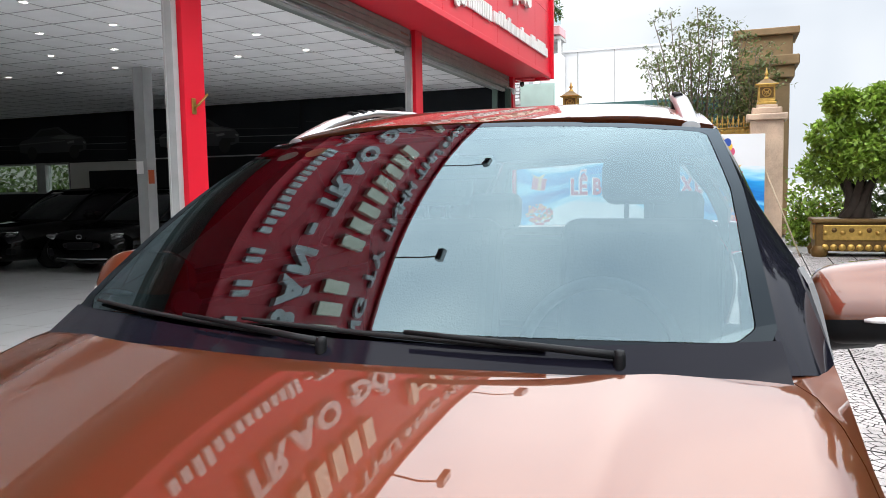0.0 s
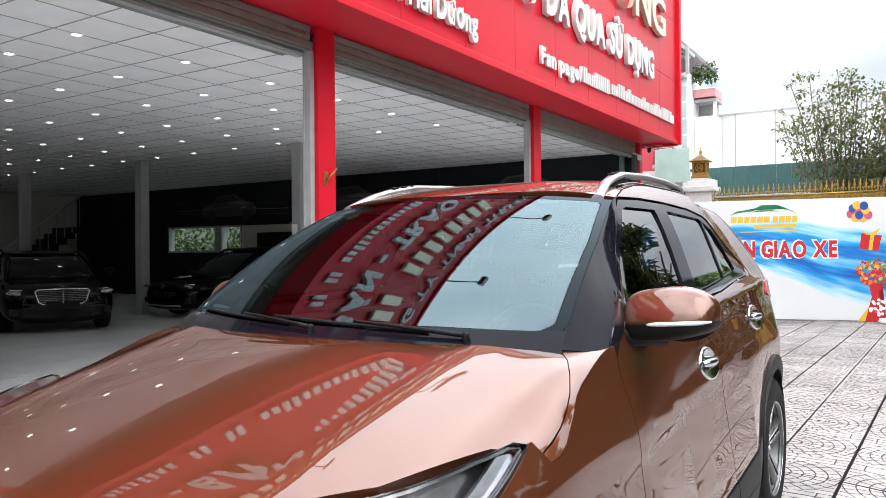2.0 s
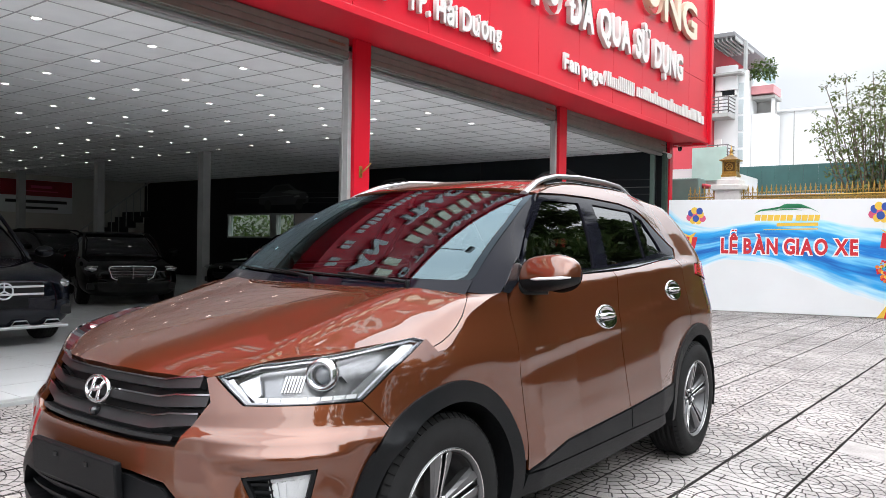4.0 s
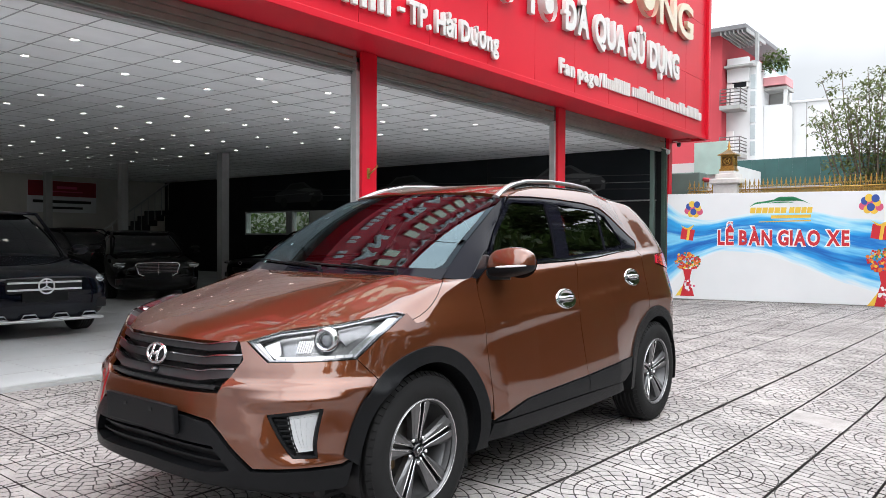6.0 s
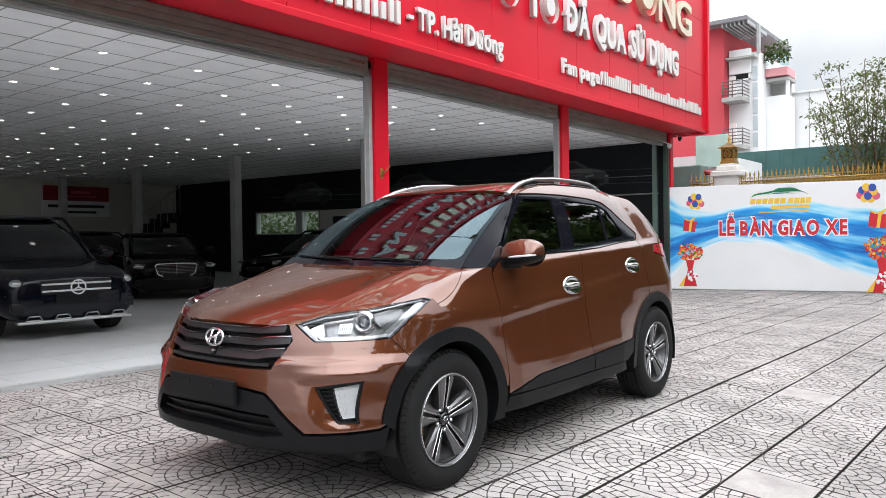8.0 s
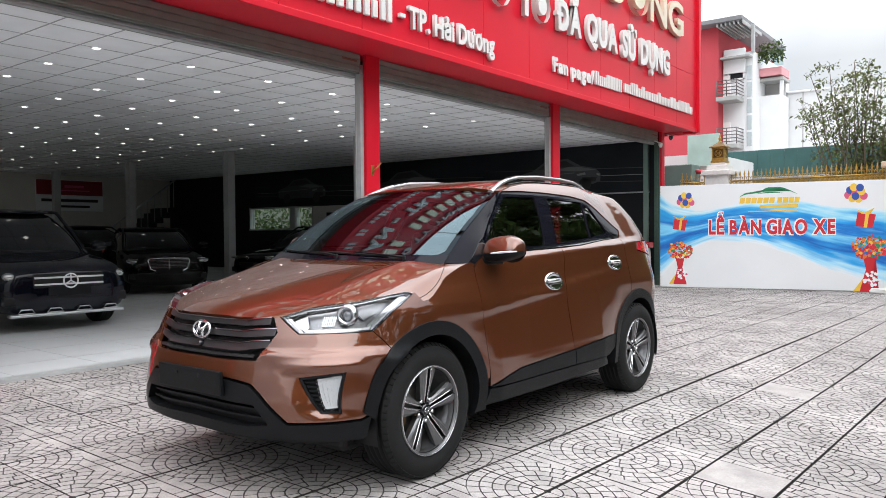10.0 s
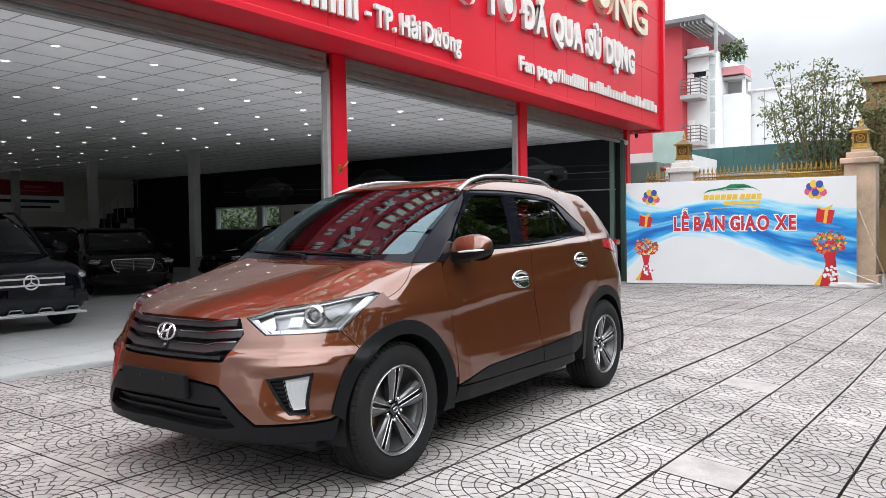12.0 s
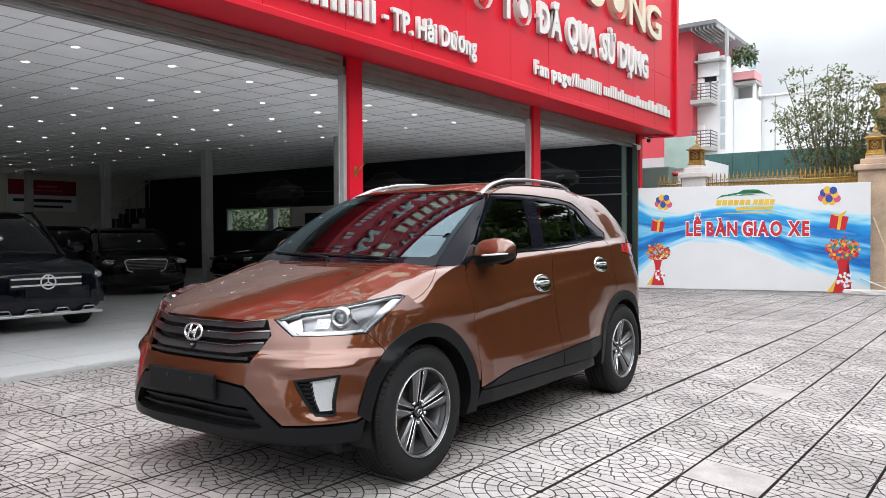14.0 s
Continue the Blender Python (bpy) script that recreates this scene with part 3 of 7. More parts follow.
def flip(pts):
    return [(-a, b) for a, b in pts][::-1]


car = base("car", (XC, 2.1, 0.0), "copper-brown compact crossover with black cladding parked on the paving", "car")
FW, RW, ARCH, LIP = 0.81, 3.40, 0.462, 0.392

bump_half = [V(0, .578), V(.265, .574), V(.409, .559), V(.467, .517), V(.607, .388), V(.835, .39), Y(.398, .41)] + arc(FW, .345, ARCH, 170, 129, 10) + [Y(.448, .788), V(.586, .786), V(.473, .864), V(.445, .857), V(.486, .79), V(.423, .664), V(.25, .659), V(0, .66)]


def half_route(half, step=0.03):
    out = []
    for a, b in zip(half, half[1:]):
        if a[0] == b[0]:
            k = max(1, int(math.hypot(b[1] - a[1], b[2] - a[2]) / step))
            out += [to_s((a[0], a[1] + (b[1] - a[1]) * j / k, a[2] + (b[2] - a[2]) * j / k)) for j in range(k)]
        else:
            a, b = to_s(a), to_s(b)
            k = max(1, int(math.hypot(b[0] - a[0], b[1] - a[1]) / step))
            out += [(a[0] + (b[0] - a[0]) * j / k, a[1] + (b[1] - a[1]) * j / k) for j in range(k)]
    out.append(to_s(half[-1]))
    return out + [(-a, b) for a, b in out[-2:0:-1]]


fog_out = route([V(.640, .590), V(.788, .612), V(.796, .424), V(.737, .428)])
patch("front_bumper", half_route(bump_half), body, COPPER, car, step=0.022, holes=[fog_out, flip(fog_out)], label="copper-brown painted front bumper")
low_half = [V(0, .568), V(.265, .565), V(.405, .55), V(.463, .508), V(.603, .38), V(.835, .381), Y(.395, .40), Y(.375, .30), V(.826, .292), V(.598, .312), V(.30, .318), V(0, .318)]
mouth = half_route([V(0, .475), V(.436, .462), V(.515, .376), V(.40, .36), V(0, .372)])
patch("lower_bumper", half_route(low_half), body, BLACK_PLASTIC, car, off=0.006, depth=0.06, step=0.04, holes=[mouth], label="matt black lower front bumper")
patch("lower_intake", half_route([V(0, .50), V(.46, .48), V(.54, .36), V(0, .35)]), body, LAMP_BLACK, car, off=-0.05, depth=0)
for k, z in enumerate((.445, .405)):
    patch("intake_slat", half_route([V(0, z + .012), V(.44 + .03 * k, z), V(.45 + .03 * k, z - .012), V(0, z - .006)]), body, BLACK_PLASTIC, car, off=-0.02, depth=0.03)
lip_half = [V(0, .318), V(.598, .308), V(.80, .290), V(.77, .268), V(.55, .280), V(0, .290)]
patch("bumper_lip", half_route(lip_half), body, BLACK_PLASTIC, car, off=-0.03, depth=0.02)

# grille
patch("grille_back", half_route([V(0, .87), V(.45, .862), V(.50, .79), V(.43, .655), V(0, .65)]), body, LAMP_BLACK, car, off=-0.045, depth=0)
for a, b, w in ((.842, .834, .435), (.792, .780, .478), (.738, .722, .462)):
    patch("grille_bar", half_route([V(0, a), V(.30, a), V(.36, a + .012), V(w, a + .018), V(w, a - .016), V(.30, b - .019), V(0, b - .019)]), body, DARK_GREY, car, off=-0.006, depth=0.035, label="dark grey grille bar")
    patch("grille_chrome", half_route([V(0, a + .003), V(.30, a + .003), V(.36, a + .014), V(w, a + .021), V(w, a + .015), V(.36, a + .008), V(.30, a - .003), V(0, a - .003)]), body, DARK_CHROME, car, off=0.0, depth=0.02, gap=0.0005)
patch("grille_bar", half_route([V(0, .688), V(.30, .688), V(.41, .692), V(.40, .672), V(0, .668)]), body, DARK_GREY, car, off=-0.01, depth=0.035)
em = Matrix.Translation((XC, body(0, .784)[1] - .016, .784)) @ pose(0, 0, 0, 80)
ring = [(em @ Vector((.070 * math.cos(a), .040 * math.sin(a), 0))) for a in [2 * math.pi * i / 40 for i in range(40)]]
emblem = part("emblem", tube(ring, .0075, 8, closed=True), CHROME, car, "chrome oval badge")
part("badge_bar", join(tube([em @ Vector(p) for p in ((-.040, -.026, .004), (-.022, .0, .006), (-.014, .034, .004))], .007, 8), tube([em @ Vector(p) for p in ((.014, -.034, .004), (.022, 0, .006), (.040, .026, .004))], .007, 8), tube([em @ Vector(p) for p in ((-.02, -.006, .004), (.02, .006, .004))], .0075, 8)), CHROME, emblem)
part("parking_camera", lathe([(0, .012), (.010, .01), (.014, .002), (.014, -.02)], 16, "z", Matrix.Translation((XC + .01, body(0, .716)[1] - .012, .716)) @ pose(0, 0, 0, 90)), GLOSS_BLACK, car)

# number plate holder
pl = Matrix.Translation((XC + .0, -.030, .548)) @ pose(0, 0, 0, 4)
plate = part("plate_holder", box((-.265, -.012, -.058), (.265, .014, .058), .006, 2, pl), BLACK_PLASTIC, car, "blank black number plate holder")
for x in (-.0975, .0975):
    part("plate_clip", box((x - .0125, -.016, .02), (x + .0125, -.008, .035), .002, 1, pl), LAMP_BLACK, plate)

# bonnet
bonnet_half = [(0, .084), (.2, .098), (.36, .132), (.445, .166), (.475, .19), (.685, .427), (.79, .655), (.860, .722), (.857, .76), (.856, .80), (.853, .85), (.845, .90), (.832, .95), (.810, 1.0), (.782, 1.05), (.745, 1.095), (.676, 1.058), (.52, .998), (.355, .983), (.05, .977), (0, .977)]


def mirrored(half, step=0.03):
    out = []
    for a, b in zip(half, half[1:]):
        k = max(1, int(math.hypot(b[0] - a[0], b[1] - a[1]) / step))
        out += [(a[0] + (b[0] - a[0]) * j / k, a[1] + (b[1] - a[1]) * j / k) for j in range(k)]
    out.append(half[-1])
    return out + [(-a, b) for a, b in out[-2:0:-1]]


patch("bonnet", mirrored(bonnet_half), hood, COPPER, car, step=0.035, depth=0.03, label="glossy copper-brown bonnet")
shoulder = dense([(.860, .722), (.857, .76), (.856, .80), (.853, .85), (.845, .90), (.832, .95), (.810, 1.0), (.782, 1.05), (.745, 1.095), (.70, 1.12), (.72, 1.262)] + [(wing_edge(y)[0], y) for y in (1.262, 1.2, 1.15, 1.1, 1.05, 1.0, .96, .92, .88, .84, .80, .76, .724)])
for pts in (shoulder, flip(shoulder)):
    patch("wing_top", pts, hood, COPPER, car, step=0.025, gap=0.0004)

sides = (1, -1)


def side_patch(name, items, material, label="", step=0.05, off=0.0, depth=0.02, holes=(), gap=0.0022, rounds=0):
    r = route(items)
    if rounds:
        r = soften(r, rounds)
    hs = [soften(route(h), 1) for h in holes]
    return [patch(name, r, body, material, car, off, depth, step, hs, label, gap), patch(name, flip(r), body, material, car, off, depth, step, [flip(h) for h in hs], label, gap)]


side_patch("wing", [Y(.448, .788), Y(.568, .876), Y(.722, .957)] + [Y(y, wing_edge(y)[1]) for y in (.76, .80, .84, .88, .92, .96, 1.0, 1.05, 1.1, 1.15, 1.2, 1.262)] + [Y(1.256, 1.0), Y(1.243, .85), Y(1.262, .68), Y(1.284, .52), Y(1.29, .44)] + arc(FW, .345, ARCH, 12, 129, 26), COPPER, "copper-brown front wing", step=0.04, gap=0.0004)
side_patch("front_door", [Y(1.262, 1.05), Y(1.256, 1.0), Y(1.243, .85), Y(1.262, .68), Y(1.284, .52), Y(1.302, .392), Y(1.45, .43), Y(1.6, .458), Y(2.27, .481), Y(2.255, .60), Y(2.238, .758), Y(2.245, .9), Y(2.28, 1.06), Y(2.305, 1.147), Y(1.8, 1.136), Y(1.36, 1.125), Y(1.30, 1.085)], COPPER, "copper-brown front door", step=0.016)
side_patch("rear_door", [Y(2.305, 1.147), Y(2.28, 1.06), Y(2.245, .9), Y(2.238, .758), Y(2.255, .60), Y(2.27, .481), Y(2.76, .505)] + arc(RW, .345, ARCH, 160, 106, 12) + [Y(3.272, .85), Y(3.258, .94), Y(3.255, 1.017), Y(3.262, 1.12), Y(3.27, 1.205), Y(3.0, 1.192), Y(2.6, 1.160)], COPPER, "copper-brown rear door", step=0.016)
tops = [Y(y, roof_z(y) - edge_drop(y)) for y in (3.72, 3.60, 3.4, 3.2, 3.0, 2.8, 2.6, 2.4, 2.2, 2.0, 1.83)]
side_patch("quarter_panel", [Y(1.80, 1.50), Y(1.85, 1.518), Y(2.1, 1.527), Y(2.4, 1.527), Y(2.75, 1.515), Y(2.95, 1.49), Y(3.10, 1.425), Y(3.345, 1.262), Y(3.30, 1.222), Y(3.27, 1.205), Y(3.262, 1.12), Y(3.255, 1.017), Y(3.258, .94), Y(3.272, .85)] + arc(RW, .345, ARCH, 106, 25, 20) + [Y(3.88, .53), Y(4.0, .60), Y(4.02, .8), Y(3.98, 1.02), Y(3.85, 1.045), Y(3.50, 1.105), Y(3.525, 1.172), Y(3.85, 1.185), Y(3.85, 1.24), Y(3.80, 1.42)] + tops, COPPER, "copper-brown rear quarter and roof side", step=0.024)
side_patch("tail_lamp", [Y(3.505, 1.105), Y(3.85, 1.047), Y(4.0, 1.02), Y(4.02, 1.18), Y(3.85, 1.182), Y(3.53, 1.17)], LAMP_RED, "red tail lamp", off=0.008, rounds=1)

# windows: black frame with openings, panes behind it
fw_hole = [Y(1.395, 1.158), Y(1.62, 1.328), Y(1.835, 1.473), Y(1.90, 1.486), Y(2.235, 1.49), Y(2.19, 1.33), Y(2.128, 1.17)]
rw_hole = [Y(2.288, 1.177), Y(2.35, 1.35), Y(2.392, 1.492), Y(2.86, 1.474), Y(2.98, 1.43), Y(3.085, 1.30), Y(3.10, 1.245), Y(2.7, 1.207)]
frame_out = [Y(1.33, 1.128), Y(1.58, 1.325), Y(1.80, 1.485), Y(1.86, 1.512), Y(2.1, 1.522), Y(2.4, 1.522), Y(2.75, 1.51), Y(2.94, 1.485), Y(3.09, 1.42), Y(3.33, 1.265), Y(3.31, 1.235), Y(3.25, 1.21), Y(3.0, 1.196), Y(2.6, 1.164), Y(2.2, 1.148), Y(1.8, 1.14)]
side_patch("window_frame", frame_out, PILLAR_BLACK, "black window frame and door pillar", holes=[fw_hole, rw_hole], off=-0.004, depth=0.03, gap=0.001)
side_patch("front_window", [Y(1.375, 1.145), Y(1.60, 1.33), Y(1.82, 1.48), Y(1.90, 1.497), Y(2.25, 1.50), Y(2.205, 1.33), Y(2.14, 1.155)], TINTED, "dark tinted front door glass", off=-0.012, depth=0, step=0.08)
side_patch("rear_window", [Y(2.275, 1.165), Y(2.335, 1.35), Y(2.38, 1.502), Y(2.87, 1.484), Y(2.99, 1.44), Y(3.10, 1.30), Y(3.115, 1.24), Y(2.7, 1.197)], TINTED, "dark tinted rear door glass", off=-0.012, depth=0, step=0.08)
side_patch("window_divider", [Y(2.80, 1.205), Y(2.885, 1.48), Y(2.905, 1.475), Y(2.82, 1.205)], PILLAR_BLACK, off=-0.006, depth=0.01, gap=0.0)
side_patch("belt_strip", [Y(1.35, 1.126), Y(1.8, 1.138), Y(2.6, 1.162), Y(3.0, 1.194), Y(3.26, 1.208), Y(3.26, 1.222), Y(3.0, 1.208), Y(2.6, 1.177), Y(1.8, 1.152), Y(1.36, 1.141)], GLOSS_BLACK, "gloss black belt strip", off=0.004, depth=0.012, gap=0.0)

# black cladding
side_patch("sill", [Y(1.30, .379), Y(2.0, .375), Y(2.75, .370), Y(2.80, .305), Y(2.0, .288), Y(1.27, .292)], BLACK_PLASTIC, "black plastic sill", off=0.005, depth=0.05)
side_patch("door_cladding", [Y(1.304, .386), Y(1.45, .426), Y(1.6, .454), Y(2.27, .477), Y(2.274, .378), Y(1.6, .380)], BLACK_PLASTIC, off=0.006)
side_patch("door_cladding", [Y(2.279, .378), Y(2.275, .477), Y(2.76, .501)] + arc(RW, .345, ARCH + .003, 160, 172, 3) + [Y(2.80, .368)], BLACK_PLASTIC, off=0.006)
side_patch("front_arch_cladding", arc(FW, .345, ARCH, -6, 171, 40) + arc(FW, .345, LIP, 176, -12, 40) + [Y(1.285, .27)], BLACK_PLASTIC, "black wheel arch moulding", off=0.013, depth=0.05, step=0.03, gap=0.0)
side_patch("rear_arch_cladding", arc(RW, .345, ARCH, 4, 178, 40) + [Y(2.945, .29)] + arc(RW, .345, LIP, 188, -8, 40) + [Y(3.84, .29), Y(3.88, .38)], BLACK_PLASTIC, "black wheel arch moulding", off=0.013, depth=0.05, step=0.03, gap=0.0)


def rear(q, z):
    """The back of the car, 0 in the middle."""
    y0, L = nose_y(z), nose_l(z)
    g = 1 if q >= 0 else -1
    end = 1 + tail_y(z) - tail_l(z) - y0 - L + 1
    p = body(end - abs(q), z)
    return (2 * XC - p[0] if g < 0 else p[0], p[1], p[2])


def rear_in(q, z):
    return rear(-q, z)


patch("tailgate", mirrored([(0, .50), (.50, .50), (.56, .8), (.56, 1.15), (.62, 1.25), (.60, 1.52), (0, 1.545)]), rear_in, COPPER, car, holes=[mirrored([(0, 1.15), (.52, 1.15), (.53, 1.47), (0, 1.50)])], label="copper-brown tailgate")
patch("rear_screen", mirrored([(0, 1.14), (.54, 1.14), (.55, 1.48), (0, 1.51)]), rear_in, REAR_GLASS, car, off=-0.01, depth=0, step=0.08)
patch("rear_bumper", mirrored([(0, .48), (.5, .48), (.72, .56), (.86, .52), (.84, .30), (.5, .24), (0, .24)]), rear_in, BLACK_PLASTIC, car, off=0.01, label="black rear bumper")

# windscreen, pillars and roof
glass_half = [(0, .0), (.40, .0), (.714, .02), (.734, .10), (.684, .6), (.628, .985), (.4, 1.0), (0, 1.0)]
clear_half = [(0, .075), (.40, .070), (.672, .062), (.702, .10), (.660, .6), (.606, .935), (.580, .955), (.35, .962), (0, .965)]
patch("windscreen", soften(mirrored(clear_half)), screen, WINDSCREEN, car, depth=0, step=0.06, label="clear windscreen with a blackened border")
patch("screen_border", mirrored(glass_half), screen, FRIT, car, depth=0.004, holes=[soften(mirrored(clear_half))], gap=0.0)


def a_pillar(q, t):
    """From the edge of the windscreen (0) to the edge of the side windows (1)."""
    a = Vector(screen(.738 - .112 * t, t))
    z = 1.075 + .44 * t
    y = 1.20 + (1.835 - 1.20) * t
    b = Vector(body(s_at_y(y, z), z))
    n = Vector((.6, -.5, .62))
    return tuple(a.lerp(b, q) + n * .007 * (1 - .75 * max(0, t)) * 4 * q * (1 - q))


def a_pillar_far(q, t):
    p = a_pillar(-q, t)
    return (2 * XC - p[0], p[1], p[2])


pil = dense([(0.0, -.02), (1.0, -.02), (1.0, 1.0), (0.0, 1.0)], 0.1)
patch("windscreen_pillar", pil, a_pillar, PILLAR_BLACK, car, step=0.12, gap=0.004, label="black windscreen pillar")
patch("windscreen_pillar", flip(pil), a_pillar_far, PILLAR_BLACK, car, step=0.12, gap=0.004, label="black windscreen pillar")
sail = [Y(1.225, 1.088), Y(1.35, 1.20), Y(1.40, 1.225), Y(1.42, 1.165), Y(1.36, 1.128), Y(1.31, 1.096), Y(1.275, 1.078)]
side_patch("mirror_sail", sail, GLOSS_BLACK, off=0.003, depth=0.01)
patch("roof", dense([(-1, 1.835), (-.9, 1.80), (-.5, 1.745), (0, 1.728), (.5, 1.745), (.9, 1.80), (1, 1.835), (1, 3.72), (.7, 3.76), (0, 3.79), (-.7, 3.76), (-1, 3.72)], 0.06), roof, COPPER, car, step=0.07, label="copper-brown roof")
patch("spoiler", dense([(-.58, 3.74), (0, 3.785), (.58, 3.74), (.50, 3.77), (.3, 3.81), (0, 3.82), (-.3, 3.81), (-.50, 3.77)], 0.04), roof, COPPER, car, off=0.004, step=0.08, depth=0.04)
for g in sides:
    ditch = [Vector(roof(g * .955, y)) + Vector((0, 0, .003)) for y in [2.02 + .1 * i for i in range(15)]]
    part("roof_ditch", tube(ditch, .005, 6), GLOSS_BLACK, car)
    ys = [1.80, 1.86, 1.95, 2.05, 2.2, 2.5, 2.8, 3.0, 3.12, 3.20, 3.27]
    lift = spline((1.80, -.012), (1.95, .012), (2.15, .029), (2.6, .036), (3.0, .028), (3.2, .006), (3.27, -.008))
    bmr = bmesh.new()
    rings = []
    for y in ys:
        c = Vector(roof(g * .905, y)) + Vector((0, 0, lift(y)))
        wv, hv = .023, .014
        rings.append([bmr.verts.new(c + Vector((wv * math.cos(a), 0, hv * math.sin(a)))) for a in [2 * math.pi * k / 12 for k in range(12)]])
    for a, b in zip(rings, rings[1:]):
        for k in range(12):
            f = bmr.faces.new((a[k], a[(k + 1) % 12], b[(k + 1) % 12], b[k]))
            f.smooth = True
    bmr.faces.new(rings[0])
    bmr.faces.new(rings[-1])
    bmesh.ops.recalc_face_normals(bmr, faces=bmr.faces)
    rail = part("roof_rail", bmr, SATIN_SILVER, car, "satin silver roof rail")
    for y0, y1 in ((2.10, 2.22), (2.98, 3.14)):
        pts = [Vector(roof(g * .905, y)) + Vector((0, 0, lift(y) * .5)) for y in (y0, (y0 + y1) / 2, y1)]
        part("rail_foot", join(*[box(p - Vector((.012, .05, .03)), p + Vector((.012, .05, .025)), .004) for p in pts]), BLACK_PLASTIC, rail)
fin = join(prism([(0, 0), (.16, 0), (.15, .03), (.11, .060), (.08, .062), (.02, .016)], .03, Matrix.Translation((XC + .015, 3.35, 1.585)) @ Matrix(((0, 0, -1, 0), (1, 0, 0, 0), (0, 1, 0, 0), (0, 0, 0, 1))), .006))
part("antenna_fin", fin, WHITE_PLASTIC, car, "white shark-fin aerial")

# cowl and wipers
corner = dense([(.60, 1.03), (.676, 1.052), (.75, 1.088), (.79, 1.16), (.74, 1.22), (.66, 1.16)], .03)
for pts in (corner, flip(corner)):
    patch("cowl_corner", pts, hood, COWL_BLACK, car, off=-0.006, depth=0.02, step=0.03, gap=0)
patch("cowl", dense([(-.755, .012), (-.715, .0), (-.5, -.04), (0, -.05), (.5, -.04), (.715, .0), (.755, .012), (.740, .07), (.3, .06), (-.3, .06), (-.740, .07)], .05), lambda v, t: tuple(Vector(screen(v, t)) + Vector((0, -.05 * (1 - t / .07), .002 - .03 * (1 - t / .07)))), PILLAR_BLACK, car, depth=0)
for base_v, tip_v, base_t, tip_t, off_z in ((.50, -.20, .022, .072, .010), (.0, -.66, .030, .080, .010)):
    arm = [Vector(screen(base_v + (tip_v - base_v) * k / 10, base_t + (tip_t - base_t) * k / 10)) + Vector((0, -.012, off_z + .012 * math.sin(math.pi * k / 10))) for k in range(6)]
    blade = [Vector(screen(base_v + (tip_v - base_v) * k / 12, base_t + .01 + (tip_t - base_t) * k / 12)) + Vector((0, -.006, off_z * .5)) for k in range(2, 13)]
    w = part("wiper_arm", tube(arm, [.007, .0065, .006, .005, .0045, .004], 8), BLACK_PLASTIC, car)
    part("wiper_blade", tube(blade, [.0048] * 10 + [.003], 6), RUBBER, w)
    part("wiper_cap", lathe([(0, .009), (.008, .008), (.010, 0), (.010, -.02)], 16, "z", Matrix.Translation(arm[0])), BLACK_PLASTIC, w)

# stickers on the windscreen
for v, t, m2, r in ((-.50, .86, mat("pale_green_sticker", (.35, .6, .5), .5), .035), (-.40, .865, mat("yellow_sticker", (.65, .5, .2), .5), .035)):
    patch("sticker", [(v + r * math.cos(a), t + r * 1.05 * math.sin(a)) for a in [2 * math.pi * i / 20 for i in range(20)]], screen, m2, car, off=-0.004, depth=0, gap=0)
patch("label_strip", [(.44, .018), (.56, .018), (.56, .03), (.44, .03)], screen, WHITE_PLASTIC, car, off=0.002, depth=0, gap=0)

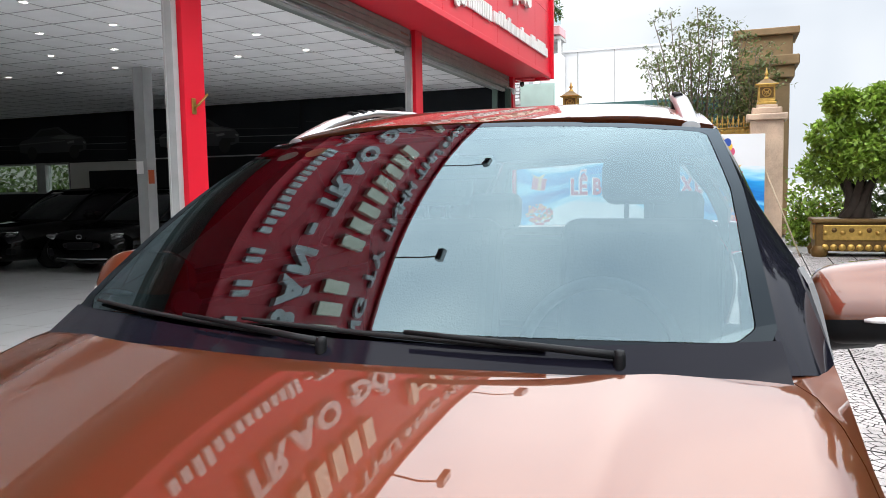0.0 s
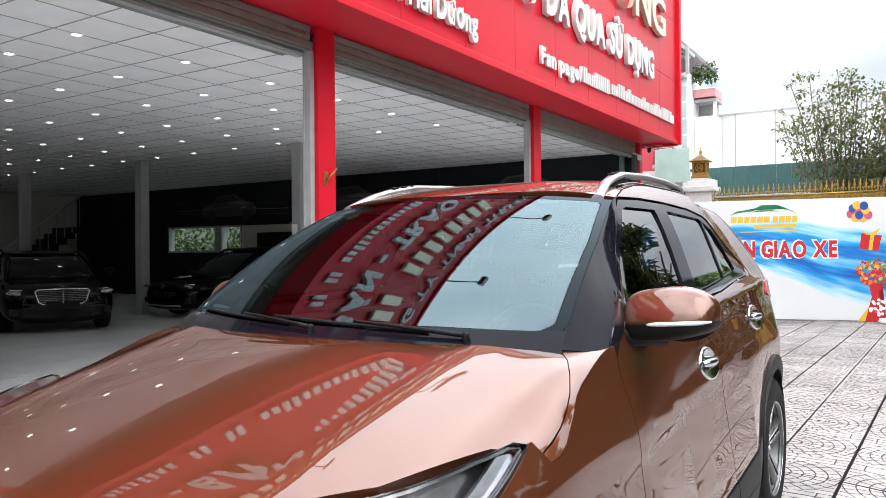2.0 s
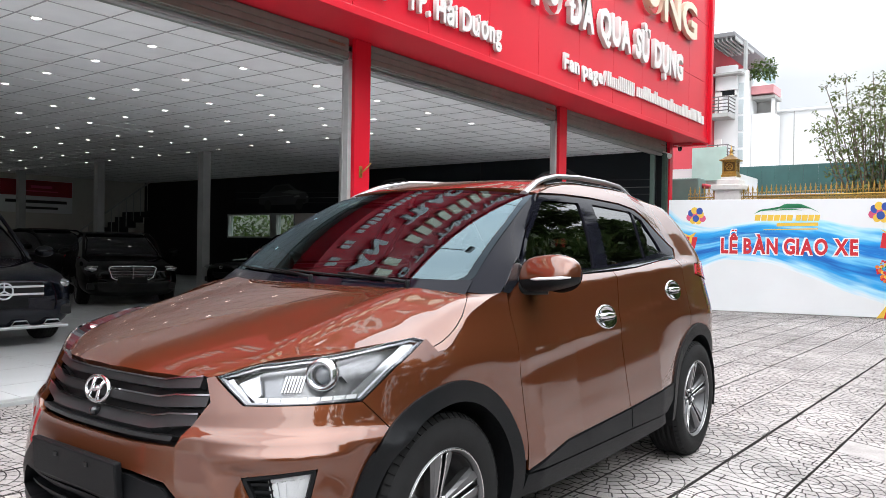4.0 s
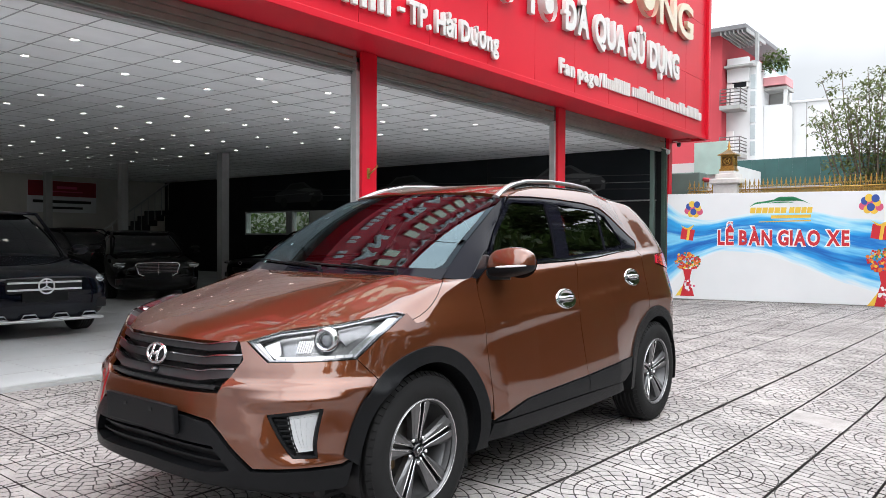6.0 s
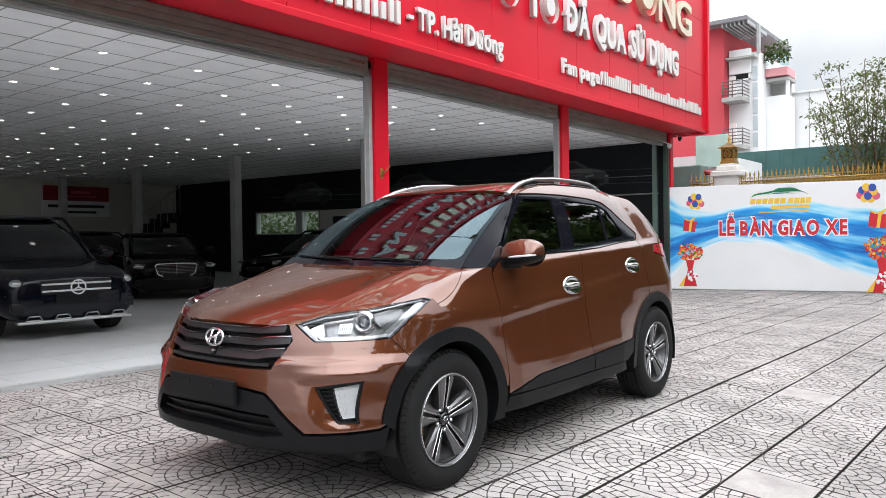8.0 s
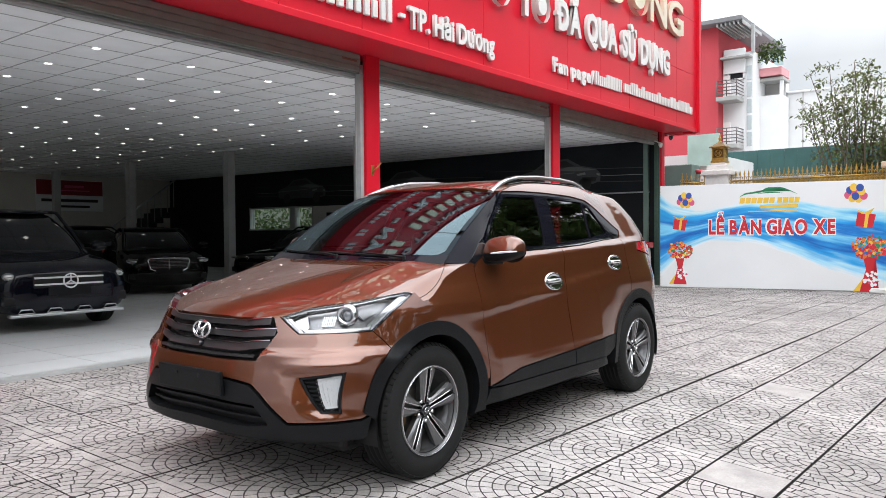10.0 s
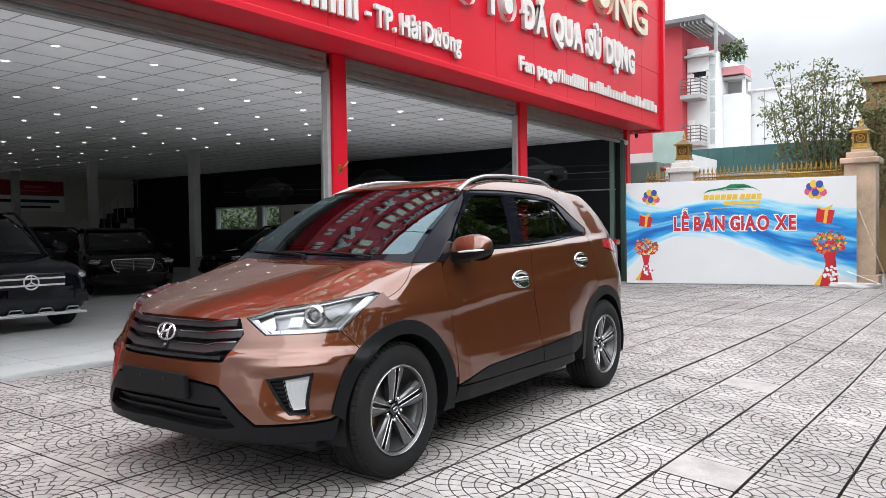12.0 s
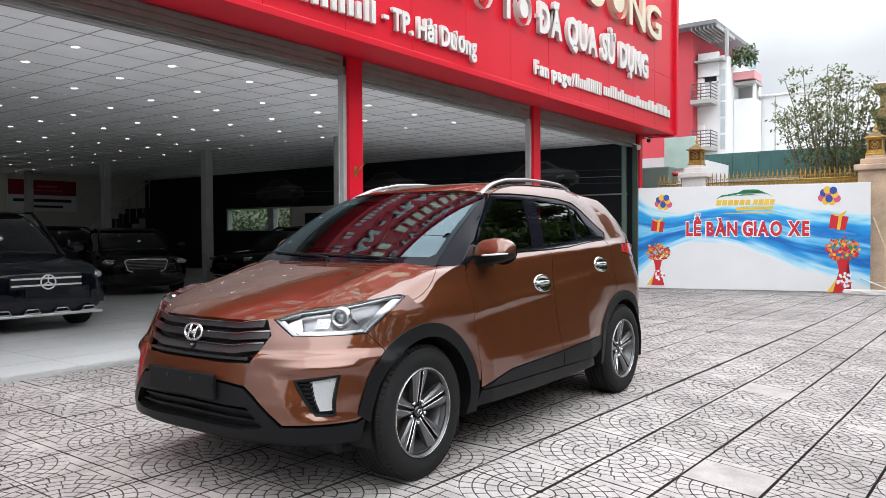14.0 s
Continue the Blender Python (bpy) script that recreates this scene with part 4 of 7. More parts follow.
# headlamps
lamp = [V(.473, .864), V(.586, .786), Y(.448, .788), Y(.568, .876), Y(.722, .955), Y(.68, .968), Y(.58, .958), Y(.44, .935), V(.58, .905)]
lamp_in = shrink(route(lamp), .007)
for g in sides:
    fl = (lambda p: p) if g > 0 else flip
    hl = patch("headlamp", fl(route(lamp)), body, GLOSS_BLACK, car, off=-0.008, depth=0.05, step=0.04, holes=[fl(lamp_in)], label="clear headlamp with a chrome projector lens")
    patch("lamp_cover", fl(route(lamp)), body, LAMP_CLEAR, hl, off=0.0, depth=0, step=0.05)
    patch("lamp_shell", fl(route(lamp)), body, LAMP_DEEP, hl, off=-0.085, depth=0, step=0.05)
    outer = shrink(route(lamp), .006)
    patch("lamp_surround", fl(outer), body, DARK_CHROME, hl, off=-0.018, depth=0.03, step=0.03, holes=[fl(shrink(outer, .006))], gap=0)
    s0, z0 = s_at_v(.725, .868), .868
    c = Vector(body(g * s0, z0))
    nrm = Vector((g * .42, -.90, .10)).normalized()
    m2 = Matrix.Translation(c - nrm * .075) @ nrm.to_track_quat("Z", "Y").to_matrix().to_4x4()
    part("projector_ring", lathe([(.030, .045), (.036, .054), (.047, .052), (.055, .034), (.050, .0), (.034, .0), (.030, .045)], 32, "z", m2), CHROME, hl)
    part("projector_lens", lathe([(0, .040), (.012, .038), (.022, .032), (.030, .018), (.031, .0)], 32, "z", m2), LENS, hl)
    s0, s1 = to_s(V(.600, .80))[0], to_s(Y(.440, .80))[0]
    for k in range(8):
        a, b = s0 + (s1 - s0) * (k + .06) / 8, s0 + (s1 - s0) * (k + .94) / 8
        patch("running_light", fl(dense([(a, .796), (b, .796), (b, .812), (a, .812)], .02)), body, LAMP_WHITE, hl, off=-0.028, depth=0.012, gap=0)
    patch("lamp_bezel", fl(route([V(.495, .852), V(.590, .790), Y(.450, .790), Y(.450, .795), V(.598, .796), V(.520, .862)])), body, LAMP_GREY, hl, off=-0.022, depth=0.02, gap=0)
    patch("lamp_bezel", fl(route([Y(.452, .796), Y(.566, .878), Y(.702, .951), Y(.640, .952), Y(.545, .902), Y(.436, .822), Y(.428, .812)])), body, LAMP_GREY, hl, off=-0.03, depth=0.02, gap=0)
    for k in range(7):
        v = .650 + .0075 * k
        patch("reflector_flute", fl(route([V(v, .884), V(v + .0035, .885), V(v + .0075, .834), V(v + .004, .832)])), body, LAMP_GREY, hl, off=-0.062, depth=0.012, gap=0)
    patch("lamp_bezel", fl(route([V(.522, .850), V(.580, .882), V(.606, .826), V(.592, .808)])), body, LAMP_GREY, hl, off=-0.05, depth=0.02, gap=0)
    patch("lamp_panel", fl(route([Y(.405, .905), Y(.50, .930), Y(.575, .938), Y(.50, .885), Y(.43, .850)])), body, LAMP_DEEP, hl, off=-0.06, depth=0.01, gap=0)
    # fog lamp recess
    fo = patch("fog_housing", fl(route([V(.632, .596), V(.792, .618), V(.80, .418), V(.733, .422)])), body, BLACK_PLASTIC, car, off=-0.03, depth=0)
    for k in range(7):
        z = .575 - .02 * k
        patch("fog_slat", fl(route([V(.648 + .013 * k, z), V(.712 + .006 * k, z), V(.712 + .006 * k, z - .008), V(.650 + .013 * k, z - .008)])), body, BLACK_PLASTIC, fo, off=-0.012, depth=0.02, gap=0)
    patch("fog_rim", fl(soften(fog_out)), body, BLACK_PLASTIC, fo, off=0.002, depth=0.02, holes=[fl(shrink(soften(fog_out), .009))], gap=0, step=0.03)
    fl_in = route([V(.704, .584), V(.784, .600), V(.788, .444), V(.750, .440)])
    patch("fog_reflector", fl(fl_in), body, LAMP_WHITE, fo, off=-0.02, depth=0.01)
    for k in range(4):
        patch("fog_flute", fl(route([V(.714 + .017 * k, .574 + .003 * k), V(.723 + .017 * k, .576 + .003 * k), V(.762 + .006 * k, .455), V(.756 + .006 * k, .453)])), body, LAMP_WHITE, fo, off=-0.013, depth=0.006, gap=0)
    patch("fog_lens", fl(fl_in), body, LAMP_CLEAR, fo, off=-0.002, depth=0.01, gap=0)

# door mirrors
for g in sides:
    cx = XC + g * (.932 if g > 0 else .775)
    mm = Matrix.Translation((cx, 1.44 if g > 0 else 1.40, 1.150 if g > 0 else 1.148)) @ pose(0, 0, 0, 0, 0, -g * 8)
    bmm = bmesh.new()
    bmesh.ops.create_uvsphere(bmm, u_segments=32, v_segments=20, radius=1.0)
    for v in bmm.verts:
        x, y, z = v.co
        sx = math.copysign(abs(x) ** .40, x)
        sz = math.copysign(abs(z) ** .45, z)
        out = g * sx
        tall = (.086 - .036 * max(0, out) ** 2 - .006 * max(0, -out)) if sz > 0 else .062 - .020 * max(0, out)
        lean = 1 - .42 * max(0, sz) - .18 * max(0, out) ** 2
        v.co = Vector((sx * (.131 if g > 0 else .112), (-abs(y) ** .5 * lean if y < 0 else y * .5) * .100, sz * tall + .010 * out))
    top = bmm.copy()
    for b, keep in ((bmm, -1), (top, 1)):
        bmesh.ops.bisect_plane(b, geom=b.verts[:] + b.edges[:] + b.faces[:], plane_co=(0, 0, -.010), plane_no=(-g * .075, 0, 1), clear_inner=keep > 0, clear_outer=keep < 0)
        bmesh.ops.transform(b, matrix=mm, verts=b.verts)
        for f in b.faces:
            f.smooth = True
    mir = part("door_mirror", top, COPPER, car, "copper door mirror on a black base")
    part("mirror_base", bmm, BLACK_PLASTIC, mir)
    part("mirror_stalk", tube([(cx - g * .16, 1.36, 1.105), (cx - g * .10, 1.40, 1.10), (cx - g * .02, 1.44, 1.10)], [.034, .030, .028], 12), BLACK_PLASTIC, mir)
    hw = .131 if g > 0 else .112
    strip = []
    for k in range(13):
        u = -.25 + 1.22 * k / 12
        strip.append(mm @ Vector((g * u * hw, -.1 * (1 - .18 * max(0, u) ** 2) * max(.02, 1 - abs(u) ** 5) ** .25 - .002, -.011 + .075 * u * hw)))
    part("mirror_indicator", tube(strip, [.003, .005] + [.006] * 9 + [.005, .003], 8), LAMP_WHITE, mir, "clear indicator strip")
    part("mirror_glass", lathe([(0, .0), (.95, 0), (1, -.05)], 28, "z", mm @ Matrix.Translation((0, .048, .005)) @ pose(0, 0, 0, -90) @ Matrix.Diagonal((.115, .075, .02, 1))), CHROME, mir)

# door handles with chrome cups
for y, z in ((2.098, .936), (3.035, 1.024)):
    for g in sides:
        cb2 = bmesh.new()
        rings2 = []
        for rr, out in ((1.0, .001), (.96, .006), (.90, .009), (.80, .006), (.55, .002), (.2, .0015)):
            rings2.append([cb2.verts.new(Vector(body(g * s_at_y(y + .112 * rr * math.cos(a), z + .057 * rr * math.sin(a)), z + .057 * rr * math.sin(a))) + Vector((g * out, 0, 0))) for a in [2 * math.pi * k / 36 for k in range(36)]])
        for r0, r1 in zip(rings2, rings2[1:]):
            for k in range(36):
                cb2.faces.new((r0[k], r0[(k + 1) % 36], r1[(k + 1) % 36], r1[k])).smooth = True
        cb2.faces.new(rings2[-1]).smooth = True
        bmesh.ops.recalc_face_normals(cb2, faces=cb2.faces)
        h = part("door_handle", cb2, CHROME, car, "chrome door handle on an oval plate")
        pts = [Vector(body(g * s_at_y(y - .085 + .17 * k / 8, z + .006), z + .006)) + Vector((g * (.007 + .016 * math.sin(math.pi * k / 8)), 0, 0)) for k in range(9)]
        part("grip", tube(pts, [.009, .013, .014, .014, .014, .014, .014, .013, .009], 10), CHROME, h)
        # solid black bar in place of the shade under the grip
        pts = [Vector(body(g * s_at_y(y - .06 + .12 * k / 8, z - .012), z - .012)) + Vector((g * .009, 0, 0)) for k in range(9)]
        part("grip_shadow_gap", tube(pts, .006, 8), GLOSS_BLACK, h)

# underside, wheel housings and cabin
part("underbody", box((XC - .70, .35, .20), (XC + .70, 3.95, .30), .03), LAMP_BLACK, car)
for y in (FW, RW):
    for g in sides:
        bmw = bmesh.new()
        prev = None
        for k in range(25):
            a = radians(-15 + 210 * k / 24)
            c, s = math.cos(a), math.sin(a)
            row = [bmw.verts.new((XC + g * x, y + .40 * c, .345 + .40 * s)) for x in (.52, .868)]
            if prev:
                bmw.faces.new((prev[0], prev[1], row[1], row[0]))
            prev = row
        part("wheel_housing", bmw, LAMP_BLACK, car, smooth=True)
        part("mud_flap", box((XC + g * .66 - .10, y + .385, .17), (XC + g * .66 + .16, y + .40, .42), .004), BLACK_PLASTIC, car)
part("firewall", box((XC - .62, .30, .30), (XC + .62, .95, .76), .05), LAMP_BLACK, car)
part("cabin_floor", box((XC - .72, .95, .30), (XC + .72, 3.9, .42), .03), INNER, car)
for g in sides:
    part("door_trim", box((XC + g * .74 - .03, 1.30, .40), (XC + g * .74 + .03, 3.3, 1.08), .02), INNER, car)
dash = bmesh.new()
prof = [(1.02, .70), (1.02, 1.06), (1.10, 1.085), (1.30, 1.075), (1.42, 1.03), (1.50, .96), (1.52, .82), (1.46, .70)]
for x in (-.70, .70):
    [dash.verts.new((XC + x, y, z)) for y, z in prof]
dash.verts.ensure_lookup_table()
n = len(prof)
for k in range(n):
    dash.faces.new((dash.verts[k], dash.verts[(k + 1) % n], dash.verts[n + (k + 1) % n], dash.verts[n + k]))
dash.faces.new(dash.verts[:n][::-1])
dash.faces.new(dash.verts[n:])
bmesh.ops.recalc_face_normals(dash, faces=dash.faces)
part("dashboard", dash, INNER, car, "dark grey dashboard")
sw = Matrix.Translation((XC + .37, 1.60, .98)) @ pose(0, 0, 0, 62)
wheel = part("steering_wheel", tube([sw @ Vector((.185 * math.cos(a), .185 * math.sin(a), 0)) for a in [2 * math.pi * i / 36 for i in range(36)]], .016, 10, closed=True), INNER, car)
part("wheel_spoke", join(box((-.17, -.02, -.012), (.17, .02, .006), .008, 2, sw), box((-.02, -.17, -.012), (.02, 0, .006), .008, 2, sw), box((-.06, -.05, -.02), (.06, .05, .02), .015, 2, sw)), INNER, wheel)


def seat(x, y, wide, name):
    s = part(name, box((x - wide / 2, y - .28, .55), (x + wide / 2, y + .26, .74), .06, 3), SEAT_CLOTH, car, "grey leather car seat")
    back = pose(x, y + .24, .70, -14)
    part("seat_back", box((-wide / 2, -.06, 0), (wide / 2, .07, .58 if wide < .8 else .46), .055, 3, back), SEAT_CLOTH, s)
    heads = (0,) if wide < .8 else (-.42, .42)
    dz = 0 if wide < .8 else -.14
    for hx in heads:
        part("headrest", join(box((-.13 + hx, -.05, .63 + dz), (.13 + hx, .055, .80 + dz), .045, 3, back), box((-.05 + hx, -.008, .56 + dz), (-.035 + hx, .008, .66 + dz), .003, 1, back), box((.035 + hx, -.008, .56 + dz), (.05 + hx, .008, .66 + dz), .003, 1, back)), SEAT_CLOTH, s)


seat(XC + .37, 2.05, .52, "driver_seat")
seat(XC - .37, 2.05, .52, "passenger_seat")
seat(XC, 2.95, 1.28, "rear_bench")
part("inner_mirror", join(box((XC - .11, 1.63, 1.395), (XC + .11, 1.655, 1.455), .012), tube([(XC, 1.64, 1.45), (XC, 1.665, 1.51)], .012, 8)), GLOSS_BLACK, car)
part("headliner", box((XC - .56, 1.80, 1.50), (XC + .56, 3.62, 1.515), .004), SEAT_CLOTH, car)


# wheels
def car_wheel(at, g, r, rim, width, parent, spokes=5, cut=ALLOY_CUT, dark=ALLOY_DARK, detail=True):
    """A tyre on a five-twin-spoke alloy; g is the side that it faces."""
    M = Matrix.Translation(at) @ (pose(0, 0, 0) if g > 0 else pose(0, 0, 0, 0, 0, 180))
    w = width / 2
    prof = [(rim - .012, -w * .80), (rim + .01, -w * .94), (rim + .05, -w * 1.07), (r - .045, -w * 1.03), (r - .016, -w * .90), (r - .004, -w * .74)]
    for k in range(5):
        x = -w * .62 + k * w * .31
        prof += [(r, x - w * .10), (r, x + w * .06), (r - .008, x + w * .08), (r - .008, x + w * .19)] if k < 4 else [(r, x - w * .10), (r, x + w * .10)]
    prof += [(r - .004, w * .74), (r - .016, w * .90), (r - .045, w * 1.03), (rim + .05, w * 1.07), (rim + .01, w * .94), (rim - .012, w * .80)]
    tyre = lathe(prof, 72, "x", M)
    wh = part("wheel", tyre, RUBBER, parent, "black tyre on a dark alloy wheel", smooth=True)
    if detail:
        tb = bmesh.new()
        for k in range(64):
            a = 2 * math.pi * k / 64
            for sgn in (1, -1):
                mm = M @ pose(0, 0, 0, math.degrees(a)) @ Matrix.Translation((sgn * w * .80, 0, r - .007)) @ pose(0, 0, 0, 0, sgn * 34)
                add_box(tb, (-.014, -.0125, -.008), (.014, .0125, .0035), mm)
        part("tread_block", tb, RUBBER, wh)["kind"] = "stuff"
    part("rim", lathe([(rim + .010, w * .90), (rim + .008, w * .975), (rim + .004, w * .985), (rim - .001, w * .97), (rim - .006, w * .88), (rim - .010, w * .6), (rim - .022, w * .3), (rim - .03, -w * .8)], 60, "x", M), dark, wh, smooth=True)
    if detail:
        part("rim_edge", tube([M @ Vector((w * .98, (rim + .004) * math.cos(a), (rim + .004) * math.sin(a))) for a in [2 * math.pi * i / 60 for i in range(60)]], .0032, 6, closed=True), cut, wh)
    part("rim_barrel", lathe([(rim - .02, w * .55), (rim - .04, w * .1), (rim - .045, -w * .7), (.05, -w * .75)], 48, "x", M), ALLOY_DARK, wh)
    part("brake_disc", lathe([(.05, -.02), (.135, -.02), (.135, .0), (.05, .0)], 36, "x", M), BRAKE, wh)
    for k in range(spokes):
        R = M @ pose(0, 0, 0, 360 * k / spokes + (0 if g > 0 else 36))
        web = bmesh.new()
        secs = []
        for rad, slot, half, x in ((.040, .005, .024, .064), (.08, .0065, .034, .071), (.125, .008, .046, .080), (rim - .045, .0095, .060, .088), (rim - .004, .011, .070, .093)):
            c1 = (half * .55 + slot)
            secs.append([web.verts.new(R @ Vector(p)) for p in ((x - .045, -half * .9, rad), (x - .012, -half, rad), (x - .003, -c1, rad), (x, -slot - .010, rad), (x, -slot, rad), (x - .022, -slot, rad), (x - .022, slot, rad), (x, slot, rad), (x, slot + .010, rad), (x - .003, c1, rad), (x - .012, half, rad), (x - .045, half * .9, rad))])
        for a, b in zip(secs, secs[1:]):
            for q in range(12):
                web.faces.new((a[q], a[(q + 1) % 12], b[(q + 1) % 12], b[q])).material_index = 1 if q in (4, 5, 6) else 0
        web.faces.new(secs[0])
        web.faces.new(secs[-1])
        bmesh.ops.recalc_face_normals(web, faces=web.faces)
        sp = part("spoke", web, [dark, LAMP_BLACK], wh)
        if detail:
            for sg in (1, -1):
                edge = [R @ Vector((x - .001, sg * (sl + .005), rad)) for rad, sl, x in ((.036, .005, .064), (.08, .0065, .071), (.125, .008, .080), (rim - .045, .0095, .088), (rim + .0, .011, .093))]
                part("spoke_face", tube(edge, .0042, 6), cut, sp)
        part("wheel_nut", lathe([(0, .014), (.008, .013), (.0095, 0), (.0095, -.02)], 8, "x", R @ pose(0, 0, 0, 36) @ Matrix.Translation((.058, 0, .057))), CHROME, wh)
    part("wheel_cap", lathe([(0, .074), (.022, .073), (.030, .068), (.032, .05), (.032, .02)], 28, "x", M), GLOSS_BLACK, wh)
    if detail:
        part("cap_badge", tube([M @ Vector((.0745, .017 * math.cos(a), .011 * math.sin(a))) for a in [2 * math.pi * i / 20 for i in range(20)]], .0022, 5, closed=True), CHROME, wh)
        part("brake_caliper", box((-.05, -.165, -.07), (.02, -.10, .07), .012, 2, M), RUST, wh)
    return wh


for y in (FW, RW):
    for g in sides:
        car_wheel((XC + g * .775, y, .345), g, .345, .222, .215, car)

# the shell is drawn a little wide: bring it to the car's true width about its outer side
SIDE, NARROW = .215, .968
for ob in car.children_recursive:
    for v in ob.data.vertices:
        v.co.x = SIDE + (v.co.x - SIDE) * NARROW


# ---- sign letters ----
def glyph(ch, offset=0.02, extrude=0.05):
    c = bpy.data.curves.new("glyph", "FONT")
    c.body, c.size, c.extrude, c.offset, c.resolution_u = "D" if ch == "Đ" else ch, 1.0, extrude, offset, 3
    o = bpy.data.objects.new("glyph", c)
    scene.collection.objects.link(o)
    me = bpy.data.meshes.new_from_object(o.evaluated_get(bpy.context.evaluated_depsgraph_get()))
    bpy.data.objects.remove(o)
    bpy.data.curves.remove(c)
    if ch == "Đ":
        bm = bmesh.new()
        bm.from_mesh(me)
        x = min(v.co.x for v in bm.verts)
        add_box(bm, (x - .10, .30, -extrude - .004), (x + .30, .40, extrude + .004))
        bm.to_mesh(me)
        bm.free()
    return me


GLYPHS = {}


def letters(name, text, M, width, height, material, parent, offset=0.025, depth=0.05, gap=0.07, space=0.34, cap=0.70):
    """Raised letters, one mesh each, spread over a width; M maps the line's own x, y, z to the world."""
    items, x = [], 0.0
    for ch in text:
        if ch == " ":
            x += space
            continue
        key = (ch, offset, depth / height)
        if key not in GLYPHS:
            GLYPHS[key] = glyph(ch, offset, depth / height * cap / 2)
        me = GLYPHS[key]
        lo, hi = min(v.co.x for v in me.vertices), max(v.co.x for v in me.vertices)
        items.append((ch, me, x - lo))
        x += hi - lo + gap
    sx, sy = width / (x - gap), height / cap
    for ch, me, at in items:
        bm = bmesh.new()
        bm.from_mesh(me)
        for v in bm.verts:
            v.co = M @ Vector(((v.co.x + at) * sx, v.co.y * sy, (v.co.z + depth / height * cap / 2) * sy))
        bmesh.ops.recalc_face_normals(bm, faces=bm.faces)
        part("letter", bm, material, parent)


def letter_bars(widths, M, width, height, material, parent, depth=0.05):
    """Plain raised bars in place of writing; a negative width is a space, a width over 1 a tall bar."""
    total = sum(abs(w) % 1 + .12 for w in widths)
    x = 0.0
    for w in widths:
        ww = abs(w) % 1
        if w > 0:
            h = height if w > 1 else height * .74
            x0, x1 = x / total * width, (x + ww) / total * width
            for a, b in ((0, .36), (.60, .96)):
                part("bar", box((x0 + (x1 - x0) * a, 0, 0), (x0 + (x1 - x0) * b, h, depth), depth * .12, 1, M), material, parent)
        x += ww + .12


def on_sign(y, z, out=0.0):
    return Matrix.Translation((FXF + .012 + out, y, z)) @ Matrix(((0, 0, 1, 0), (1, 0, 0, 0), (0, 1, 0, 0), (0, 0, 0, 1)))


rnd = random.Random(4)


def some_bars(n, spaces=()):
    return [-.30 if k in spaces else (.42 + rnd.random() * .14 + (1 if rnd.random() < .4 else 0)) for k in range(n)]


line = base("sign_line", (FXF, 2.0, 3.78), "white raised letters and bars along the foot of the red sign", "sign lettering")
letter_bars(some_bars(28, (3, 10, 16, 18, 20)), on_sign(-2.6, 3.755), 7.24, .27, LETTER_WHITE, line)
part("dash", box((4.72, .08, 0), (4.82, .13, .05), .004, 1, Matrix.Translation((FXF + .012, 0, 3.78)) @ Matrix(((0, 0, 1, 0), (1, 0, 0, 0), (0, 1, 0, 0), (0, 0, 0, 1)))), LETTER_WHITE, line)
letters("city", "TP. Hải Dương", on_sign(4.89, 3.775), 1.86, .255, LETTER_WHITE, line, .035, .05, gap=.075, space=.26)
line = base("sign_line", (FXF, 10.0, 3.88), "white raised letters and bars naming a web page", "sign lettering")
letters("page", "Fan page/", on_sign(8.45, 3.83), 1.44, .215, LETTER_WHITE, line, .045, .035, gap=.05)
letter_bars(some_bars(7), on_sign(9.93, 3.835), 1.12, .235, LETTER_WHITE, line, .035)
letter_bars(some_bars(22), on_sign(11.13, 3.865), 3.63, .225, LETTER_WHITE, line, .035)
line = base("sign_line", (FXF, 6.0, 4.54), "large white raised letters across the red sign", "sign lettering")
letters("trade", "MUA - BÁN - TRAO ĐỔI Ô TÔ", on_sign(-.75, 4.53), 9.05, .46, LETTER_WHITE, line, .045, .07, gap=.06)
letters("used", "ĐÃ QUA SỬ DỤNG", on_sign(8.50, 4.53), 4.80, .46, LETTER_WHITE, line, .045, .07, gap=.06)
line = base("sign_line", (FXF, 6.0, 5.45), "gold raised letters and plain gold bars high on the sign", "sign lettering")
letter_bars([1.62, 1.62, 1.62, 1.62, 1.62, 1.62, -.35, 1.62, 1.62, 1.62, 1.62], on_sign(-2.2, 5.46), 8.0, .68, LETTER_GOLD, line, .08)
letters("place", "HẢI DƯƠNG", on_sign(6.75, 5.46), 7.30, .68, LETTER_GOLD, line, .02, .08)
line = base("sign_line", (FXF, 6.0, 6.5), "white raised letters along the top of the sign", "sign lettering")
letters("firm", "CÔNG TY TNHH THƯƠNG MẠI VÀ DỊCH VỤ", on_sign(0.2, 6.62), 12.6, .34, LETTER_WHITE, line, .03, .05)

# flood lamps on arms over the sign
for y in (-3.0, 0.0, 3.0, 6.0, 9.0, 12.0):
    fl = base("flood_lamp", (FXF, y, FZ1), "black flood lamp on an arm over the sign", "flood lamp", "lamps over the sign")
    part("arm", tube([(FXF - .05, y, FZ1), (FXF + .45, y, FZ1 + .16), (FXF + .85, y, FZ1 + .10)], .02, 8), GLOSS_BLACK, fl)
    part("head", box((FXF + .80, y - .14, FZ1 - .10), (FXF + .90, y + .14, FZ1 + .12), .015), GLOSS_BLACK, fl)

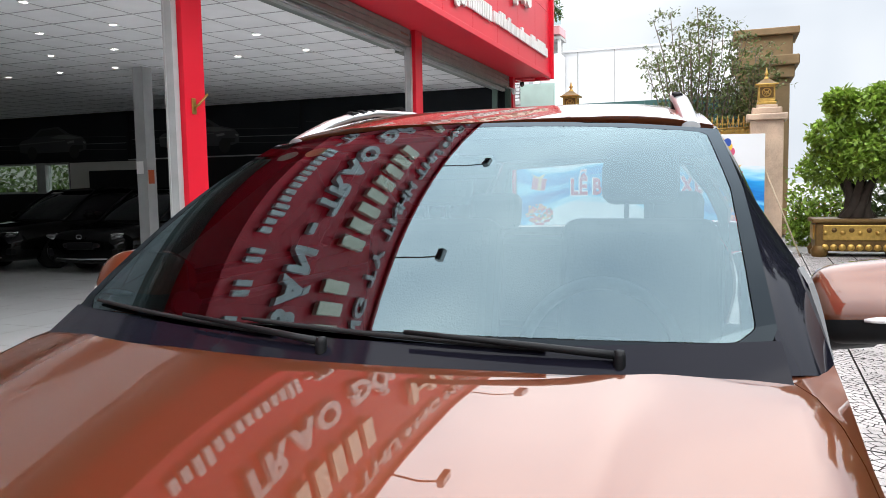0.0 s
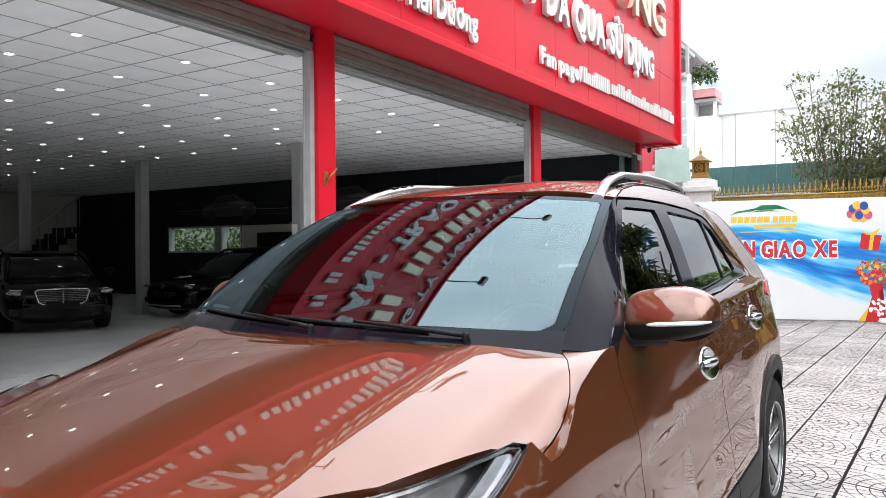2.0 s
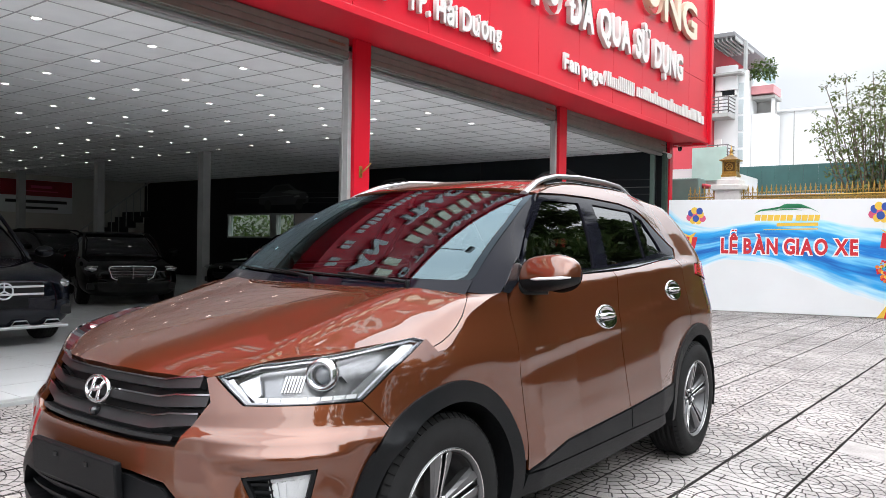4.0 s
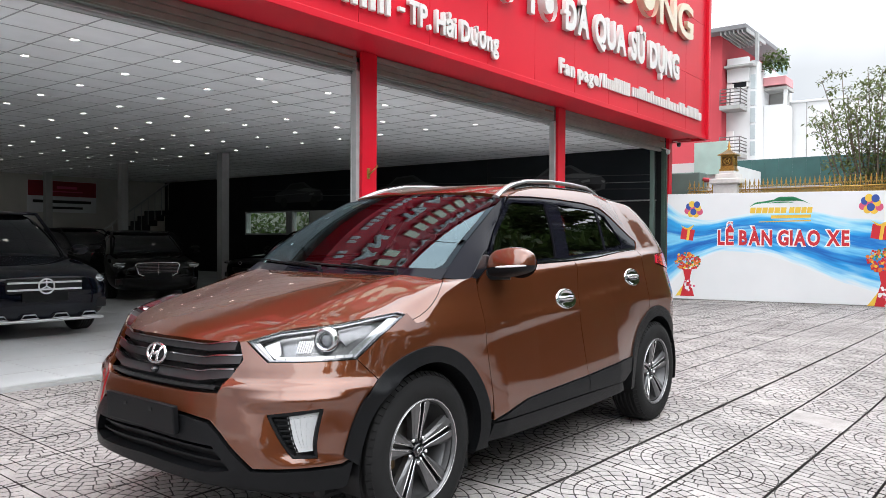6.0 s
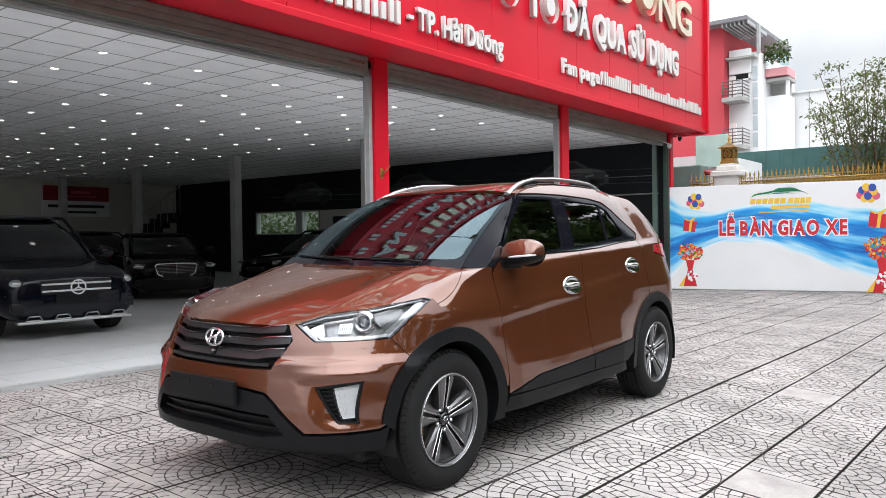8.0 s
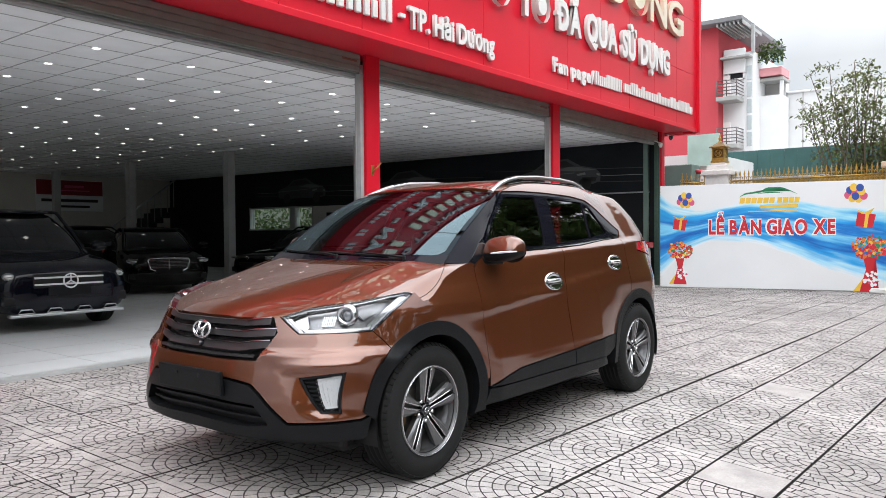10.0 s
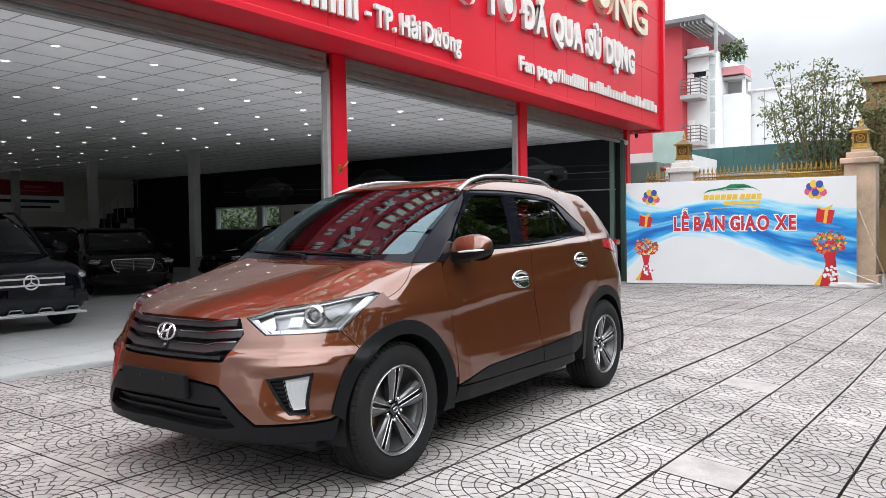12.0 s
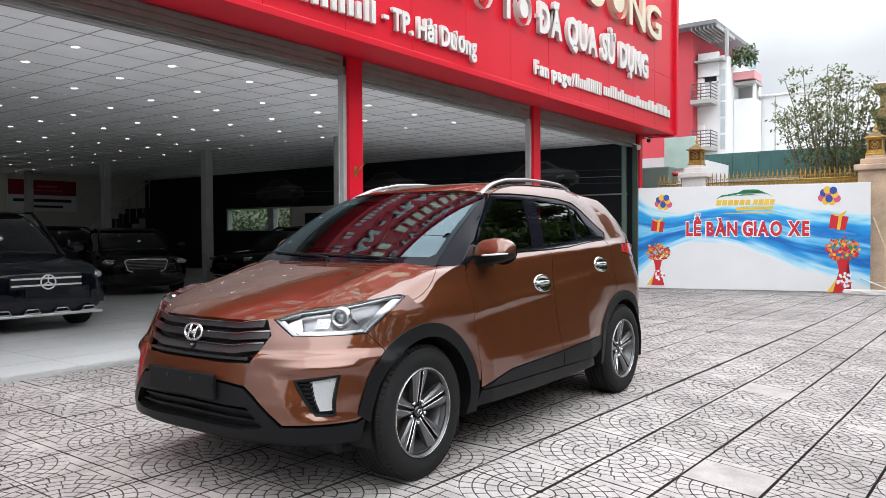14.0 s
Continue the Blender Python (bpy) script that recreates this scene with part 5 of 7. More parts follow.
# hook on the nearest column, cameras under the sign, notices on the pillar
hook = base("wall_hook", (FX, 4.98, 2.08), "brass rope cleat on the red column", "hook")
part("plate", box((FX, 4.955, 2.00), (FX + .012, 5.005, 2.13), .004), GOLD, hook)
part("bar", tube([(FX + .01, 4.98, 2.05), (FX + .05, 4.99, 2.08), (FX + .05, 5.10, 2.17)], .010, 8), GOLD, hook)
for y in (14.35, 14.98):
    cc = base("security_camera", (FX + .05, y, 3.3), "small white security camera under the sign", "camera")
    z = 3.20 if y < 14.5 else 3.42
    part("dome", lathe([(0, -.06), (.03, -.05), (.045, -.02), (.045, .04)], 20, "z", Matrix.Translation((FX + .12, y, z))), WHITE_PLASTIC if y < 14.5 else GLOSS_BLACK, cc)
    part("bracket", tube([(FX - .02, y, z + .1), (FX + .12, y, z + .04)], .014, 8), WHITE_PLASTIC, cc)
nt = base("notice", (-8.75, 9.6, 1.6), "small notices stuck to the grey pillar", "notice")
part("orange_sign", box((-8.749, 9.57, 1.50), (-8.745, 9.70, 1.72)), mat("orange_notice", (.35, .06, .01), .5), nt)
part("white_sign", box((-8.96, 9.545, 1.66), (-8.82, 9.548, 1.86)), WHITE_PLASTIC, nt)

# ---- banner on its board ----
BA = math.atan2(1.131, 4.405)
BM = Matrix(((math.cos(BA), 0, math.sin(BA), -3.81), (math.sin(BA), 0, -math.cos(BA), 13.907), (0, 1, 0, 0.02), (0, 0, 0, 1)))
BWID, BHT = 4.55, 2.22
PRINT_WHITE = vary(mat("printed_white_sheet", (.80, .82, .84), .38), 1.2, .06)
banner = base("banner", (-1.6, 14.47, 0), "printed blue and white banner board standing on the paving", "banner")
part("board", box((0, 0, -.04), (BWID, BHT, 0), .004, 1, BM), PRINT_WHITE, banner)
part("board_rail", join(box((-.02, -.005, -.07), (BWID + .02, .03, -.04), .003, 1, BM), box((.3, 0, -.5), (.34, 1.6, -.04), .003, 1, BM), box((4.2, 0, -.5), (4.24, 1.6, -.04), .003, 1, BM)), GREY_STEEL, banner)


def wave_material():
    m = mat("printed_blue_wave", (.1, .4, .8), .38)
    n, l = m.node_tree.nodes, m.node_tree.links
    uv = n.new("ShaderNodeUVMap")
    sep = n.new("ShaderNodeSeparateXYZ")
    l.new(uv.outputs[0], sep.inputs[0])
    mp = n.new("ShaderNodeMapping")
    mp.inputs["Scale"].default_value = (0.55, 4.5, 1.0)
    l.new(uv.outputs[0], mp.inputs[0])
    no = n.new("ShaderNodeTexNoise")
    no.inputs["Scale"].default_value, no.inputs["Detail"].default_value = 2.0, 2.5
    l.new(mp.outputs[0], no.inputs["Vector"])
    ma = n.new("ShaderNodeMath")
    ma.operation = "MULTIPLY_ADD"
    ma.inputs[1].default_value, ma.inputs[2].default_value = 0.50, -0.25
    l.new(no.outputs["Fac"], ma.inputs[0])
    ad = n.new("ShaderNodeMath")
    l.new(ma.outputs[0], ad.inputs[0])
    l.new(sep.outputs[1], ad.inputs[1])
    ra = n.new("ShaderNodeValToRGB")
    e = ra.color_ramp.elements
    e[0].position, e[0].color = 0.0, (.78, .83, .87, 1)
    e[1].position, e[1].color = 1.0, (.74, .82, .88, 1)
    for p, c in ((.10, (.40, .74, .92)), (.24, (.02, .34, .76)), (.36, (.004, .11, .46)), (.46, (.02, .30, .72)), (.55, (.22, .64, .90)), (.66, (.006, .17, .58)), (.80, (.02, .38, .80)), (.91, (.34, .72, .90))):
        x = e.new(p)
        x.color = (*c, 1)
    l.new(ad.outputs[0], ra.inputs[0])
    l.new(ra.outputs[0], n["Principled BSDF"].inputs["Base Color"])
    return m


lower = spline((0, .20), (.5, .72), (1.2, 1.02), (1.8, .98), (2.5, .76), (3.2, .48), (3.9, .25), (4.55, .06))
upper = spline((0, 2.05), (.35, 1.78), (.8, 1.66), (1.4, 1.76), (2.0, 1.86), (2.7, 1.84), (3.3, 1.72), (3.9, 1.66), (4.55, 1.62))
wb = bmesh.new()
uvl = wb.loops.layers.uv.new("UVMap")
grid = [[(wb.verts.new(BM @ Vector((4.55 * i / 60, lower(4.55 * i / 60) + (upper(4.55 * i / 60) - lower(4.55 * i / 60)) * j / 6, .0025))), i / 60 * 4.5, j / 6) for j in range(7)] for i in range(61)]
for i in range(60):
    for j in range(6):
        q = (grid[i][j], grid[i + 1][j], grid[i + 1][j + 1], grid[i][j + 1])
        f = wb.faces.new([a[0] for a in q])
        for lp, a in zip(f.loops, q):
            lp[uvl].uv = (a[1], a[2])
part("wave_print", wb, wave_material(), banner, "blue wave print")
RED_PRINT, WHITE_PRINT = mat("red_print", (.58, .018, .030), .4), mat("white_print", (.85, .85, .85), .4)
GREEN_PRINT, YELLOW_PRINT, BLUE_PRINT = mat("green_print", (.02, .24, .10), .4), mat("yellow_print", (.80, .52, .06), .4), mat("blue_print", (.03, .08, .36), .4)
PINK_PRINT, ORANGE_PRINT = mat("pink_print", (.65, .10, .20), .4), mat("orange_print", (.72, .18, .02), .4)
letters("outline", "LỄ BÀN GIAO XE", BM @ Matrix.Translation((1.004, 1.16, .0045)), 2.452, .285, WHITE_PRINT, banner, .095, .001, gap=-.03, space=.30)
letters("greeting", "LỄ BÀN GIAO XE", BM @ Matrix.Translation((1.02, 1.16, .0065)), 2.42, .285, RED_PRINT, banner, .04, .001, gap=.08, space=.30)


def flat(points, z, material, name):
    bm = bmesh.new()
    f = bm.faces.new([bm.verts.new(BM @ Vector((x, y, z))) for x, y in points])
    bmesh.ops.triangulate(bm, faces=[f])
    part(name, bm, material, banner)


def disc(x, y, r, z, material, name, n=18, squash=1.0):
    flat([(x + r * math.cos(2 * math.pi * k / n), y + r * squash * math.sin(2 * math.pi * k / n)) for k in range(n)], z, material, name)


top_curve = spline((1.62, 1.93), (1.75, 2.02), (2.02, 2.05), (2.2, 2.13), (2.4, 2.13), (2.6, 2.06), (2.77, 1.96))
low_curve = spline((1.62, 1.93), (1.75, 1.985), (2.02, 2.02), (2.2, 2.095), (2.4, 2.10), (2.6, 2.04), (2.77, 1.96))
xs2 = [1.62 + 1.15 * k / 30 for k in range(31)]
flat([(x, top_curve(x)) for x in xs2] + [(x, low_curve(x)) for x in xs2[::-1]], .004, GREEN_PRINT, "green_swoosh")
flat([(1.95, 2.0), (2.15, 2.03), (2.35, 2.03), (2.48, 2.0), (2.35, 2.012), (2.15, 2.005)], .0042, GREEN_PRINT, "green_swoosh")
for x0, w in ((1.63, .10), (1.745, .10), (1.86, .10), (1.975, .10), (2.09, .10), (2.205, .10), (2.36, .09), (2.465, .10), (2.58, .09), (2.685, .09)):
    flat([(x0, 1.80), (x0 + w, 1.80), (x0 + w + .015, 1.915), (x0 + .015, 1.915)], .0045, YELLOW_PRINT, "yellow_bar")
flat([(2.03, 1.69), (2.76, 1.705), (2.76, 1.77), (2.03, 1.755)], .0045, YELLOW_PRINT, "yellow_bar")
flat([(1.80, 1.615), (2.76, 1.635), (2.76, 1.66), (1.80, 1.630)], .0045, YELLOW_PRINT, "yellow_bar")
for bx, by, sc in ((.53, 1.90, 1.0), (3.80, 1.97, 1.12)):
    for k, (dx, dy, m2) in enumerate(((-.12, -.04, PINK_PRINT), (-.05, -.10, YELLOW_PRINT), (.05, -.11, YELLOW_PRINT), (.13, -.06, PINK_PRINT), (-.09, .05, BLUE_PRINT), (.0, .0, PINK_PRINT), (.09, .02, YELLOW_PRINT), (-.03, .10, YELLOW_PRINT), (.07, .09, BLUE_PRINT), (.0, -.06, BLUE_PRINT))):
        disc(bx + dx * sc, by + dy * sc, .062 * sc, .0045 + .0003 * k, m2, "balloon_print", squash=1.12)
for gx, gy, sc in ((.42, 1.40, 1.0), (3.98, 1.46, 1.2)):
    flat([(gx - .15 * sc, gy - .13 * sc), (gx + .10 * sc, gy - .17 * sc), (gx + .15 * sc, gy + .06 * sc), (gx - .12 * sc, gy + .10 * sc)], .0045, RED_PRINT, "gift_print")
    flat([(gx - .03 * sc, gy - .155 * sc), (gx + .02 * sc, gy - .163 * sc), (gx + .05 * sc, gy + .075 * sc), (gx + .0 * sc, gy + .085 * sc)], .005, YELLOW_PRINT, "gift_print")
    flat([(gx - .15 * sc, gy + .16 * sc), (gx - .02 * sc, gy + .09 * sc), (gx + .13 * sc, gy + .17 * sc), (gx + .06 * sc, gy + .06 * sc), (gx - .06 * sc, gy + .075 * sc)], .0053, YELLOW_PRINT, "gift_print")
rb = random.Random(9)
for fx, fy, sc in ((.42, .78, 1.0), (4.05, .86, 1.22)):
    flat([(fx - .09 * sc, fy - .15 * sc), (fx + .09 * sc, fy - .15 * sc), (fx + .05 * sc, fy - .35 * sc), (fx + .14 * sc, fy - .72 * sc), (fx - .14 * sc, fy - .72 * sc), (fx - .05 * sc, fy - .35 * sc)], .0045, RED_PRINT, "ribbon_print")
    flat([(fx - .24 * sc, fy - .72 * sc), (fx + .02 * sc, fy - .70 * sc), (fx - .06 * sc, fy - .45 * sc)], .0044, YELLOW_PRINT, "ribbon_print")
    for k in range(170):
        a, r = rb.random() * 6.283, .23 * sc * math.sqrt(rb.random())
        disc(fx + r * math.cos(a) * 1.1, fy + .02 + r * math.sin(a) * .85, (.012 + .018 * rb.random()) * sc, .005 + .00003 * k, rb.choice((RED_PRINT, RED_PRINT, RED_PRINT, ORANGE_PRINT, YELLOW_PRINT, ORANGE_PRINT, GREEN_PRINT)), "flower_print", 8)
    for k in range(26):
        a, r = rb.random() * 6.283, .12 * sc * math.sqrt(rb.random())
        disc(fx + .03 * sc + r * math.cos(a), fy - .50 * sc + r * math.sin(a), .024 * sc, .0102 + .0001 * k, rb.choice((WHITE_PRINT, WHITE_PRINT, PINK_PRINT)), "flower_print", 8)


# ---- fence, gate pillars and lanterns ----
def lantern(x, y, z, s=1.0):
    o = base("gate_lantern", (x, y, z), "gold cast-iron lantern with a pointed roof on a pillar", "lantern", "lanterns on the gate pillars")
    part("plinth", join(box((x - .17 * s, y - .17 * s, z), (x + .17 * s, y + .17 * s, z + .05 * s), .01), box((x - .15 * s, y - .15 * s, z + .05 * s), (x + .15 * s, y + .15 * s, z + .09 * s), .006)), GOLD, o)
    part("body", box((x - .125 * s, y - .125 * s, z + .09 * s), (x + .125 * s, y + .125 * s, z + .36 * s), .004), GOLD_DARK, o)
    for a in range(4):
        R = Matrix.Translation((x, y, z + .225 * s)) @ pose(0, 0, 0, 0, 0, 90 * a)
        part("frame", join(box((-.145 * s, -.150 * s, -.14 * s), (-.115 * s, -.120 * s, .14 * s), .004, 1, R), box((-.13 * s, -.148 * s, .10 * s), (.13 * s, -.124 * s, .14 * s), .004, 1, R), box((-.13 * s, -.148 * s, -.14 * s), (.13 * s, -.124 * s, -.105 * s), .004, 1, R)), GOLD, o)
        pts = [R @ Vector((.075 * s * math.cos(t), -.132 * s, .075 * s * math.sin(t))) for t in [2 * math.pi * i / 16 for i in range(16)]]
        part("scroll", join(tube(pts, .009 * s, 6, closed=True), tube([R @ Vector(p) for p in ((-.06 * s, -.132 * s, -.05 * s), (0, -.134 * s, .02 * s), (.06 * s, -.132 * s, -.05 * s))], .010 * s, 6), tube([R @ Vector(p) for p in ((-.05 * s, -.132 * s, .06 * s), (0, -.134 * s, -.04 * s), (.05 * s, -.132 * s, .06 * s))], .010 * s, 6)), GOLD, o)
    rf = bmesh.new()
    bmesh.ops.create_cone(rf, cap_ends=True, segments=4, radius1=.285 * s, radius2=.05 * s, depth=.13 * s, matrix=Matrix.Translation((x, y, z + .43 * s)) @ pose(0, 0, 0, 0, 0, 45))
    part("roof", rf, GOLD_DARK, o)
    part("eave", box((x - .20 * s, y - .20 * s, z + .355 * s), (x + .20 * s, y + .20 * s, z + .385 * s), .006), GOLD, o)
    part("finial", lathe([(0, .30), (.012, .24), (.022, .17), (.045, .13), (.022, .09), (.035, .06), (.05, .03), (.05, .0)], 14, "z", Matrix.Translation((x, y, z + .47 * s)) @ Matrix.Diagonal((s, s, s * .8, 1))), GOLD, o)


def gate_pillar(x, y, half, top, material, name, label):
    o = base(name, (x, y, 0), label, "pillar")
    part("shaft", box((x - half, y - half, -.15), (x + half, y + half, top - .30), .01), material, o)
    part("cap", join(box((x - half - .07, y - half - .07, top - .30), (x + half + .07, y + half + .07, top - .18), .02), box((x - half + .03, y - half + .03, top - .18), (x + half - .03, y + half - .03, top - .06), .02), box((x - half * .62, y - half * .62, top - .06), (x + half * .62, y + half * .62, top), .01)), material, o)
    part("foot", box((x - half - .05, y - half - .05, -.15), (x + half + .05, y + half + .05, .22), .015), material, o)


gate_pillar(-3.18, 16.0, .27, 2.85, WHITE_STONE, "gate_pillar", "white rendered gate pillar with a stepped cap")
gate_pillar(.63, 15.55, .29, 2.80, GRANITE, "gate_pillar", "beige granite gate pillar with a stepped cap")
lantern(-3.18, 16.0, 2.85, 1.0)
lantern(.62, 15.55, 2.80, 1.0)

fence = base("fence", (-1.4, 15.8, 0), "gold-painted iron spear fence above a low wall", "fence")
part("low_wall", join(box((-4.05, 15.7, -.15), (-3.47, 15.95, .7), .01), box((-2.9, 15.62, -.15), (.32, 15.85, .7), .01)), WHITE_WALL, fence)
barm = join(lathe([(0, 2.66), (.006, 2.62), (.022, 2.55), (.010, 2.49), (.016, 2.47), (.010, 2.45), (.010, .7)], 8, "z"), tube([(.045 * math.cos(t), 0, 2.32 + .045 * math.sin(t)) for t in [2 * math.pi * i / 10 for i in range(10)]], .011, 5, closed=True), tube([(.022 * math.cos(t), 0, 2.32 + .022 * math.sin(t)) for t in [2 * math.pi * i / 8 for i in range(8)]], .008, 5, closed=True), tube([(-.048, 0, 2.36), (-.030, 0, 2.42), (.030, 0, 2.36), (.048, 0, 2.42)], .009, 5), tube([(-.048, 0, 2.28), (-.02, 0, 2.22), (.02, 0, 2.28), (.048, 0, 2.22)], .009, 5), tube([(-.05, 0, 2.44), (-.03, 0, 2.50), (0, 0, 2.46), (.03, 0, 2.50), (.05, 0, 2.44)], .008, 5))
bar_me = bpy.data.meshes.new("post")
barm.to_mesh(bar_me)
barm.free()
bar_me.materials.append(GOLD)
for x0, y0, x1, y1, n in ((-4.02, 15.82, -3.5, 15.85, 6), (-2.86, 15.85, .33, 15.65, 34)):
    for k in range(n):
        t = k / (n - 1)
        o = new("post", bar_me)
        o.parent = fence
        o.matrix_parent_inverse = Matrix.Translation(-fence.location)
        o.location = (x0 + (x1 - x0) * t, y0 + (y1 - y0) * t, 0)
    for z in (2.24, 2.40, .80):
        part("rail", tube([(x0, y0, z), (x1, y1, z)], .016, 6), GOLD, fence)


# ---- plants ----
def leaf_mat(name, color, var=.45):
    m = mat(name, color, .5, spec=.4)
    n, l = m.node_tree.nodes, m.node_tree.links
    g = n.new("ShaderNodeNewGeometry")
    r = n.new("ShaderNodeMapRange")
    r.inputs["To Min"].default_value, r.inputs["To Max"].default_value = 1 - var, 1 + var
    l.new(g.outputs["Random Per Island"], r.inputs["Value"])
    s = n.new("ShaderNodeVectorMath")
    s.operation = "SCALE"
    s.inputs[0].default_value = color
    l.new(r.outputs[0], s.inputs["Scale"])
    l.new(s.outputs[0], n["Principled BSDF"].inputs["Base Color"])
    tr = n.new("ShaderNodeBsdfTranslucent")
    l.new(s.outputs[0], tr.inputs["Color"])
    mx = n.new("ShaderNodeMixShader")
    mx.inputs[0].default_value = .4
    l.new(n["Principled BSDF"].outputs[0], mx.inputs[1])
    l.new(tr.outputs[0], mx.inputs[2])
    l.new(mx.outputs[0], n["Material Output"].inputs[0])
    return m


LEAF = leaf_mat("green_leaf", (.060, .098, .022))
LEAF_FRESH = leaf_mat("fresh_green_leaf", (.23, .35, .05))
LEAF_OLIVE = leaf_mat("olive_green_leaf", (.12, .15, .05))
LEAF_DARK = leaf_mat("dark_green_leaf", (.055, .092, .026))
BARK = vary(mat("grey_brown_bark", (.15, .115, .085), .9), 12, .4, bump=.5, bump_scale=40)


def leaves_mesh(spots, size, rn, droop=.2):
    """Many small folded leaves at given places."""
    vs, fs = [], []
    for p in spots:
        a, b = rn.random() * 6.283, (rn.random() - .5) * 2.2
        d = Vector((math.cos(a) * math.cos(b), math.sin(a) * math.cos(b), math.sin(b) - droop)).normalized()
        side = d.cross(Vector((rn.random() - .5, rn.random() - .5, 1))).normalized()
        up = side.cross(d)
        s = size * (.6 + .8 * rn.random())
        k = len(vs)
        vs += [tuple(p), tuple(p + d * s * .5 + side * s * .26 + up * s * .06), tuple(p + d * s), tuple(p + d * s * .5 - side * s * .26 + up * s * .06)]
        fs += [(k, k + 1, k + 2), (k, k + 2, k + 3)]
    me = bpy.data.meshes.new("crown")
    me.from_pydata(vs, [], fs)
    return me


def grow(bm_parts, p, d, length, radius, depth, rn, tips, spread=.5, lift=.25):
    pts, q, dd = [Vector(p)], Vector(p), Vector(d)
    for k in range(4):
        dd = (dd + Vector((rn.gauss(0, .12), rn.gauss(0, .12), rn.gauss(0, .06) + lift * .15))).normalized()
        q = q + dd * length / 4
        pts.append(q.copy())
    bm_parts.append(tube(pts, [radius * (1 - .13 * k) for k in range(5)], 6 if radius > .02 else 4))
    if depth < 2:
        tips += pts[1:]
    if depth == 0:
        return
    n = 3 if depth > 1 else 4
    for k in range(n):
        a = 2 * math.pi * (k + rn.random()) / n
        nd = (dd + Vector((math.cos(a), math.sin(a), lift)) * spread * (.7 + .6 * rn.random())).normalized()
        grow(bm_parts, pts[-1 - (k % 2)], nd, length * (.62 + .2 * rn.random()), radius * .55, depth - 1, rn, tips, spread, lift)


def tree(name, at, height, radius, trunks, seed, leaf, per_tip, size, scatter, label, depth=3, spread=.55, lift=.3, lean=.25):
    rn = random.Random(seed)
    o = base(name, at, label, "tree")
    bms, tips = [], []
    for k in range(trunks):
        a = 2 * math.pi * k / trunks + rn.random()
        d = Vector((math.cos(a) * lean * (trunks > 1), math.sin(a) * lean * (trunks > 1), 1)).normalized()
        grow(bms, Vector(at) + Vector((math.cos(a), math.sin(a), 0)) * .08 * (trunks > 1), d, height * .42, radius, depth, rn, tips, spread, lift)
    part("trunk", join(*bms), BARK, o, smooth=True)
    spots = []
    for t in tips:
        for _ in range(per_tip):
            spots.append(t + Vector((rn.gauss(0, scatter), rn.gauss(0, scatter), rn.gauss(0, scatter * .8))))
    me = leaves_mesh(spots, size, rn)
    me.materials.append(leaf)
    c = new("crown", me)
    c.parent = o
    c.matrix_parent_inverse = Matrix.Translation(-o.location)
    return o


def stemmed_tree(at, stems, height, reach, seed, label):
    """Many thin upright stems from one root, with small leaves along fine twigs."""
    rn = random.Random(seed)
    o = base("tree", at, label, "tree")
    bms, spots = [], []
    for k in range(stems):
        a = 2.4 * k
        out = reach * math.sqrt((k + .5) / stems)
        h = height * (1 - .16 * rn.random() - .12 * (out / reach) ** 2)
        pts = []
        for j in range(8):
            f = j / 7
            w = out * f ** 1.25
            pts.append(Vector(at) + Vector((w * math.cos(a) + rn.gauss(0, .03), w * math.sin(a) + rn.gauss(0, .03), h * f)))
        bms.append(tube(pts, [.034 * (1 - .11 * j) for j in range(8)], 5))
        for _ in range(26):
            f = 2.8 + 4.2 * rn.random() ** .8
            p = pts[int(min(f, 6.99))].lerp(pts[min(7, int(min(f, 6.99)) + 1)], f - int(min(f, 6.99)))
            b = rn.random() * 6.283
            q = p + Vector((math.cos(b) * .34, math.sin(b) * .34, .22 * rn.random() + .02)) * (.4 + .8 * rn.random())
            bms.append(tube([p, p.lerp(q, .5) + Vector((0, 0, .03)), q], [.007, .005, .003], 3))
            for _ in range(11):
                spots.append(p.lerp(q, .25 + .8 * rn.random()) + Vector((rn.gauss(0, .06), rn.gauss(0, .06), rn.gauss(0, .06))))
    part("trunk", join(*bms), BARK, o, smooth=True)
    me = leaves_mesh(spots, .095, rn)
    me.materials.append(LEAF_OLIVE)
    c = new("crown", me)
    c.parent = o
    c.matrix_parent_inverse = Matrix.Translation(-o.location)


stemmed_tree((-.75, 18.9, 0), 22, 5.6, 1.45, 3, "many-stemmed tree with sparse olive-green leaves behind the fence")
stemmed_tree((.35, 19.3, 0), 10, 4.7, .8, 8, "smaller thin-stemmed tree with sparse leaves behind the fence")


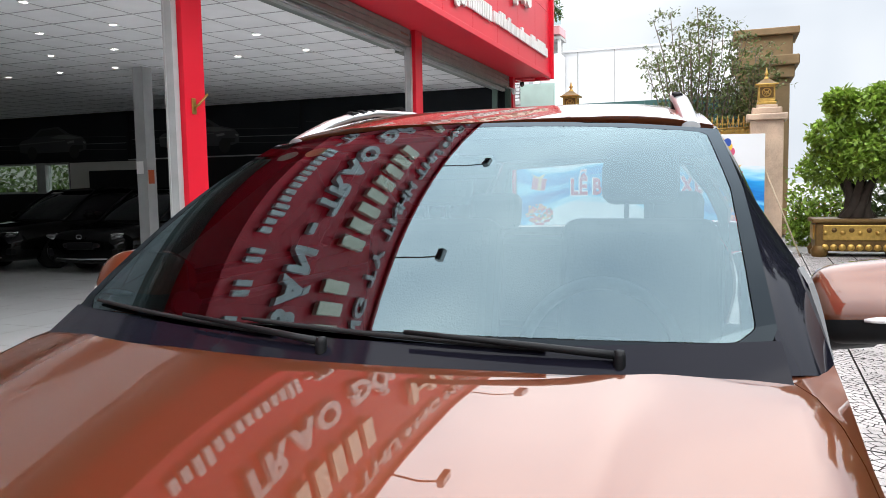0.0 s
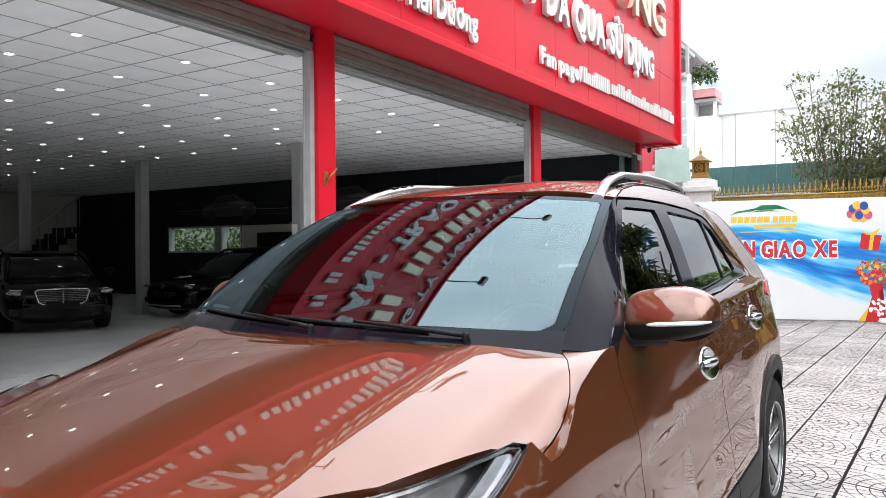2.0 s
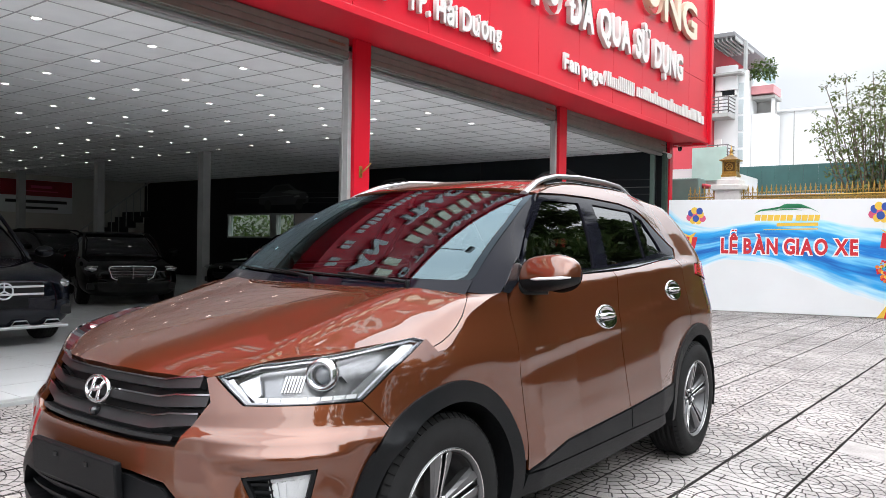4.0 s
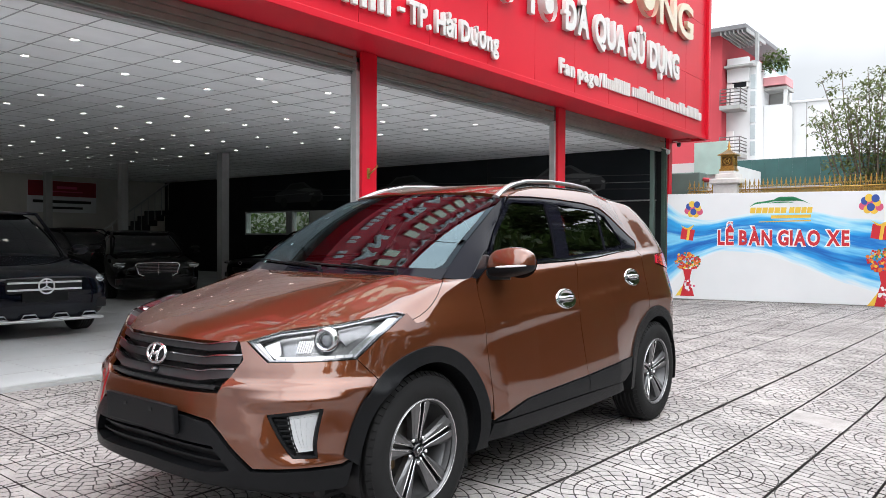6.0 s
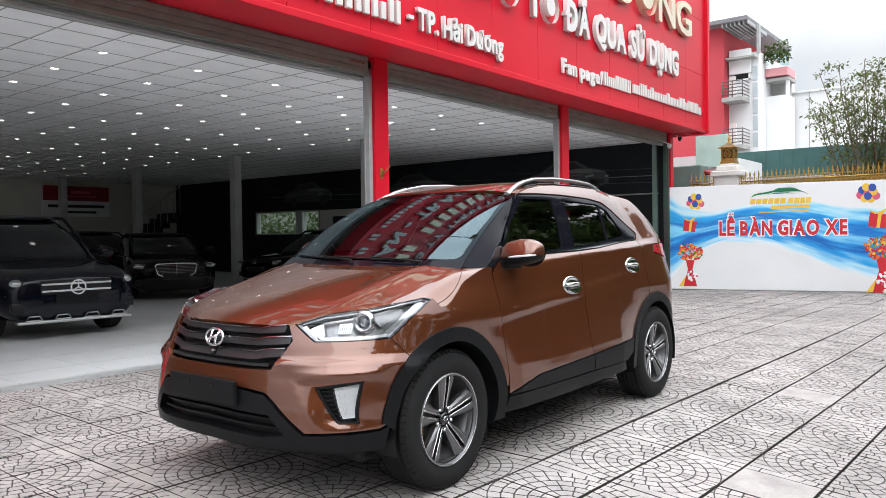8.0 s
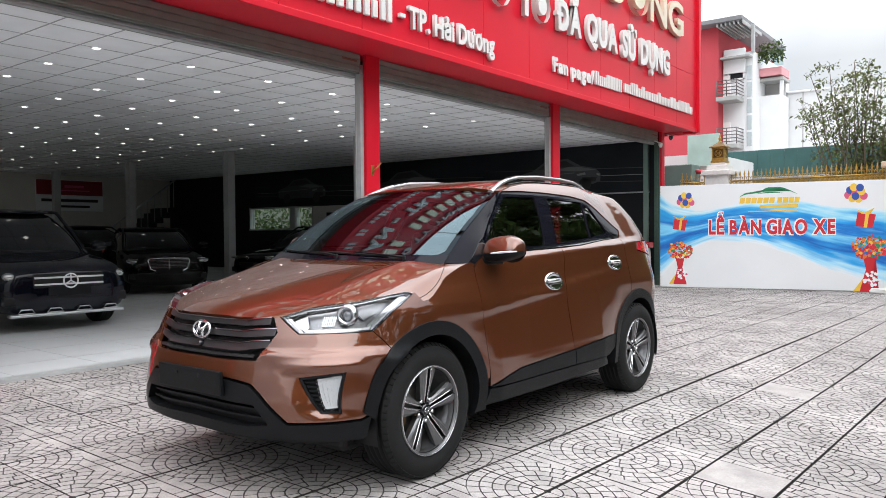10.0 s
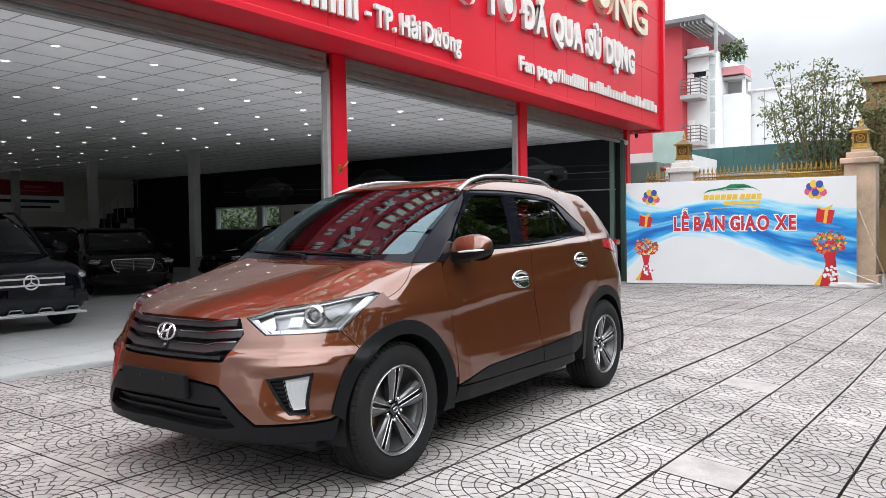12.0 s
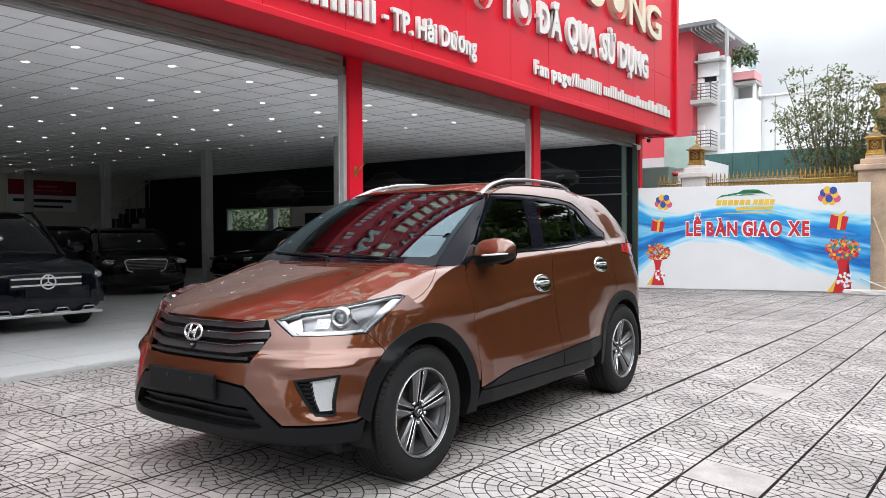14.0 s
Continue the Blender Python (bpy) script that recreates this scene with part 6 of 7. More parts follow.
def dense_tree(x, y, low, high, rx, clumps, seed, label, group=""):
    """A street tree whose crown is made of many leafy clumps."""
    rn = random.Random(seed)
    o = base("street_tree", (x, y, -.25), label, "tree", group)
    bms, tips = [], []
    grow(bms, Vector((x, y, -.3)), Vector((0, 0, 1)), low + 1.0, .14, 2, rn, tips, .6, .2)
    part("trunk", join(*bms), BARK, o, smooth=True)
    spots = []
    for _ in range(clumps):
        f = rn.random()
        a, w = rn.random() * 6.283, rx * math.sqrt(rn.random()) * (1 - .55 * abs(f - .4))
        c3 = Vector((x + w * math.cos(a), y + w * math.sin(a), low + (high - low) * f))
        r = .65 + .55 * rn.random()
        for _ in range(300):
            d = Vector((rn.gauss(0, 1), rn.gauss(0, 1), rn.gauss(0, 1))).normalized()
            spots.append(c3 + Vector((d.x, d.y, d.z * .75)) * r * (.35 + .65 * rn.random() ** .5))
    me = leaves_mesh(spots, .34, rn)
    me.materials.append(LEAF_DARK)
    c = new("crown", me)
    c.parent = o
    c.matrix_parent_inverse = Matrix.Translation(-o.location)


# trees beside the yard and across the street, seen mirrored in the car and its windows
dense_tree(5.9, 18.8, 1.9, 12.5, 2.7, 66, 81, "tall street tree with a broad dark crown beside the yard", "trees beside the yard")
for k, (x, y, low, high, rx, n) in enumerate(((7.2, 12.6, .5, 9.4, 2.6, 46), (8.8, 16.2, .5, 9.0, 2.4, 40), (10.6, 20.8, .5, 8.6, 2.6, 38), (7.6, 24.0, 1.0, 9.5, 2.6, 36))):
    dense_tree(x, y, low, high, rx, n, 90 + k, "broad dense street tree beside the yard", "trees beside the yard")
for k in range(9):
    dense_tree(10.4 + 1.6 * random.Random(k).random(), -13 + 4.0 * k, .5, 7.0, 2.1, 20, 60 + k, "broad dense street tree across the road", "trees across the road")

# bonsai in an ornate planter
pt = base("planter", (2.15, 15.2, 0), "ornate black and gold cast planter on curled feet", "planter")
PX0, PX1, PY0, PY1 = 1.38, 2.92, 14.75, 15.65
part("trough", box((PX0 + .06, PY0 + .06, .10), (PX1 - .06, PY1 - .06, .62), .03), GOLD_DARK, pt)
part("rim", box((PX0, PY0, .60), (PX1, PY1, .68), .025), GOLD_DARK, pt)
for lo, hi in (((PX0 + .18, PY0 + .03, .30), (PX1 - .18, PY0 + .07, .57)), ((PX0 + .03, PY0 + .18, .30), (PX0 + .07, PY1 - .18, .57))):
    part("panel", box(lo, hi, .012), GOLD, pt)
for k in range(9):
    x = PX0 + .22 + (PX1 - PX0 - .44) * k / 8
    part("ornament", lathe([(0, .03), (.03, .025), (.045, 0)], 10, "z", Matrix.Translation((x, PY0 + .028, .43 + .05 * (k % 2))) @ pose(0, 0, 0, 90)), GOLD_DARK if k % 2 else GOLD, pt)
    part("scallop", lathe([(0, .02), (.04, .015), (.06, 0)], 10, "z", Matrix.Translation((x, PY0 + .045, .17)) @ pose(0, 0, 0, 90)), GOLD, pt)
for x in (PX0 + .14, PX1 - .14):
    for y in (PY0 + .14, PY1 - .14):
        part("foot", lathe([(.10, .18), (.15, .10), (.13, .0), (.10, -.06), (.16, -.14)], 14, "z", Matrix.Translation((x, y, .02))), GOLD_DARK, pt)
part("soil", box((PX0 + .08, PY0 + .08, .58), (PX1 - .08, PY1 - .08, .645), .01), vary(mat("dark_soil", (.05, .035, .025), .95), 20, .4), pt)
rn = random.Random(31)
bon = base("bonsai_tree", (2.15, 15.2, .64), "old bonsai tree with a dense rounded green crown in the planter", "tree")
bms, tips = [], []
for k in range(7):
    a = 2 * math.pi * k / 7
    bms.append(tube([(2.15 + .25 * math.cos(a), 15.2 + .2 * math.sin(a), .63), (2.15 + .13 * math.cos(a + .5), 15.2 + .12 * math.sin(a + .5), .85), (2.15 + .16 * math.cos(a + 1), 15.2 + .14 * math.sin(a + 1), 1.15), (2.15 + .34 * math.cos(a + 1.2), 15.2 + .3 * math.sin(a + 1.2), 1.5)], [.10, .09, .07, .05], 8))
part("trunk", join(*bms), vary(mat("dark_bark", (.04, .03, .022), .9), 14, .4, bump=.5, bump_scale=40), bon, smooth=True)
lumps = [(2.15, 15.2, 2.55, .52), (1.75, 15.1, 2.15, .46), (2.6, 15.1, 2.1, .5), (1.65, 15.15, 1.62, .45), (2.2, 14.85, 1.75, .5), (2.75, 15.2, 1.6, .45), (2.1, 15.5, 1.9, .5), (1.85, 15.1, 2.75, .3), (2.5, 15.2, 2.8, .28)]
spots = []
for x, y, z, r in lumps:
    for _ in range(1500):
        d = Vector((rn.gauss(0, 1), rn.gauss(0, 1), rn.gauss(0, 1))).normalized()
        spots.append(Vector((x, y, z)) + Vector((d.x, d.y, d.z * .75)) * r * (.72 + .33 * rn.random()))
me = leaves_mesh(spots, .11, rn, .1)
me.materials.append(LEAF_FRESH)
c = new("crown", me)
c.parent = bon
c.matrix_parent_inverse = Matrix.Translation(-bon.location)

# shrubs outside the side wall and behind the planter
def shrub(name, lo, hi, n, size, seed, leaf, label):
    rn = random.Random(seed)
    lo, hi = Vector(lo), Vector(hi)
    spots = [Vector((lo.x + (hi.x - lo.x) * rn.random(), lo.y + (hi.y - lo.y) * rn.random(), lo.z + (hi.z - lo.z) * rn.random() ** .8 * (.7 + .3 * math.sin(k * .7)))) for k in range(n)]
    me = leaves_mesh(spots, size, rn)
    me.materials.append(leaf)
    return tagged(new(name, me), label, "shrub", kind="stuff")


shrub("hedge", (-32, 18.2, -.1), (-13, 19.6, 2.6), 13000, .22, 41, LEAF, "leafy green bushes outside the side window")
shrub("hedge", (1.2, 17.5, -.1), (2.6, 18.4, 1.7), 2600, .14, 43, LEAF_FRESH, "clipped green bush behind the planter")
# the next two are unseen, added to darken the horizon mirrored in the car
shrub("hedge", (9.4, -16, -.4), (11.5, 24, 1.9), 11000, .36, 47, LEAF_DARK, "unseen dark hedge added across the road to darken reflections")
shrub("hedge", (5.6, 14.0, -.2), (12, 26, 2.4), 15000, .34, 46, LEAF_DARK, "unseen dark bushes added under the street trees to darken reflections")
shrub("hedge", (2.9, 20.5, -.1), (9, 22.5, 2.2), 6000, .2, 45, LEAF, "green bushes at the edge of the yard")

# white hose lying on the paving by the pillar
hp = []
for k in range(60):
    a = k * .42
    hp.append((.62 + .06 * math.sin(k * 1.3) + (.34 + .02 * (k % 5)) * math.cos(a), 14.62 + (.20 + .012 * (k % 7)) * math.sin(a), .02 + .0012 * k))
hp += [(.30, 15.1, .35), (.33, 15.22, .9), (.36, 15.24, 1.3)]
tagged(part("hose", tube(hp, .014, 6), WHITE_PLASTIC, smooth=True), "coiled white hose lying against the pillar", "hose")
pole = base("pole", (.9, 15.1, 0), "pale wooden pole leaning on the pillar", "pole")
part("stick", tube([(1.20, 14.75, .0), (.62, 15.22, 1.55)], .014, 8), vary(mat("pale_wood", (.5, .4, .28), .7), 20, .3), pole)

# brown gate tower behind the trees
TOWER = vary(mat("brown_gate_stone", (.30, .20, .10), .8), 3, .3, bump=.3, bump_scale=12)
gt = base("gate_tower", (.85, 21.2, 0), "tall brown stone gate tower with a heavy cornice", "gate")
part("shaft", box((.20, 20.6, 0), (1.35, 21.8, 3.9), .02), TOWER, gt)
part("cornice", join(box((.10, 20.5, 3.9), (1.45, 21.9, 4.2), .03), box((.0, 20.4, 4.2), (1.55, 22.0, 4.45), .03)), TOWER, gt)
part("top", join(box((.16, 20.55, 4.45), (1.40, 21.85, 4.95), .02), box((.02, 20.42, 4.95), (1.54, 21.98, 5.12), .02)), TOWER, gt)
part("niche", box((.40, 20.56, 4.5), (1.18, 20.62, 4.9), .01), GOLD_DARK, gt)
bench = base("bench", (1.75, 19.0, 0), "gold-painted iron bench in the yard", "bench")
part("seat", box((1.4, 18.8, .42), (2.9, 19.2, .47), .01), GOLD, bench)
part("back", join(*[box((1.42 + .12 * k, 19.17, .47), (1.46 + .12 * k, 19.21, .85), .005) for k in range(13)]), GOLD, bench)
part("leg", box((1.45, 18.85, -.05), (1.52, 19.18, .42), .005), GOLD, bench)
part("leg", box((2.78, 18.85, -.05), (2.85, 19.18, .42), .005), GOLD, bench)

# ---- houses behind ----
GLASS_DARK = mat("dark_window_glass", (.009, .010, .012), .06, spec=.25)
house = base("house", (-6.8, 30.0, 0), "red and white town house with small balconies", "house")
part("red_wall", box((-12.5, 28.0, 0), (-7.08, 36, 9.25)), RED_WALL, house)
part("stair_tower", box((-7.08, 28.6, 4.15), (-5.92, 34, 8.25)), WHITE_WALL, house)
part("tower_base", box((-7.08, 28.9, 0), (-6.3, 34, 4.15)), CONCRETE, house)
part("tower_cap", box((-7.02, 28.45, 7.45), (-6.2, 28.62, 8.4), .01), WHITE_WALL, house)
hr = part("roof", box((-7.9, 27.4, 9.25), (-6.02, 34, 9.42), .02), vary(mat("grey_roof_frame", (.18, .18, .19), .6), 3, .2), house)
for k in range(7):
    part("roof_batten", box((-7.0 + .16 * k, 27.5, 9.12), (-6.95 + .16 * k, 30, 9.25)), GREY_STEEL, hr)
part("roof_post", box((-5.98, 28.5, 8.2), (-5.88, 28.7, 9.3)), GREY_STEEL, house)
part("awning", box((-7.05, 28.1, 7.98), (-5.95, 28.7, 8.06), .01), CONCRETE, house)
wn1 = part("window", box((-6.85, 28.55, 7.25), (-6.3, 28.60, 7.95)), GLASS_DARK, house)
part("frame", join(box((-6.90, 28.53, 7.20), (-6.85, 28.6, 8.0)), box((-6.30, 28.53, 7.20), (-6.25, 28.6, 8.0)), box((-6.90, 28.53, 7.20), (-6.25, 28.6, 7.25))), WHITE_PLASTIC, wn1)
for z in (4.55, 5.2, 5.85, 6.5, 7.15):
    part("window", box((-6.16, 28.57, z), (-5.98, 28.60, z + .55)), vary(mat("pale_glass_block", (.45, .50, .52), .15), 4, .2), house)
for z in (6.35, 4.50):
    bal = part("balcony", box((-7.08, 27.7, z - .06), (-6.28, 28.65, z + .10), .01), CONCRETE, house)
    part("balcony_rail", join(*[tube([(-7.06, 27.74, z + .2 + .13 * k), (-6.30, 27.74, z + .2 + .13 * k), (-6.30, 28.6, z + .2 + .13 * k)], .02, 6) for k in range(5)], *[tube([(-7.06 + .38 * k, 27.74, z + .1), (-7.06 + .38 * k, 27.74, z + .74)], .022, 6) for k in range(3)]), vary(mat("dark_iron", (.10, .09, .09), .5), 5, .2), bal)
    part("door", box((-7.05, 28.52, z + .1), (-6.78, 28.6, z + 1.05)), WHITE_PLASTIC, house)
PINK_WALL = vary(mat("faded_pink_render", (.62, .28, .30), .8), 1.5, .12)
part("terrace", box((-5.91, 29.4, 7.36), (-5.08, 30.6, 7.68), .01), PINK_WALL, house)
part("terrace_slab", box((-5.91, 29.5, 7.18), (-5.05, 30.6, 7.30)), CONCRETE, house)
part("terrace_recess", box((-5.91, 30.3, 6.5), (-5.2, 30.6, 7.18)), CONCRETE, house)
part("terrace_post", box((-5.2, 29.6, 6.4), (-5.08, 29.72, 7.18)), WHITE_WALL, house)
part("terrace_base", box((-5.91, 29.5, 0), (-5.1, 30.6, 6.6)), WHITE_WALL, house)
part("terrace_glass", sheet((-5.9, 29.42, 7.72), (-5.02, 29.42, 7.72), (-5.02, 29.42, 8.4), (-5.9, 29.42, 8.4)), pane_material("green_terrace_glass", (.7, .85, .85), 1.4), house)
plants = shrub("terrace_plants", (-5.9, 29.1, 7.9), (-5.0, 29.5, 8.75), 480, .14, 51, LEAF, "green plants hanging over a roof terrace")
hall = base("white_hall", (-3.5, 38.0, 0), "plain white sheet-clad hall behind the fence", "building")
part("wall", box((-6.3, 30.7, 0), (1.6, 40, 6.78)), WHITE_WALL, hall)
for k in range(5):
    part("sheet_joint", box((-4.6 + 1.5 * k, 30.68, 0), (-4.57 + 1.5 * k, 30.7, 6.78)), CONCRETE, hall)
part("coping", box((-6.3, 30.62, 6.78), (1.66, 40, 6.86), .02), WHITE_WALL, hall)
# the far buildings stand well behind the yard, at their true size
FAR = Matrix.Translation((2.645, -2.167, 1.263)) @ Matrix.Scale(2.2, 4) @ Matrix.Translation((-2.645, 2.167, -1.263))
bpy.context.view_layer.update()
for ob in (house, hall, plants):
    ob.matrix_world = FAR @ ob.matrix_world
GREEN_SHEET = vary(mat("green_corrugated_sheet", (.03, .105, .10), .5), 3, .25)
gf = base("site_fence", (-3.0, 24.5, 0), "green corrugated metal site fence", "fence")
for k in range(15):
    x = -5.9 + .42 * k
    part("sheet", box((x, 24.5, 0), (x + .415, 24.53 + .02 * (k % 2), 3.95), .005, 1), GREEN_SHEET, gf)
part("pipe_rail", tube([(-5.9, 24.45, 3.0), (.4, 24.45, 3.0)], .03, 6), GREY_STEEL, gf)
gw = base("garden_wall", (-18, 22.0, 0), "plain grey wall beyond the bushes", "wall")
part("wall_face", box((-44, 22.0, -.1), (-12.2, 22.2, 3.0), .01), CONCRETE, gw)
part("coping", box((-44, 21.95, 3.0), (-12.2, 22.25, 3.08), .01), CONCRETE, gw)
low = base("low_house", (-5.0, 21.0, 0), "low white outbuilding with a red frame beside the showroom", "building")
part("wall", box((-12, 19.5, 0), (-4.5, 23.5, 3.45)), WHITE_WALL, low)
part("sign_board", box((-5.2, 19.42, 3.1), (-4.3, 19.5, 4.0)), vary(mat("pale_green_board", (.45, .66, .60), .5), 3, .2), low)
part("red_frame", join(tube([(-3.9, 17.6, 0), (-3.95, 17.6, 2.75), (-4.6, 17.8, 2.85)], .09, 6), tube([(-4.4, 17.8, 0), (-4.5, 17.8, 2.8)], .09, 6)), RED_WALL, low)
part("green_bin", box((-5.1, 17.4, 0), (-4.35, 18.0, 3.0), .03), vary(mat("grey_green_metal", (.12, .19, .17), .6), 3, .2), low)

# ---- showroom fittings ----
MURAL = vary(mat("dark_mural_print", (.014, .018, .022), .5, spec=.2), 1.2, .5, second=.3)
MURAL_CAR = vary(mat("grey_mural_car", (.075, .08, .085), .5, spec=.2), 2, .3)
MURAL_SHEEN = vary(mat("pale_mural_sheen", (.15, .16, .165), .5, spec=.2), 2, .3)
MURAL_GLASS = mat("black_mural_glass", (.012, .013, .015), .4)
MURAL_LINE = mat("pale_mural_line", (.20, .22, .22), .4)


def wall_flat(pts, d, material, name, parent):
    bm = bmesh.new()
    f = bm.faces.new([bm.verts.new((x, NW - d, z)) for x, z in pts])
    bmesh.ops.triangulate(bm, faces=[f])
    return part(name, bm, material, parent)


for x0, x1, cx, g in ((-8.95, -4.4, -6.8, 1), (-13.9, -9.05, -11.85, 1), (-18.9, -14.0, -16.5, 1)):
    mu = base("mural", ((x0 + x1) / 2, NW, 2.2), "dark wall mural with a printed grey car", "mural")
    part("board", box((x0, NW - .03, 2.19), (x1, NW, CZ - .02), .003), MURAL, mu)
    for k in range(3):
        wall_flat([(x0 + .05, 2.55 + .10 * k + .12 * (k == 2)), (x1 - .05, 2.42 + .16 * k), (x1 - .05, 2.435 + .16 * k), (x0 + .05, 2.56 + .10 * k + .12 * (k == 2))], .032, MURAL_LINE if k == 1 else MURAL_CAR, "road_line", mu)
    c = lambda u, w: (cx + g * u, 2.38 + w)
    wall_flat([c(-1.15, .08), c(-1.18, .30), c(-1.05, .38), c(-.75, .44), c(-.40, .66), c(.25, .70), c(.62, .50), c(1.02, .42), c(1.16, .28), c(1.15, .10), c(.95, .04), c(-.9, .04)], .034, MURAL_CAR, "car_print", mu)
    wall_flat([c(-.62, .46), c(-.34, .62), c(.20, .65), c(.46, .50)], .036, MURAL_GLASS, "glass_print", mu)
    wall_flat([c(.28, .49), c(.62, .47), c(1.06, .38), c(.50, .37), c(-.10, .42)], .036, MURAL_SHEEN, "bonnet_print", mu)
    wall_flat([c(-1.14, .30), c(.45, .345), c(.45, .325), c(-1.15, .27)], .036, MURAL_SHEEN, "sheen_print", mu)
    wall_flat([c(.50, .30), c(.74, .335), c(.76, .28), c(.54, .255)], .037, MURAL_LINE, "lamp_print", mu)
    wall_flat([c(1.05, .30), c(1.14, .28), c(1.13, .23), c(1.06, .25)], .037, MURAL_LINE, "lamp_print", mu)
    wall_flat([c(.66, .22), c(1.06, .20), c(1.02, .10), c(.68, .10)], .037, MURAL_GLASS, "grille_print", mu)
    for u in (-.72, .74):
        wall_flat([(cx + g * u + .17 * math.cos(a), 2.42 + .17 * math.sin(a)) for a in [2 * math.pi * i / 18 for i in range(18)]], .037, MURAL_GLASS, "wheel_print", mu)
structure("trim_5", box((-14.0, NW - .05, 2.155), (FX - .3, NW, 2.185), .003), SATIN_SILVER, "pale metal strip under the murals", "trim")
structure("trim_6", box((FX - .42, NW - .10, 0), (FX - .32, NW - .0, CZ), .004), vary(mat("green_grey_post", (.16, .24, .21), .5), 4, .2), "grey-green post at the end of the showroom", "trim")
w1 = tagged(new("window_1"), "long low window in the side wall looking onto greenery", "window", kind="structure")
part("window_frame", join(box((-19.3, NW - .02, 1.36), (-16.0, NW + .2, 1.41)), box((-19.3, NW - .02, 2.11), (-16.0, NW + .2, 2.16)), box((-19.34, NW, 1.38), (-19.26, NW + .2, 2.15)), box((-17.15, NW, 1.41), (-16.85, NW + .2, 2.11)), box((-16.04, NW, 1.38), (-15.98, NW + .2, 2.15))), GREY_STEEL, w1)
for x0, x1 in ((-19.26, -17.15), (-16.85, -16.04)):
    part("pane", sheet((x0, NW + .10, 1.41), (x1, NW + .10, 1.41), (x1, NW + .10, 2.11), (x0, NW + .10, 2.11)), pane_material("window_pane", (.34, .40, .36), 1.4), w1).visible_shadow = False
pp = base("wall_panel", (-15.0, NW, 1.75), "pale grey wall panel beside the side window", "panel")
part("panel_face", box((-15.95, NW - .03, 1.30), (-13.2, NW - .002, 2.14), .003), PALE_WALL, pp)
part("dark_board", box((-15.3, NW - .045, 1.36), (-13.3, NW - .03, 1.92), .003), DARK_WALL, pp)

po = base("poster", (BW, 10.8, 2.6), "red and white poster board on the back wall", "poster")
part("board", box((BW, 9.62, 2.10), (BW + .03, 12.0, 3.2), .003), PRINT_WHITE, po)
part("red_field", box((BW + .03, 9.64, 2.66), (BW + .034, 11.98, 3.18)), mat("deep_red_print", (.28, .012, .025), .4), po)
for z, y0, y1, h in ((2.92, 10.6, 11.3, .09), (2.80, 10.4, 11.5, .04)):
    part("text_bar", box((BW + .034, y0, z), (BW + .037, y1, z + h)), PINK_PRINT, po)
for z, y0, y1, h in ((2.42, 9.8, 11.8, .10), (2.22, 10.2, 11.5, .08)):
    part("text_bar", box((BW + .03, y0, z), (BW + .034, y1, z + h)), mat("black_print", (.02, .02, .02), .4), po)

st = base("staircase", (-21.5, 11.4, 0), "dark staircase with a thin steel handrail", "staircase")
for k in range(12):
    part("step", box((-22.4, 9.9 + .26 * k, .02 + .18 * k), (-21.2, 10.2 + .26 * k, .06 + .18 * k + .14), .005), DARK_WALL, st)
part("handrail", tube([(-21.2, 9.9, .95), (-21.2, 13.0, 3.15)], .03, 8), GREY_STEEL, st)
for k in range(13):
    part("baluster", tube([(-21.2, 9.95 + .25 * k, .10 + .175 * k), (-21.2, 9.95 + .25 * k, .98 + .178 * k)], .012, 6), GREY_STEEL, st)


# ---- cars parked in the showroom, noses to the street ----
NAVY = mat("black_blue_car_paint", (.003, .004, .008), .5, .0, .0, .55, .02)
JET = mat("black_car_paint", (.0022, .0022, .0026), .5, .0, .0, .42, .02)
GRILLE_CHROME = vary(mat("bright_grille_chrome", (.85, .86, .88), .30, .9), 30, .1)
LAMP_GLASS = mat("dark_clear_lamp_glass", (.30, .31, .32), .10, .7, .5, .6)
WHITE_PAINT = mat("white_car_paint", (.72, .73, .73), .3, 0, .5, 1.0, .02)


def loft(sections, material, name, parent, levels=2, label=""):
    """A smooth shell through half sections (x, [(y, z), ...]) mirrored over the middle."""
    bm = bmesh.new()
    rings = []
    for x, pts in sections:
        full = [(y, z) for y, z in pts] + [(-y, z) for y, z in pts[::-1] if y > 1e-6]
        rings.append([bm.verts.new((x, y, z)) for y, z in full])
    n = len(rings[0])
    for a, b in zip(rings, rings[1:]):
        for k in range(n):
            bm.faces.new((a[k], a[(k + 1) % n], b[(k + 1) % n], b[k]))
    bm.faces.new(rings[0][::-1])
    bm.faces.new(rings[-1])
    bmesh.ops.recalc_face_normals(bm, faces=bm.faces)
    ob = part(name, bm, material, parent, label, smooth=True)
    sub = ob.modifiers.new("smooth", "SUBSURF")
    sub.levels = sub.render_levels = levels
    return ob


